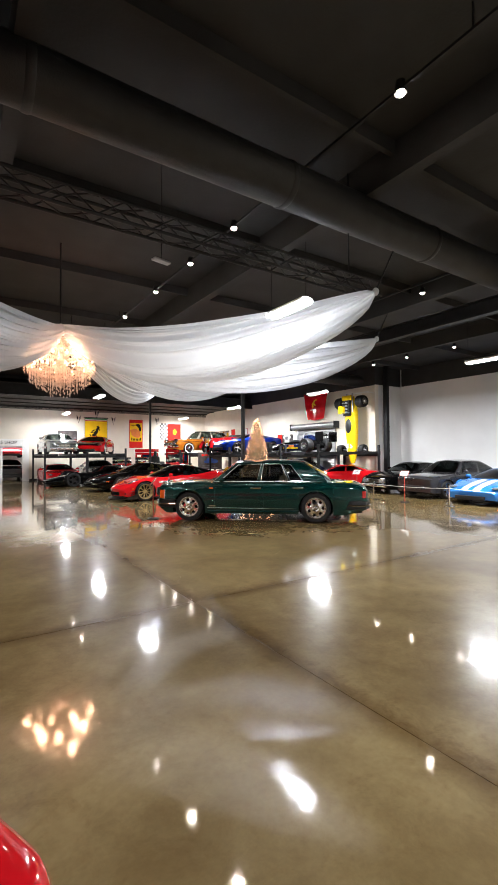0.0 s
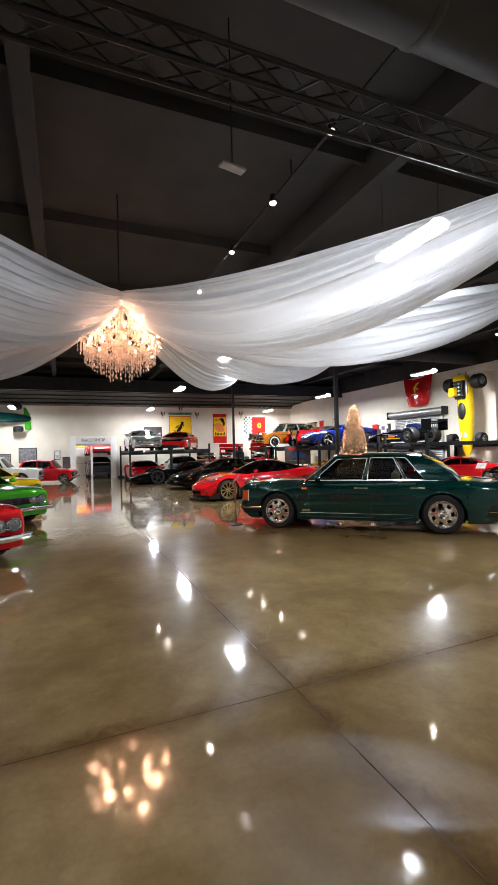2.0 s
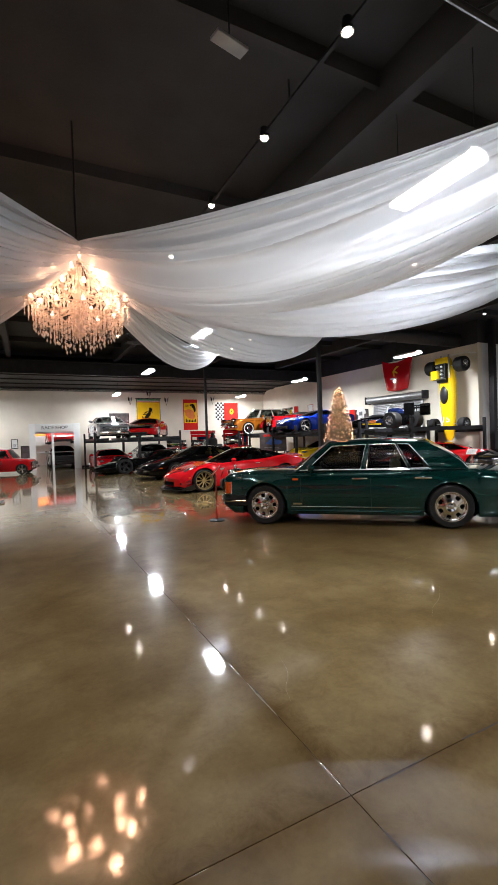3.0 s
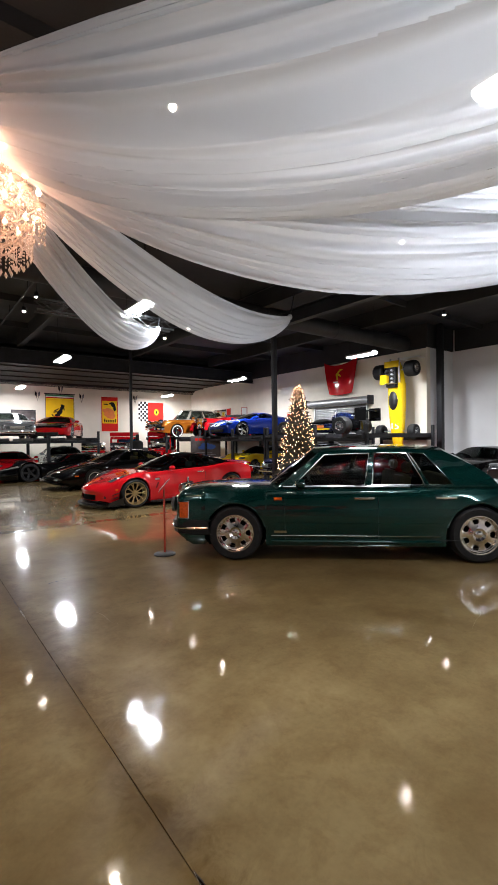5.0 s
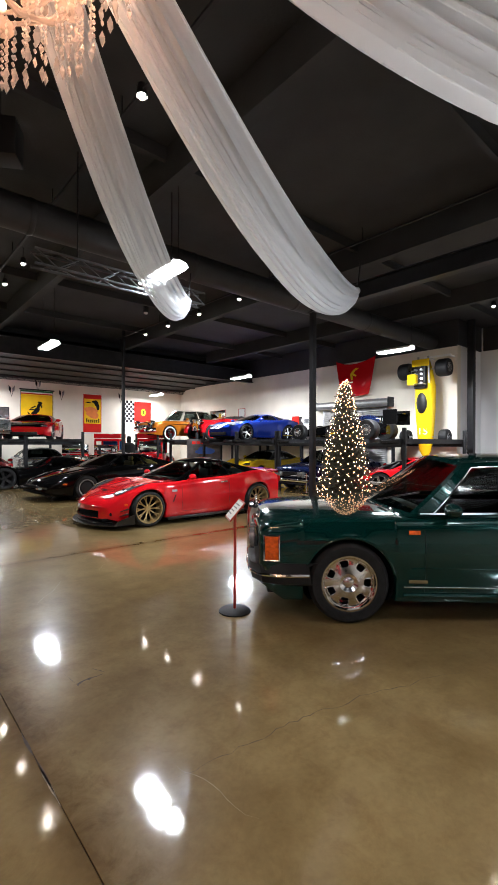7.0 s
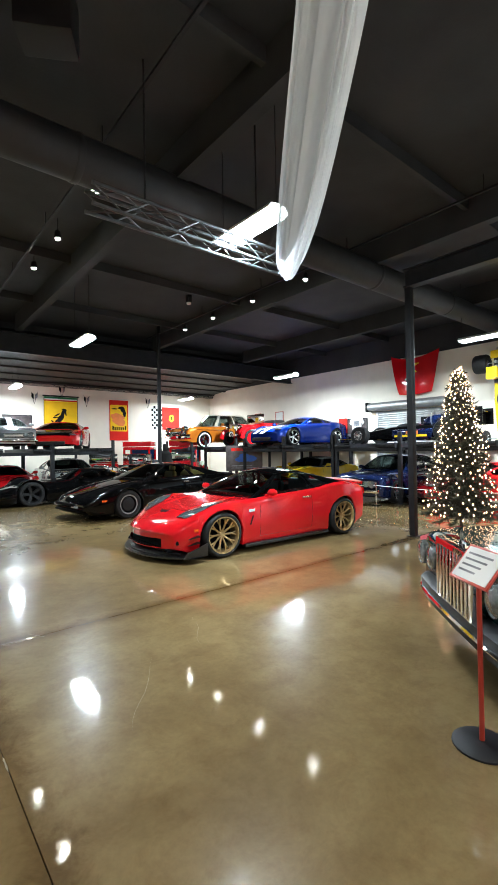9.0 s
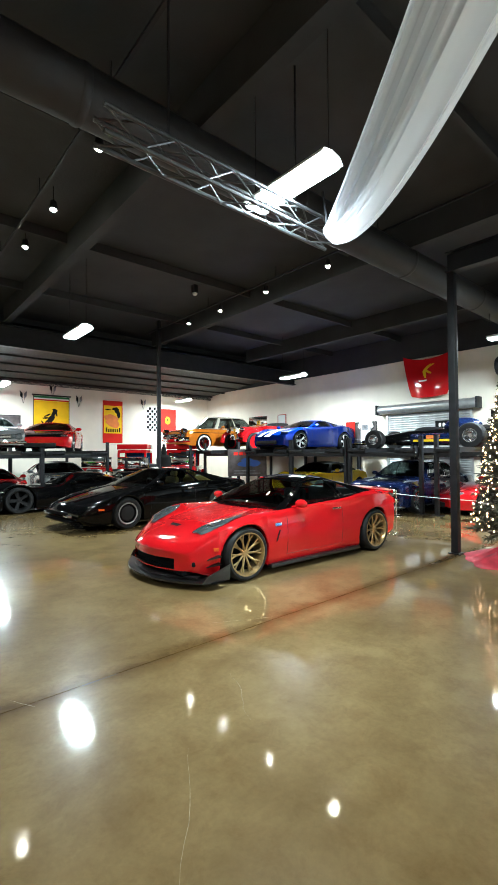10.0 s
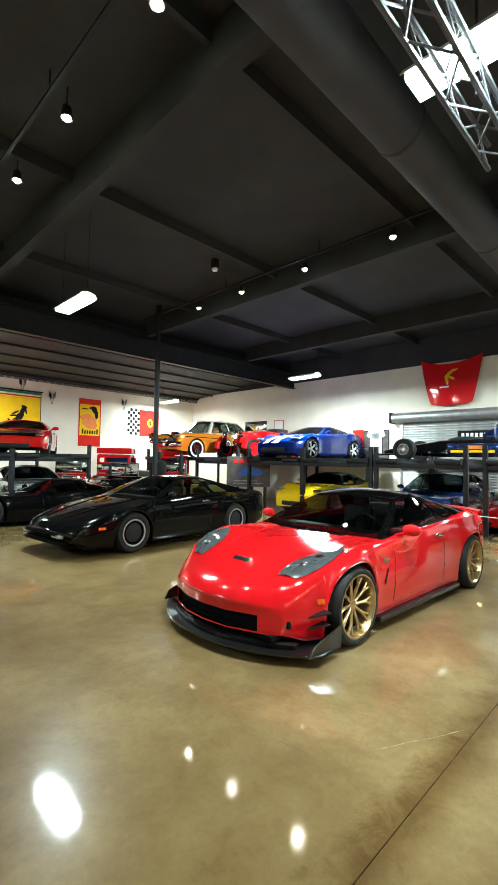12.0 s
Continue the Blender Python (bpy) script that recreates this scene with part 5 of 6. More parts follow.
def chandelier():
    t = thing("chandelier", pose(2.2, 9.25, 4.12), "large crystal chandelier with warm candle bulbs and hanging drops", "chandelier")
    part("chain", tube((0, 0, 0), (0, 0, TOP - 4.123), 0.015, n=8), BLACK_STEEL, t)
    part("stem", lathe([(0.02, 0.0), (0.035, -0.08), (0.02, -0.16), (0.06, -0.3), (0.03, -0.42), (0.09, -0.6), (0.04, -0.72), (0.12, -0.85), (0.05, -1.0), (0.09, -1.12), (0.0, -1.2)], 18, "z"), GILT, t)
    rnd = random.Random(11)
    bulbs = []
    for count, rad, z in ((16, 0.6, -0.72), (12, 0.44, -0.5), (8, 0.26, -0.3), (10, 0.5, -0.9)):
        for k in range(count):
            a = 2 * math.pi * (k + 0.5 * (rad in (0.44, 0.5))) / count
            ca, sa = math.cos(a), math.sin(a)
            g = bmesh.new()
            pts = [(ca * rad * f, sa * rad * f, z + h) for f, h in ((0.08, 0.02), (0.3, -0.12), (0.6, -0.17), (0.85, -0.1), (1.0, 0.0))]
            add_path_tube(g, pts, 0.011, 6)
            add_lathe(g, [(0.0, -0.01), (0.045, 0.0), (0.055, 0.015), (0.02, 0.0)], 10, "z", pose(ca * rad, sa * rad, z))
            add_tube(g, (ca * rad, sa * rad, z), (ca * rad, sa * rad, z + 0.07), 0.011, n=6)
            arm = part("arm", g, GILT, t)
            part("candle_bulb", lathe([(0.0, 0.0), (0.018, 0.014), (0.021, 0.034), (0.01, 0.065), (0.0, 0.08)], 8, "z", pose(ca * rad, sa * rad, z + 0.07)), FLAME, arm)
            bulbs.append((ca * rad, sa * rad, z))
    # drops: strings of faceted beads
    def bead(g, x, y, z, r, h):
        v = [g.verts.new((x, y, z + h)), g.verts.new((x, y, z - h))]
        ring = [g.verts.new((x + r * math.cos(q), y + r * math.sin(q), z)) for q in (0.3, 1.87, 3.44, 5.01)]
        for i in range(4):
            g.faces.new((v[0], ring[i], ring[(i + 1) % 4]))
            g.faces.new((v[1], ring[(i + 1) % 4], ring[i]))

    for x, y, z in bulbs:
        g = bmesh.new()
        for k in range(5):
            q = 6.28 * k / 5
            for i in range(5):
                bead(g, x + 0.045 * math.cos(q), y + 0.045 * math.sin(q), z - 0.03 - 0.028 * i, 0.009, 0.013)
            bead(g, x + 0.045 * math.cos(q), y + 0.045 * math.sin(q), z - 0.19, 0.011, 0.026)
        part("crystal_drop", g, CRYSTAL, t, smooth=False)
    for ring, (rad, z0, ln, n) in enumerate(((0.54, -0.86, 0.2, 40), (0.43, -0.92, 0.24, 34), (0.31, -0.96, 0.28, 24), (0.18, -1.0, 0.32, 16))):
        for k in range(n):
            a = 2 * math.pi * k / n + ring
            g = bmesh.new()
            x, y = rad * math.cos(a), rad * math.sin(a)
            l = ln * rnd.uniform(0.8, 1.05)
            for i in range(int(l / 0.03)):
                bead(g, x, y, z0 - 0.03 * i, 0.008, 0.013)
            bead(g, x, y, z0 - l - 0.025, 0.014, 0.032)
            part("crystal_strand", g, CRYSTAL, t, smooth=False)
    for rad, z in ((0.54, -0.84), (0.43, -0.9), (0.31, -0.94), (0.18, -0.98)):
        g = bmesh.new()
        add_path_tube(g, [(rad * math.cos(2 * math.pi * k / 40), rad * math.sin(2 * math.pi * k / 40), z) for k in range(41)], 0.008, 6)
        part("crystal_ring", g, GILT, t)
    for k in range(16):
        a = 2 * math.pi * k / 16
        g = bmesh.new()
        for i in range(26):
            s = i / 25
            rad = lerp(0.05, 0.58, s)
            bead(g, rad * math.cos(a), rad * math.sin(a), lerp(-0.15, -0.72, s) - 0.25 * math.sin(math.pi * s) * (1 - s), 0.01, 0.014)
        part("crystal_garland", g, CRYSTAL, t, smooth=False)
    return t


chandelier()


# ---- christmas tree ----
def lit_tree(x, y):
    t = thing("christmas_tree", pose(x, y, 0), "slim artificial christmas tree wrapped in warm fairy lights", "christmas tree")
    rnd = random.Random(5)
    part("trunk", tube((0, 0, 0.02), (0, 0, 2.75), 0.03, 0.01, 10), BARK, t)
    crown, wires = bmesh.new(), bmesh.new()
    tips = []
    for k in range(360):
        f = (k + 0.5) / 360
        z = 0.42 + 2.4 * f
        rad = (0.56 * (1 - f) ** 0.7 + 0.04) * rnd.uniform(0.78, 1.1)
        a = k * 2.39996
        d = Vector((math.cos(a), math.sin(a), rnd.uniform(-0.25, 0.15)))
        p0, p1 = Vector((0, 0, z)), Vector((0, 0, z)) + d * rad
        tips.append((p0, p1))
        n = int(20 + 48 * (1 - f))
        for i in range(n):
            s = rnd.uniform(0.18, 1.0)
            c = p0.lerp(p1, s)
            ln = rnd.uniform(0.05, 0.1) * (1.1 - 0.4 * f)
            v = Vector((rnd.gauss(0, 1), rnd.gauss(0, 1), rnd.gauss(0, 0.7))).normalized() * 0.8 + d * 0.7
            v = v.normalized() * ln
            w = v.cross(Vector((rnd.gauss(0, 1), rnd.gauss(0, 1), rnd.gauss(0, 1)))).normalized() * 0.0085
            q = [crown.verts.new(c - w), crown.verts.new(c + w), crown.verts.new(c + v + w * 0.4), crown.verts.new(c + v - w * 0.4)]
            crown.faces.new(q)
        add_tube(crown, p0, p1, 0.006, 0.002, 4, caps=False)
    part("crown", crown, NEEDLES, t, smooth=False)
    lights = bmesh.new()
    for k in range(500):
        f = (k + 0.5) / 500
        z = 0.45 + 2.42 * f ** 1.05
        rad = (0.56 * (1 - f) ** 0.7 + 0.03) * rnd.uniform(0.75, 1.08)
        a = k * 0.731 + rnd.uniform(-0.1, 0.1)
        c = Vector((rad * math.cos(a), rad * math.sin(a), z + rnd.uniform(-0.03, 0.03)))
        r = 0.0125
        top_, bot = lights.verts.new(c + Vector((0, 0, r * 1.4))), lights.verts.new(c - Vector((0, 0, r * 1.4)))
        ring = [lights.verts.new(c + Vector((r * math.cos(q), r * math.sin(q), 0))) for q in (0, 1.57, 3.14, 4.71)]
        for i in range(4):
            lights.faces.new((top_, ring[i], ring[(i + 1) % 4]))
            lights.faces.new((bot, ring[(i + 1) % 4], ring[i]))
    tagged(part("fairy_light", lights, BULB, t, smooth=False), "warm white fairy lights", kind="stuff")
    sk = thing("tree_skirt", pose(x, y, 0), "crumpled dark red velvet skirt round the tree's foot", "tree skirt")
    rows = []
    for i in range(13):
        s = i / 12
        row = []
        for k in range(61):
            a = 2 * math.pi * k / 60
            rad = 0.05 + s * (0.62 + 0.05 * math.sin(5 * a) + 0.04 * math.sin(9 * a + 1))
            z = 0.27 * (1 - s) ** 1.3 + 0.03 * math.sin(7 * a + 3 * s) * math.sin(math.pi * s) + 0.02 * math.sin(13 * a) * s * (1 - s) * 3 + 0.006
            row.append((rad * math.cos(a), rad * math.sin(a), max(z, 0.004)))
        rows.append(row)
    g = bmesh.new()
    grid_faces(g, rows)
    part("cloth", g, SKIRT, sk)


lit_tree(9.55, 13.25)
# ---- details of the saloon ----
S = sedan["ob"]
sn, st = sedan["nose"], sedan["tail"]
part("radiator_shell", box(sn - 0.06, sn + 0.045, -0.3, 0.3, 0.48, 0.93, 0.02), CHROME, S, "tall chrome radiator shell")
for k in range(9):
    part("grille_bar", box(sn + 0.046, sn + 0.056, -0.24 + 0.06 * k - 0.012, -0.24 + 0.06 * k + 0.012, 0.51, 0.88, 0.004), CHROME, S)
for s in (1, -1):
    for k in (0.5, 0.72):
        part("headlight", lathe([(0.0, 0.035), (0.06, 0.03), (0.085, 0.012), (0.095, 0.02), (0.1, -0.02)], 24, "y", pose(sn - 0.005, s * k, 0.71, 0, 0, -90)), LENS_CLEAR, S)
    g = bmesh.new()
    grid_faces(g, [[sedan["side"](lerp(sn - 0.19, sn - 0.05, i / 5), lerp(0.56, 0.76, j / 4), s, 0.012) for j in range(5)] for i in range(6)])
    lens = part("indicator", g, LENS_AMBER, S, "large amber corner lens")
    g = bmesh.new()
    loop = [sedan["side"](x, z, s, 0.014) for x, z in ((sn - 0.2, 0.55), (sn - 0.2, 0.77), (sn - 0.04, 0.77), (sn - 0.04, 0.55), (sn - 0.2, 0.55))]
    add_path_tube(g, loop, 0.008, 6)
    part("lens_frame", g, CHROME, lens)
    g = bmesh.new()
    grid_faces(g, [[sedan["side"](lerp(0.92, 1.02, i / 3), lerp(0.79, 0.825, j / 2), s, 0.008) for j in range(3)] for i in range(4)])
    part("side_repeater", g, LENS_AMBER, S)
    for z, rr, x0, x1 in ((0.335, 0.006, -1.06, 1.06), (0.26, 0.02, -1.06, 1.06)):
        g = bmesh.new()
        add_path_tube(g, [sedan["side"](lerp(x0, x1, k / 14), z, s, 0.008) for k in range(15)], rr, 6)
        part("sill_strip", g, CHROME if rr < 0.015 else PAINT_GREEN, S, "thin chrome sill strip" if rr < 0.015 else "")
    g = bmesh.new()
    grid_faces(g, [[sedan["side"](lerp(0.86, 1.02, i / 2), lerp(0.37, 0.4, j), s, 0.01) for j in range(2)] for i in range(3)])
    part("badge", g, CHROME, S)
    g = bmesh.new()
    add_path_tube(g, [sedan["side"](lerp(-1.7, 1.9, k / 24), 0.5, s, 0.001) for k in range(25) if abs(abs(lerp(-1.7, 1.9, k / 24)) - 1.53) > 0.42], 0.003, 4)
    part("crease", g, PAINT_GREEN, S)
    g = bmesh.new()
    add_path_tube(g, [(lerp(0.9, -1.75, k / 16), s * (sedan["half"](lerp(0.9, -1.75, k / 16)) * 0.9 + 0.012), 0.945 + 0.012) for k in range(17)], 0.01, 6)
    part("belt_trim", g, CHROME, S, "chrome strip under the windows")
    g = bmesh.new()
    grid_faces(g, [[sedan["side"](st + lerp(0.03, 0.12, i / 4), lerp(0.6, 0.75, j / 4), s, 0.01) for j in range(5)] for i in range(5)])
    part("tail_light", g, LENS_RED, S)
for x, w, dx in ((sn + 0.02, 0.95, -1), (st - 0.03, 0.94, 1)):
    g = bmesh.new()
    c0 = bmesh.new()
    pts = [(x + dx * 0.55, -w, 0), (x + dx * 0.3, -w - 0.01, 0), (x + dx * 0.12, -w + 0.05, 0), (x + dx * 0.03, -w + 0.2, 0), (x, -0.45, 0), (x - dx * 0.01, 0, 0), (x, 0.45, 0), (x + dx * 0.03, w - 0.2, 0), (x + dx * 0.12, w - 0.05, 0), (x + dx * 0.3, w + 0.01, 0), (x + dx * 0.55, w, 0)]
    rows = [[Vector((p[0] + dx * o, p[1] * (1 - abs(o) * 0.3), z)) for z, o in ((0.33, 0.08), (0.35, 0.0), (0.5, -0.02), (0.53, 0.03), (0.53, 0.12))] for p in pts]
    grid_faces(g, rows)
    part("bumper", g, TRIM_BLACK, S, "black rubber-faced bumper")
    add_path_tube(c0, [(p[0] - dx * 0.02, p[1] * 1.004, 0.425) for p in pts], 0.016, 6)
    part("bumper_strip", c0, CHROME, S, "chrome bumper strip")
part("air_dam", box(sn - 0.4, sn - 0.14, -0.72, 0.72, 0.19, 0.34, 0.04), TRIM_BLACK, S)
part("mascot", lathe([(0.0, 0.1), (0.015, 0.07), (0.012, 0.03), (0.03, 0.0)], 10, "z", pose(sn - 0.03, 0, 0.93)), CHROME, S)
for y in (0.2, -0.25):
    g = bmesh.new()
    add_path_tube(g, [(1.1, y, 1.0), (0.95, y + 0.25, 1.07), (0.85, y + 0.5, 1.13)], 0.008, 5)
    part("wiper", g, TRIM_BLACK, S)

# ---- details of the red coupe ----
K = sports["ob"]
kn, kt = sports["nose"], sports["tail"]
for s in (1, -1):
    g = bmesh.new()
    rows = []
    for i in range(13):
        f = i / 12
        x = lerp(kn - 0.34, kn - 0.98, f)
        wdt = 0.25 * math.sin(math.pi * min(1, 0.14 + f * 0.86)) ** 0.7 + 0.006
        mid = lerp(0.6, 0.77, f)
        rows.append([sports["top"](x, s * lerp(mid - wdt * 0.55, min(mid + wdt * 0.6, 0.9), j / 6), 0.01 + 0.012 * math.sin(math.pi * j / 6)) for j in range(7)])
    grid_faces(g, rows)
    hl = part("headlight", g, LENS_SMOOTH, K, "clear swept-back headlamp cover")
    for f, mid in ((0.35, 0.65), (0.6, 0.7)):
        p = sports["top"](lerp(kn - 0.34, kn - 0.98, f), s * mid, 0.014)
        o = part("projector", blob(p.x, p.y, p.z, 0.045, 0.045, 0.018, 12), CHROME, hl)
    part("fog_lamp", box(kn - 0.45, kn - 0.255, s * 0.68 - 0.075, s * 0.68 + 0.075, 0.24, 0.305, 0.02), DARK_VOID, K)
    part("fog_lens", blob(kn - 0.268, s * 0.7, 0.272, 0.03, 0.04, 0.024, 12), LENS_SMOOTH, K)
    g = bmesh.new()
    for z in (0.24, 0.33):
        a, b_, c_ = sports["side"](kn - 0.5, z + 0.04, s, 0.0), sports["side"](kn - 0.22, z - 0.02, s, 0.0), sports["side"](kn - 0.42, z + 0.03, s, 0.1)
        vs = [g.verts.new(p + Vector((0, 0, dz))) for dz in (0, 0.01) for p in (a, b_, c_)]
        for f in ((0, 1, 2), (5, 4, 3), (0, 3, 4, 1), (1, 4, 5, 2), (2, 5, 3, 0)):
            g.faces.new([vs[q] for q in f])
    part("canard", g, CARBON, K, "carbon canard fins")
    part("side_skirt", box(-0.95, 0.92, s * 0.88 - 0.05, s * 0.88 + 0.05, 0.085, 0.135, 0.012), CARBON, K)
    g = bmesh.new()
    grid_faces(g, [[sports["side"](lerp(0.8, 0.83, i / 2) - 0.06 * j / 5, lerp(0.42, 0.56, j / 5), s, 0.006) for j in range(6)] for i in range(3)])
    part("side_vent", g, DARK_VOID, K, "dark slit behind the front wheel")
    g = bmesh.new()
    grid_faces(g, [[sports["side"](lerp(0.72, 0.84, i / 2), lerp(0.62, 0.66, j), s, 0.01) for j in range(2)] for i in range(3)])
    part("fender_badge", g, CHROME, K)
    g = bmesh.new()
    grid_faces(g, [[sports["side"](lerp(kn - 0.5, kn - 0.36, i / 3), lerp(0.42, 0.46, j / 2), s, 0.01) for j in range(3)] for i in range(4)])
    part("side_marker", g, LENS_AMBER, K)
    for k in (0.42, 0.68):
        part("tail_light", lathe([(0.0, 0.02), (0.07, 0.015), (0.085, 0.0)], 20, "y", pose(kt - 0.0, s * k, 0.72, 0, 0, 90)), LENS_RED, K)
g = bmesh.new()
pts = [(kn + 0.075 - 0.4 * abs(y / 0.98) ** 2.4, y) for y in [-1.0 + k / 12 for k in range(25)]]
rows = [[Vector((x if q else kn - 0.55, y, z)) for q, z in ((0, 0.075), (1, 0.075), (1, 0.092), (0, 0.1))] for x, y in pts]
grid_faces(g, rows)
part("splitter", g, CARBON, K, "carbon front splitter close to the floor")
g = bmesh.new()
rows = [[Vector((kn + o - 0.42 * abs(y / 0.965) ** 2.2, y, z)) for o, z in ((-0.06, 0.098), (-0.005, 0.1), (0.0, 0.128), (-0.05, 0.138))] for y in [-0.8 + k / 15 for k in range(25)]]
grid_faces(g, rows)
part("front_lip", g, CARBON, K, "black lip under the front bumper")
for s in (1, -1):
    g = bmesh.new()
    v = [g.verts.new((kn + x, s * y, z)) for x, y, z in ((-0.62, 0.985, 0.09), (-0.24, 0.955, 0.09), (-0.3, 0.975, 0.17), (-0.62, 0.99, 0.27))]
    g.faces.new(v)
    g.normal_update()
    bmesh.ops.solidify(g, geom=g.faces[:], thickness=0.012)
    part("end_fin", g, CARBON, K)
part("intake", box(kn - 0.42, kn - 0.16, -0.56, 0.56, 0.16, 0.36, 0.03), DARK_VOID, K, "wide black air intake")
sports["patch"]("hood_vent", kn - 0.48, kn - 0.42, lambda f: -0.12 * (1 - 0.2 * f), lambda f: 0.12 * (1 - 0.2 * f), DARK_VOID, 4, 6, 0.004, "black slot in the hood")
g = bmesh.new()
rows = [[Vector((kt + dx + 0.1 * (abs(y) / 0.8) ** 2, y, z - 0.03 * (abs(y) / 0.8) ** 3)) for dx, z in ((0.3, 0.895), (0.16, 0.92), (0.03, 0.96), (0.0, 0.95), (0.02, 0.895))] for y in [-0.8 + k / 10 for k in range(17)]]
grid_faces(g, rows)
part("ducktail", g, PAINT_RED, K, "low red spoiler lip on the tail")
part("emblem", blob(kn - 0.05, 0, 0.452, 0.014, 0.055, 0.014, 10), CHROME, K)
for s in (1, -1):
    g = bmesh.new()
    add_path_tube(g, [sports["top"](lerp(0.65, 1.6, k / 10), s * lerp(0.5, 0.42, k / 10), 0.001) for k in range(11)], 0.004, 4)
    part("hood_line", g, PAINT_RED, K)

# chrome front of the hardtop
hn = hardtop["nose"]
g = bmesh.new()
rows = [[Vector((hn + o + 0.16 - 0.3 * (abs(y) / 0.95) ** 3, y, z)) for z, o in ((0.38, -0.06), (0.42, 0.0), (0.52, 0.02), (0.58, -0.02), (0.6, -0.08))] for y in [-0.95 + k * 0.095 for k in range(21)]]
grid_faces(g, rows)
part("front_bumper", g, CHROME, hardtop["ob"], "massive wraparound chrome bumper")
part("grille_oval", lathe([(0.3, 0.0), (0.34, 0.03), (0.38, 0.0)], 28, "y", pose(hn + 0.03, 0, 0.72, 0, 0, -90) @ Matrix.Diagonal((1.7, 1, 0.42, 1))), CHROME, hardtop["ob"], "chrome oval grille surround")
for s in (1, -1):
    part("bumper_guard", lathe([(0.0, 0.16), (0.04, 0.14), (0.075, 0.06), (0.085, 0.0), (0.0, 0.0)], 18, "y", pose(hn + 0.15, s * 0.42, 0.6, 0, 0, -90)), CHROME, hardtop["ob"], "bullet-shaped chrome bumper guard")
    part("headlight_hood", lathe([(0.085, 0.04), (0.12, 0.06), (0.135, 0.0), (0.12, -0.16)], 20, "y", pose(hn + 0.02, s * 0.72, 0.82, 0, 0, -90)), CHROME, hardtop["ob"], "chrome headlamp hood")
    g = bmesh.new()
    add_path_tube(g, [hardtop["side"](lerp(-2.3, 2.1, k / 20), 0.78, s, 0.006) for k in range(21)], 0.014, 6)
    part("side_spear", g, CHROME, hardtop["ob"], "chrome spear along the flank")

# stripes and marks on other cars
for cc, xa, xb, mat in ((striped, 0.75, 2.2, PAINT_WHITE), (racecoupe, 0.9, 2.2, PAINT_WHITE)):
    for s in (1, -1):
        cc["patch"]("stripe", xa, xb, lambda f, s=s: s * 0.08, lambda f, s=s: s * 0.3, mat, 16, 3, 0.004, "white racing stripe")
wedge["patch"]("hood_panel", 0.95, wedge["nose"] - 0.12, lambda f: -0.62, lambda f: 0.62, PAINT_BLACK, 12, 8, 0.005, "black hood panel")
letters("number", "15", 0.36, WHITE, pose(1.15, 0, 0.465, 0, 11, 90), wall_racer)
pn = pony["nose"]
part("nose_slot", box(pn - 0.05, pn + 0.012, -0.5, 0.5, 0.36, 0.42, 0.01), DARK_VOID, pony["ob"])
part("lip", box(pn - 0.3, pn - 0.02, -0.62, 0.62, 0.22, 0.27, 0.02), DARK_VOID, pony["ob"])
for s in (1, -1):
    part("driving_lamp", box(pn - 0.06, pn + 0.004, s * 0.5 - 0.13, s * 0.5 + 0.13, 0.33, 0.38, 0.01), LENS_CLEAR, pony["ob"])
    g = bmesh.new()
    add_path_tube(g, [pony["top"](lerp(0.95, 2.2, k / 10), s * lerp(0.48, 0.3, k / 10), 0.004) for k in range(11)], 0.012, 6)
    part("hood_ridge", g, PAINT_BLACK, pony["ob"])
for s in (1, -1):
    g = bmesh.new()
    grid_faces(g, [[pony["side"](lerp(pn - 0.55, pn - 0.4, i / 3), lerp(0.44, 0.48, j / 2), s, 0.008) for j in range(3)] for i in range(4)])
    part("side_marker", g, LENS_AMBER, pony["ob"])


# ---- on the walls ----
def flat(name, x0, x1, z0, z1, mat, parent, y, label=""):
    return part(name, box(x0, x1, y - 0.004, y, z0, z1), mat, parent, label, smooth=False)


def disc_shape(bm, cx, cz, rx, rz, y, tilt=0.0, n=14):
    ct, stt = math.cos(tilt), math.sin(tilt)
    vs = []
    for k in range(n):
        a, b_ = rx * math.cos(2 * math.pi * k / n), rz * math.sin(2 * math.pi * k / n)
        vs.append(bm.verts.new((cx + a * ct - b_ * stt, y, cz + a * stt + b_ * ct)))
    bm.faces.new(vs)


def back_thing(name, label, category, dx, dz=0.0):
    return thing(name, pose(dx, BACK, dz), label, category)


t = back_thing("banner", "yellow banner with a black rearing shape under striped edging", "banner", 0.22, 0.08)
flat("cloth", 7.7, 9.18, 2.1, 3.86, YELLOW_CLOTH, t, -0.02)
flat("stripe", 7.7, 9.18, 3.865, 3.92, RED_CLOTH, t, -0.02)
flat("stripe", 7.7, 9.18, 3.92, 3.98, WHITE, t, -0.02)
flat("stripe", 7.7, 9.18, 3.98, 4.06, GREEN_CLOTH, t, -0.02)
part("pole", tube((7.62, -0.03, 4.1), (9.26, -0.03, 4.1), 0.03), BLACK_STEEL, t)
for x in (7.685, 9.195):
    flat("edge", x - 0.012, x + 0.012, 2.1, 4.06, BLACK_CLOTH, t, -0.027)
g = bmesh.new()
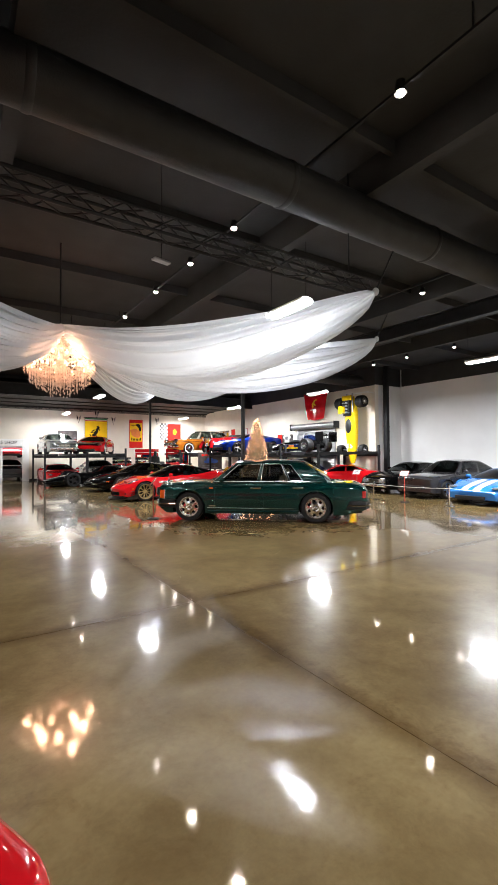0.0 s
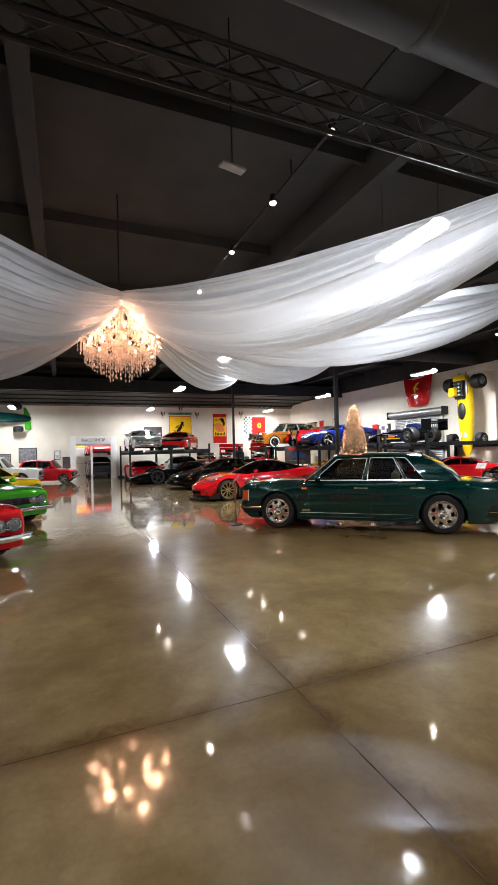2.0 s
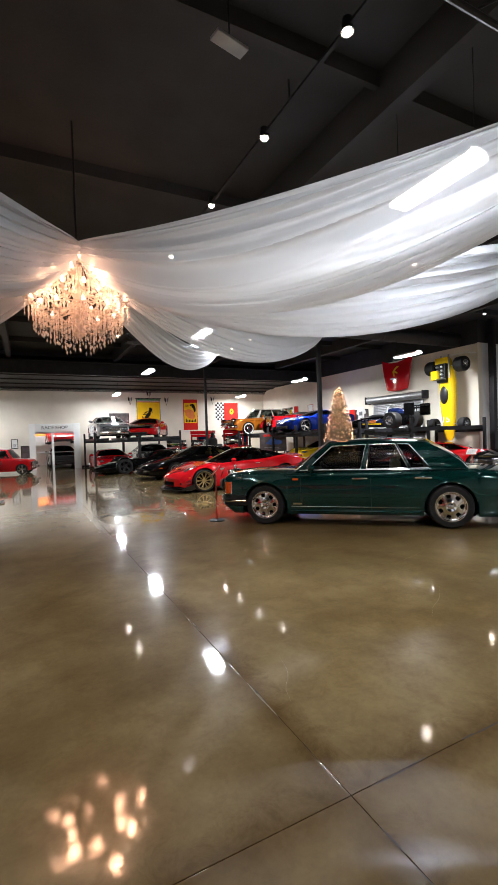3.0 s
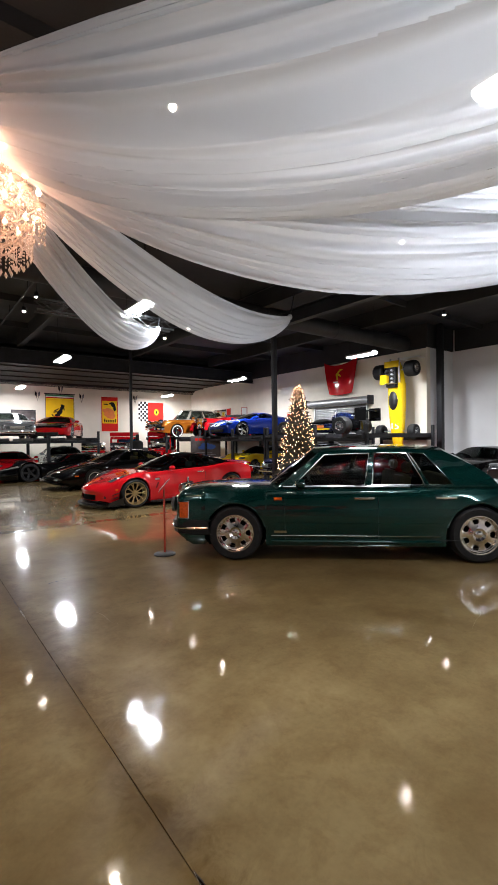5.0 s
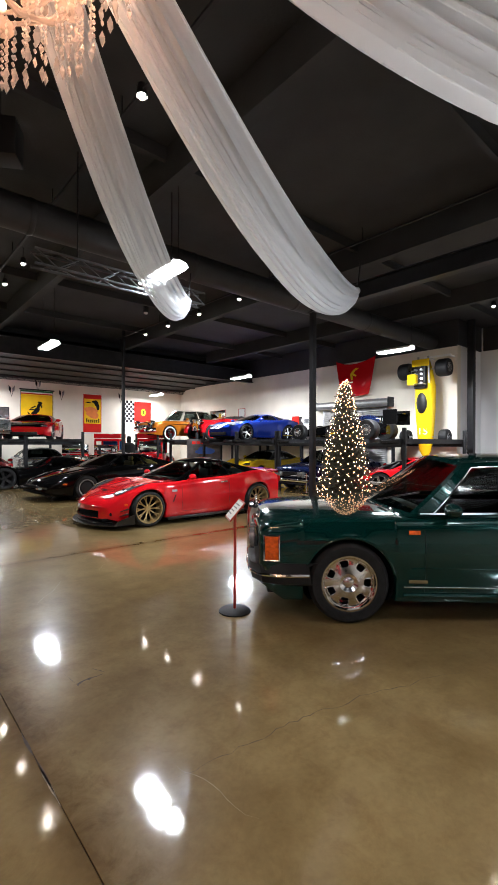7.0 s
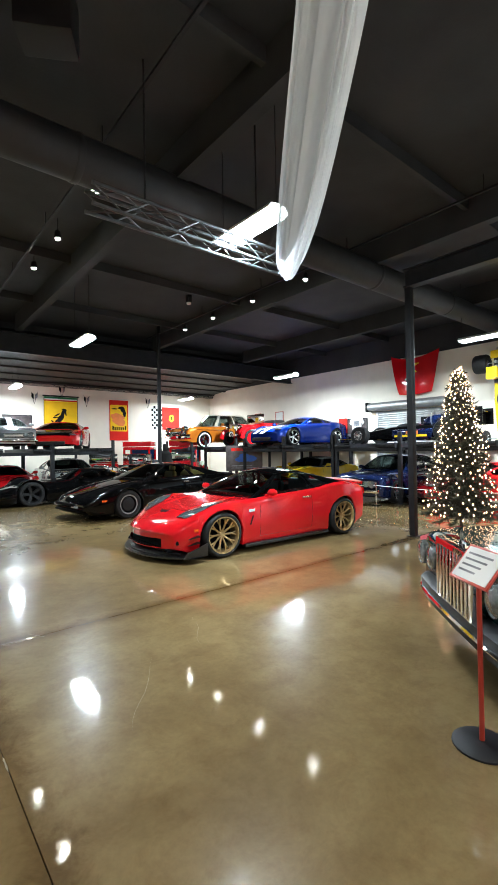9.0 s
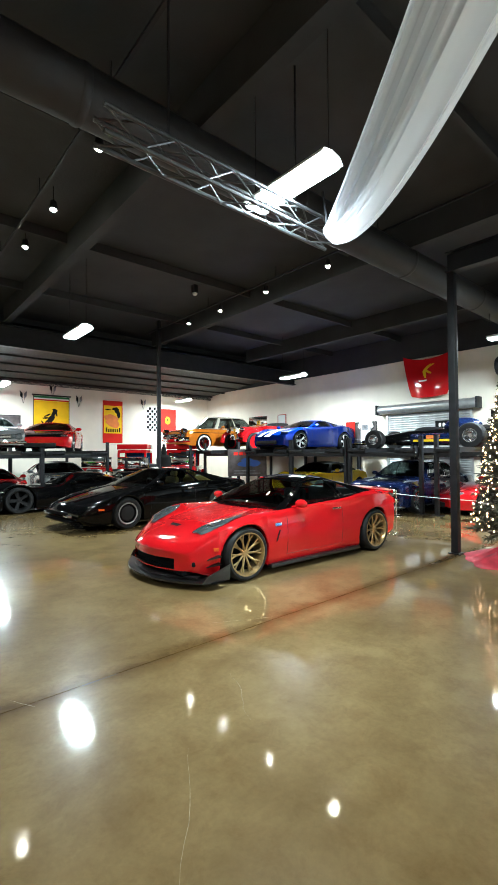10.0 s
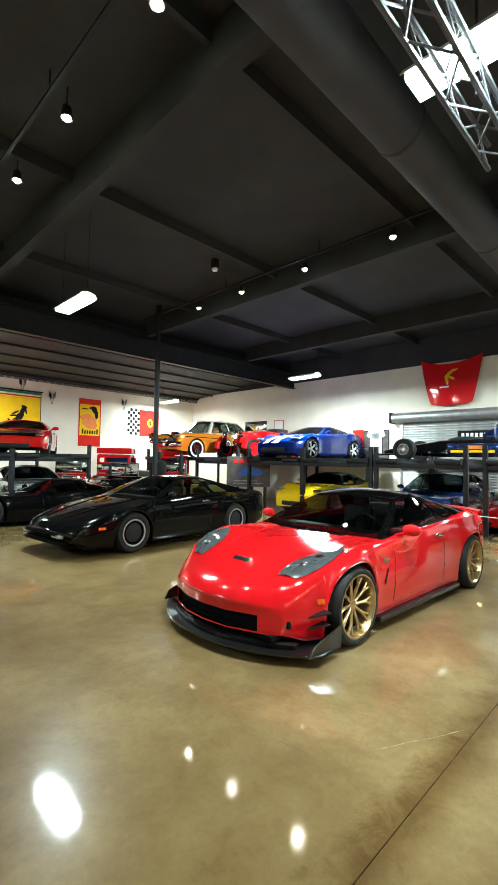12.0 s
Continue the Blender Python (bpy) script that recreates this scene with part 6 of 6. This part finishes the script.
for i, (cx, cz, rx, rz, tl) in enumerate(((8.42, 2.95, 0.17, 0.1, 0.9), (8.52, 3.18, 0.07, 0.16, -0.4), (8.58, 3.34, 0.1, 0.05, -0.3), (8.3, 2.78, 0.12, 0.1, 0.2), (8.26, 3.1, 0.13, 0.03, 0.5), (8.2, 2.98, 0.12, 0.03, 0.1), (8.25, 2.6, 0.035, 0.16, 0.2), (8.42, 2.58, 0.035, 0.17, -0.3), (8.08, 2.75, 0.12, 0.03, -0.9), (8.64, 3.2, 0.03, 0.12, 0.2))):
    disc_shape(g, cx, cz + 0.12, rx * 1.2, rz * 1.2, -0.0262 - 0.0006 * i, tl)
part("emblem", g, BLACK_CLOTH, t, "black rearing shape", smooth=False)

t = back_thing("poster", "red and yellow racing poster with a red car shape", "poster", 0.36, 0.05)
flat("sheet", 10.63, 11.63, 2.05, 4.1, RED_CLOTH, t, -0.012)
flat("panel", 10.68, 11.58, 2.52, 3.86, YELLOW_CLOTH, t, -0.017)
g = bmesh.new()
for i, (cx, cz, rx, rz, tl) in enumerate(((11.08, 3.14, 0.44, 0.17, -0.5), (11.16, 3.3, 0.3, 0.1, -0.4), (11.02, 2.95, 0.3, 0.09, -0.5), (11.3, 2.9, 0.13, 0.12, 0.0), (10.84, 3.28, 0.1, 0.1, 0.0))):
    disc_shape(g, cx, cz, rx, rz, -0.0225 - 0.0006 * i, tl)
part("print", g, ORANGE_INK, t, "slanting orange-red car shape", smooth=False)
g = bmesh.new()
for i, (cx, cz, rx, rz, tl) in enumerate(((11.33, 3.64, 0.12, 0.17, 0.4), (11.42, 3.45, 0.09, 0.2, 0.1), (11.2, 3.72, 0.12, 0.06, 0.2), (10.9, 3.66, 0.16, 0.03, 0.0))):
    disc_shape(g, cx, cz, rx, rz, -0.0245 - 0.0006 * i, tl)
part("emblem", g, BLACK_CLOTH, t, "black emblem", smooth=False)
for k in range(7):
    part("lettering_bar", box(10.78 + 0.11 * k, 10.78 + 0.11 * k + 0.07, -0.0225, -0.0215, 2.58, 2.74 + (0.06 if k in (0, 6) else 0)), BLACK_CLOTH, t, smooth=False)

t = back_thing("flag", "chequered and red flag with a yellow shield", "flag", 0.55, 0.06)
flat("field", 13.4, 14.48, 2.62, 3.86, RED_CLOTH, t, -0.012)
flat("check_ground", 12.76, 13.398, 2.66, 3.9, WHITE, t, -0.012)
g = bmesh.new()
for i in range(5):
    for j in range(9):
        if (i + j) % 2:
            add_box(g, 12.76 + i * 0.1276, 12.76 + (i + 1) * 0.1276, -0.0175, -0.0165, 2.66 + j * 0.1378, 2.66 + (j + 1) * 0.1378)
part("checks", g, BLACK_CLOTH, t, "black chequer squares", smooth=False)
g = bmesh.new()
disc_shape(g, 13.98, 3.26, 0.15, 0.2, -0.0165)
part("shield", g, YELLOW_CLOTH, t, smooth=False)
g = bmesh.new()
disc_shape(g, 13.98, 3.27, 0.05, 0.12, -0.0185, 0.2)
part("mark", g, BLACK_CLOTH, t, smooth=False)


def framed(m, w, h, mat, label, frame_mat=None, bars=0):
    """A framed picture: x across, y out of the wall towards -y."""
    t = thing("framed_picture", m, label, "picture", "framed pictures")
    f = 0.035
    for x0, x1, z0, z1 in ((-w / 2, w / 2, -h / 2, -h / 2 + f), (-w / 2, w / 2, h / 2 - f, h / 2), (-w / 2, -w / 2 + f, -h / 2 + f, h / 2 - f), (w / 2 - f, w / 2, -h / 2 + f, h / 2 - f)):
        part("frame_side", box(x0, x1, -0.03, -0.002, z0, z1, 0.004), frame_mat or TRIM_BLACK, t)
    part("print", box(-w / 2 + f, w / 2 - f, -0.016, -0.004, -h / 2 + f, h / 2 - f), mat, t, smooth=False)
    for k in range(bars):
        part("caption_bar", box(-w * 0.25, w * 0.25, -0.02, -0.0165, -h * 0.3 + k * h * 0.12, -h * 0.3 + k * h * 0.12 + h * 0.04), GREY_INK, t, smooth=False)
    return t


framed(pose(6.8, BACK, 2.72), 1.2, 1.06, BROWN_INK, "dark brown wall print of a silver car", bars=1)
framed(pose(-0.65, BACK, 1.58), 0.98, 0.9, GREY_INK, "framed photograph of a racing car", bars=1)
framed(pose(-2.0, BACK, 1.4), 0.9, 0.6, GREY_INK, "dark framed photograph on the cream wall", bars=0)
framed(pose(0.95, BACK, 1.55), 0.36, 0.54, PAPER, "small framed certificate on the cream wall", bars=3)
framed(pose(1.5, BACK - 0.002, 1.0), 0.5, 0.85, BROWN_INK, "dark red notice panel by the doorway")
framed(pose(RIGHT, 25.5, 3.05, 0, 0, -90), 0.55, 0.62, PAPER, "framed red print on the side wall", RED_POST, 2)
framed(pose(RIGHT, 27.1, 3.1, 0, 0, -90), 0.5, 0.55, RED_CLOTH, "small red framed print on the side wall", RED_POST)
framed(pose(RIGHT, 21.1, 2.25, 0, 0, -90), 1.35, 1.0, BROWN_INK, "large dark framed print with pale figures", bars=2)

t = thing("t_shirt", pose(RIGHT - 0.06, 20.9, 2.86, 0, 0, -90), "white printed t-shirt hung over a dark frame", "t-shirt")
g = bmesh.new()
outline = [(-0.16, 0.0), (-0.3, -0.06), (-0.42, -0.26), (-0.31, -0.33), (-0.25, -0.22), (-0.26, -0.82), (0.26, -0.82), (0.25, -0.22), (0.31, -0.33), (0.42, -0.26), (0.3, -0.06), (0.16, 0.0), (0.0, -0.06)]
g.faces.new([g.verts.new((x * 0.85, -0.02, z * 1.15)) for x, z in outline])
g.normal_update()
bmesh.ops.solidify(g, geom=g.faces[:], thickness=0.025)
part("cloth", g, PAPER, t, smooth=False)
part("print", box(-0.13, 0.13, -0.05, -0.046, -0.42, -0.22), GREY_INK, t, "faded chest print", smooth=False)
part("hanger", tube((0, -0.01, -0.03), (0, 0.05, 0.08), 0.006, n=6), ALU, t)
t = thing("pennant_cloth", pose(RIGHT - 0.04, 21.62, 2.78, 0, 0, -90), "red cloth hung beside the white shirt", "cloth")
part("cloth", box(-0.22, 0.22, -0.02, 0.0, -0.62, 0.0, 0.006), RED_CLOTH, t)
t = thing("shutter_sign", pose(RIGHT - 0.06, 17.5, 2.42, 0, 0, -90), "black sign board with white lettering bars on the shutter", "sign")
part("board", box(-0.62, 0.62, -0.03, 0.0, -0.2, 0.2, 0.006), BLACK_CLOTH, t)
for k in range(8):
    part("letter_bar", box(-0.5 + 0.13 * k, -0.42 + 0.13 * k, -0.034, -0.031, 0.0, 0.12), PAPER, t, smooth=False)
for k in range(6):
    part("letter_bar", box(-0.38 + 0.13 * k, -0.3 + 0.13 * k, -0.034, -0.031, -0.14, -0.05), PAPER, t, smooth=False)

# roller shutter
sh = thing("roller_shutter", pose(RIGHT, 18.45, 0, 0, 0, -90), "grey metal roller shutter with its drum above the opening", "roller shutter", kind="structure")
part("drum", tube((-1.75, -0.2, 3.12), (1.75, -0.2, 3.12), 0.16, n=24), DULL_METAL, sh)
for s in (1, -1):
    part("bracket", box(s * 1.78 - 0.03, s * 1.78 + 0.03, -0.38, -0.004, 2.94, 3.3, 0.01), BLACK_STEEL, sh)
    part("guide_rail", box(s * 1.5 - 0.04, s * 1.5 + 0.04, -0.08, -0.004, 0, 2.95, 0.006), DULL_METAL, sh)
slat = None
for k in range(37):
    if slat is None:
        g = bmesh.new()
        grid_faces(g, [[(x, -0.03 - 0.018 * math.sin(math.pi * j / 4), 0.078 * j / 4) for j in range(5)] for x in (-1.46, 1.46)])
        slat = part("slat", g, DULL_METAL, sh)
        slat.location.z = 0.02
    else:
        o = new("slat", slat.data)
        o.parent = sh
        o.location.z = 0.02 + 0.079 * k

# red hood hung above the shutter
hd = thing("car_hood", pose(RIGHT, 18.3, 0, 0, 0, -90), "red car hood with a painted yellow flash, hung on the wall", "car hood")
rows = []
for i in range(17):
    f = i / 16
    z = lerp(3.5, 4.85, f)
    hwid = lerp(0.62, 0.94, f ** 0.8)
    rows.append([(hwid * (2 * j / 20 - 1), -0.12 - 0.1 * (1 - (2 * j / 20 - 1) ** 2) - 0.02 * math.sin(3 * f), z + f ** 3 * (0.22 * abs(2 * j / 20 - 1) ** 2 - 0.12) - 0.07 * (1 - abs(2 * j / 20 - 1) ** 2) * (1 - f) ** 2) for j in range(21)])
g = bmesh.new()
grid_faces(g, rows)
g.normal_update()
bmesh.ops.solidify(g, geom=g.faces[:], thickness=0.015)
part("panel", g, PAINT_RED, hd)
g = bmesh.new()
for i, (cx, cz, rx, rz, tl) in enumerate(((0.0, 4.42, 0.2, 0.05, 0.7), (0.02, 4.3, 0.16, 0.04, -0.5), (-0.08, 4.22, 0.05, 0.14, 0.2), (0.14, 4.5, 0.12, 0.03, 0.3))):
    disc_shape(g, cx, cz, rx, rz, -0.262 - 0.0006 * i, tl)
part("flash", g, YELLOW_CLOTH, hd, "painted yellow flash", smooth=False)
part("lettering_bar", box(-0.3, -0.02, -0.262, -0.259, 3.98, 4.03), WHITE, hd, smooth=False)
for x in (-0.6, 0.6):
    part("hanger", box(x - 0.02, x + 0.02, -0.13, -0.003, 4.5, 4.54), BLACK_STEEL, hd)


def pennant(x, z):
    t = thing("pennant", pose(x, BACK, z), "small chequered flags on crossed sticks", "pennant", "crossed flags on the wall")
    for s in (1, -1):
        part("stick", tube((0, -0.02, -0.28), (s * 0.14, -0.04, 0.26), 0.008, n=6), BLACK_STEEL, t)
        g = bmesh.new()
        grid_faces(g, [[(s * (0.13 - 0.1 * i / 5), -0.05 + 0.015 * math.sin(i * 1.5), 0.24 - 0.1 * i / 5 - 0.22 * j / 3) for j in range(4)] for i in range(6)])
        part("cloth", g, GREY_INK if s > 0 else BLACK_CLOTH, t)


for x, z in ((7.5, 4.05), (9.85, 4.03), (13.1, 4.1), (8.7, 4.42)):
    pennant(x, z)

# ---- rope line, signs, figures ----
prev = None
for x, y in ((12.9, 5.2), (12.9, 7.95), (12.75, 10.7), (12.6, 13.6), (12.48, 16.9), (12.5, 19.6)):
    t = thing("stanchion", pose(x, y, 0), "short chrome stanchion on a round base", "stanchion", "rope line posts")
    part("base", lathe([(0.0, 0.03), (0.1, 0.028), (0.16, 0.012), (0.165, 0.0), (0.0, 0.0)], 24, "z"), CHROME, t)
    part("post", tube((0, 0, 0.03), (0, 0, 0.6), 0.02, n=12), CHROME, t)
    part("cap", blob(0, 0, 0.62, 0.03, 0.03, 0.03, 12), CHROME, t)
    if prev:
        g = bmesh.new()
        add_path_tube(g, [(lerp(prev[0], x, k / 10), lerp(prev[1], y, k / 10), 0.55 - 0.16 * k / 10 * (1 - k / 10)) for k in range(11)], 0.008, 6)
        tagged(part("barrier_cord", g, WHITE, None), "thin pale cord slung between chrome posts", "cord", "rope line cords")
    prev = (x, y)

t = thing("sign_stand", pose(4.72, 10.9, 0, 0, 0, 60), "slim red sign stand with a small white information card", "sign stand", "sign stands")
part("base", lathe([(0.0, 0.03), (0.12, 0.028), (0.15, 0.01), (0.15, 0.0), (0.0, 0.0)], 24, "z"), BLACK_STEEL, t)
part("post", tube((0, 0, 0.03), (0, 0, 0.9), 0.014, n=10), RED_POST, t)
plate = part("card_holder", box(-0.15, 0.15, -0.11, 0.11, -0.006, 0.006, 0.003), RED_POST, t)
plate.matrix_local = pose(0, 0, 0.95, 50, 0, 180)
part("card", box(-0.135, 0.135, -0.095, 0.095, 0.0065, 0.009), PAPER, plate, "white printed card", smooth=False)
for k in range(4):
    part("text_bar", box(-0.11, 0.08 - 0.02 * k, 0.05 - 0.035 * k, 0.062 - 0.035 * k, 0.0095, 0.0105), GREY_INK, plate, smooth=False)
for x, y, a in ((12.85, 9.5, 100), (12.45, 11.2, 100)):
    copy_thing(t, pose(x, y, 0, 0, 0, a))

t = thing("display_board", pose(13.2, 23.45, 0, 0, 0, -42), "dark display board with a blue car print on two legs", "display board")
part("panel", box(-0.72, 0.72, -0.02, 0.02, 0.72, 1.72, 0.006), BROWN_INK, t)
g = bmesh.new()
for i, (cx, cz, rx, rz, tl) in enumerate(((0.05, 1.2, 0.42, 0.12, 0.1), (0.0, 1.3, 0.22, 0.1, 0.0), (0.3, 1.18, 0.2, 0.1, 0.2))):
    disc_shape(g, cx, cz, rx, rz, -0.024 - 0.0006 * i, tl)
part("print", g, BLUE_INK, t, "blue car shape", smooth=False)
for k in range(5):
    part("headline_bar", box(-0.5 + 0.2 * k, -0.34 + 0.2 * k, -0.026, -0.021, 1.5, 1.62), RED_CLOTH, t, smooth=False)
part("caption_bar", box(-0.5, 0.3, -0.026, -0.021, 0.9, 0.94), GREY_INK, t, smooth=False)
part("caption_bar", box(-0.5, 0.5, -0.026, -0.021, 0.82, 0.85), GREY_INK, t, smooth=False)
for x in (-0.6, 0.6):
    part("leg", box(x - 0.02, x + 0.02, -0.02, 0.02, 0.0, 0.72, 0.004), BLACK_STEEL, t)

# a dark costumed display figure, one plain shape
g = lathe([(0.0, 1.82), (0.06, 1.8), (0.085, 1.72), (0.08, 1.62), (0.075, 1.56), (0.16, 1.53), (0.23, 1.47), (0.25, 1.36), (0.23, 1.1), (0.22, 0.9), (0.25, 0.5), (0.29, 0.02), (0.0, 0.0)], 20, "z", pose(9.95, 23.9, 0))
tagged(part("mannequin", g, BLACK_CLOTH, None), "dark cloaked display mannequin standing by the column", "mannequin")

# small pale panel and a loudspeaker hung under the ceiling
t = thing("antenna_panel", pose(2.87, 5.87, 4.3, 0, 0, 12), "small pale flat panel hung under the ceiling", "antenna")
part("plate", box(-0.13, 0.13, -0.05, 0.05, -0.012, 0.012, 0.005), DULL_METAL, t)
part("hanger", tube((0, 0, 0.012), (0, 0, TOP - 4.303), 0.008, n=8), BLACK_STEEL, t)
t = thing("loudspeaker", pose(3.3, 13.6, 5.15, 0, 0, 150), "black loudspeaker box fixed under the ceiling", "loudspeaker", "loudspeakers")
part("cabinet", box(-0.22, 0.22, -0.16, 0.16, -0.22, 0.22, 0.015), TRIM_BLACK, t)
part("grille", box(-0.19, 0.19, -0.172, -0.161, -0.19, 0.19, 0.004), DARK_VOID, t)
part("label_plate", box(-0.04, 0.04, -0.176, -0.1725, -0.16, -0.13), PAPER, t)
part("yoke", tube((0, 0, 0.22), (0, 0, TOP - 5.153), 0.015, n=8), BLACK_STEEL, t)
t = thing("smoke_detector", pose(5.8, 4.75, 5.55), "pale round smoke detector on a dropped box", "smoke detector", "smoke detectors")
part("housing", lathe([(0.0, -0.05), (0.05, -0.045), (0.065, -0.02), (0.065, 0.0), (0.0, 0.0)], 20, "z"), PAPER, t)
part("box", box(-0.06, 0.06, -0.06, 0.06, 0.001, 0.196, 0.006), BLACK_STEEL, t)
copy_thing(t, pose(8.6, 20.0, 5.55))

# chalky scuffs and a hairline crack on the slab
rnd = random.Random(21)
for x, y, a, ln in ((3.6, 12.6, 55, 0.9), (4.4, 13.2, 62, 0.6), (5.9, 7.2, 20, 0.7), (3.3, 9.3, 100, 0.5), (4.9, 6.0, 35, 0.8), (3.0, 5.6, 65, 0.6)):
    g = bmesh.new()
    pts = [(ln * k / 9 - ln / 2, 0.015 * math.sin(k * 0.9) + rnd.uniform(-0.006, 0.006)) for k in range(10)]
    grid_faces(g, [[(px_, py_ - 0.0018 * (1 - abs(k - 4.5) / 5), 0.0007), (px_, py_ + 0.0018 * (1 - abs(k - 4.5) / 5), 0.0007)] for k, (px_, py_) in enumerate(pts)])
    o = tagged(part("floor_scuff", g, PALE_SCUFF, None), "faint pale scuff mark on the polished floor", "scuff", "floor scuffs", "structure")
    o.matrix_world = pose(x, y, 0, 0, 0, a)


def ribbon(points, width, mat, name, label, seed, wander=0.02):
    """A wandering flat line on the floor, thin at both ends."""
    r = random.Random(seed)
    way = []
    for a, b in zip(points, points[1:]):
        way += [Vector(a).lerp(Vector(b), k / 10) for k in range(10)]
    rows, off = [], 0.0
    for k, p in enumerate(way):
        off = off * 0.8 + r.uniform(-wander, wander)
        w = width * (0.25 + r.random()) * min(1.0, 4 * k / len(way), 4 * (1 - k / len(way)) + 0.1)
        rows.append([(p.x + 0.3 * off, p.y + off - w, 0.0008), (p.x + 0.3 * off, p.y + off + w, 0.0008)])
    g = bmesh.new()
    grid_faces(g, rows)
    return tagged(part(name, g, mat, None), label, "floor mark", "floor marks", "structure")


ribbon([(3.1, 9.53), (3.62, 9.45), (4.1, 9.38), (4.65, 9.22), (5.3, 9.0)], 0.0022, CRACK, "floor_crack", "thin brown crack wandering across the polished slab", 31)
ribbon([(4.57, 16.0), (4.6, 15.0), (4.68, 14.5)], 0.012, CRACK, "floor_stain", "brown drag stain on the polished slab", 32, 0.004)
ribbon([(3.12, 10.79), (3.14, 10.58), (3.2, 10.62), (3.34, 10.62)], 0.013, CRACK, "floor_stain", "dark brown angular stain on the polished slab", 33, 0.004)
ribbon([(3.29, 10.73), (3.35, 10.62)], 0.01, CRACK, "floor_stain", "dark brown angular stain on the polished slab", 34, 0.004)
ribbon([(4.91, 14.35), (5.2, 14.2), (5.54, 14.03)], 0.004, PALE_SCUFF, "floor_scuff", "faint pale scuff mark on the polished floor", 35, 0.003)
ribbon([(3.22, 14.13), (3.34, 13.92)], 0.004, PALE_SCUFF, "floor_scuff", "faint pale scuff mark on the polished floor", 36, 0.003)
# chipped edges along the saw cuts
r = random.Random(40)
for k in range(26):
    if k % 2:
        x, y, a = 2.74 + r.uniform(-0.006, 0.006), r.uniform(3.0, 15.0), 90
    else:
        x, y, a = r.uniform(0.0, 8.0), r.choice((4.63, 14.0)) + r.uniform(-0.006, 0.006), 0
    n, ln = 7, r.uniform(0.08, 0.4)
    rows = []
    for i in range(n):
        w = r.uniform(0.003, 0.009) * math.sin(math.pi * (i + 0.4) / n)
        rows.append([(ln * (i / (n - 1) - 0.5), -w, 0.0009), (ln * (i / (n - 1) - 0.5), w, 0.0009)])
    g = bmesh.new()
    grid_faces(g, rows)
    o = tagged(part("joint_chip", g, CRACK if k % 3 or not k % 2 else PALE_SCUFF, None), "chipped and filled edge of a floor joint", "floor mark", "joint chips", "structure")
    o.matrix_world = pose(x, y, 0, 0, 0, a)
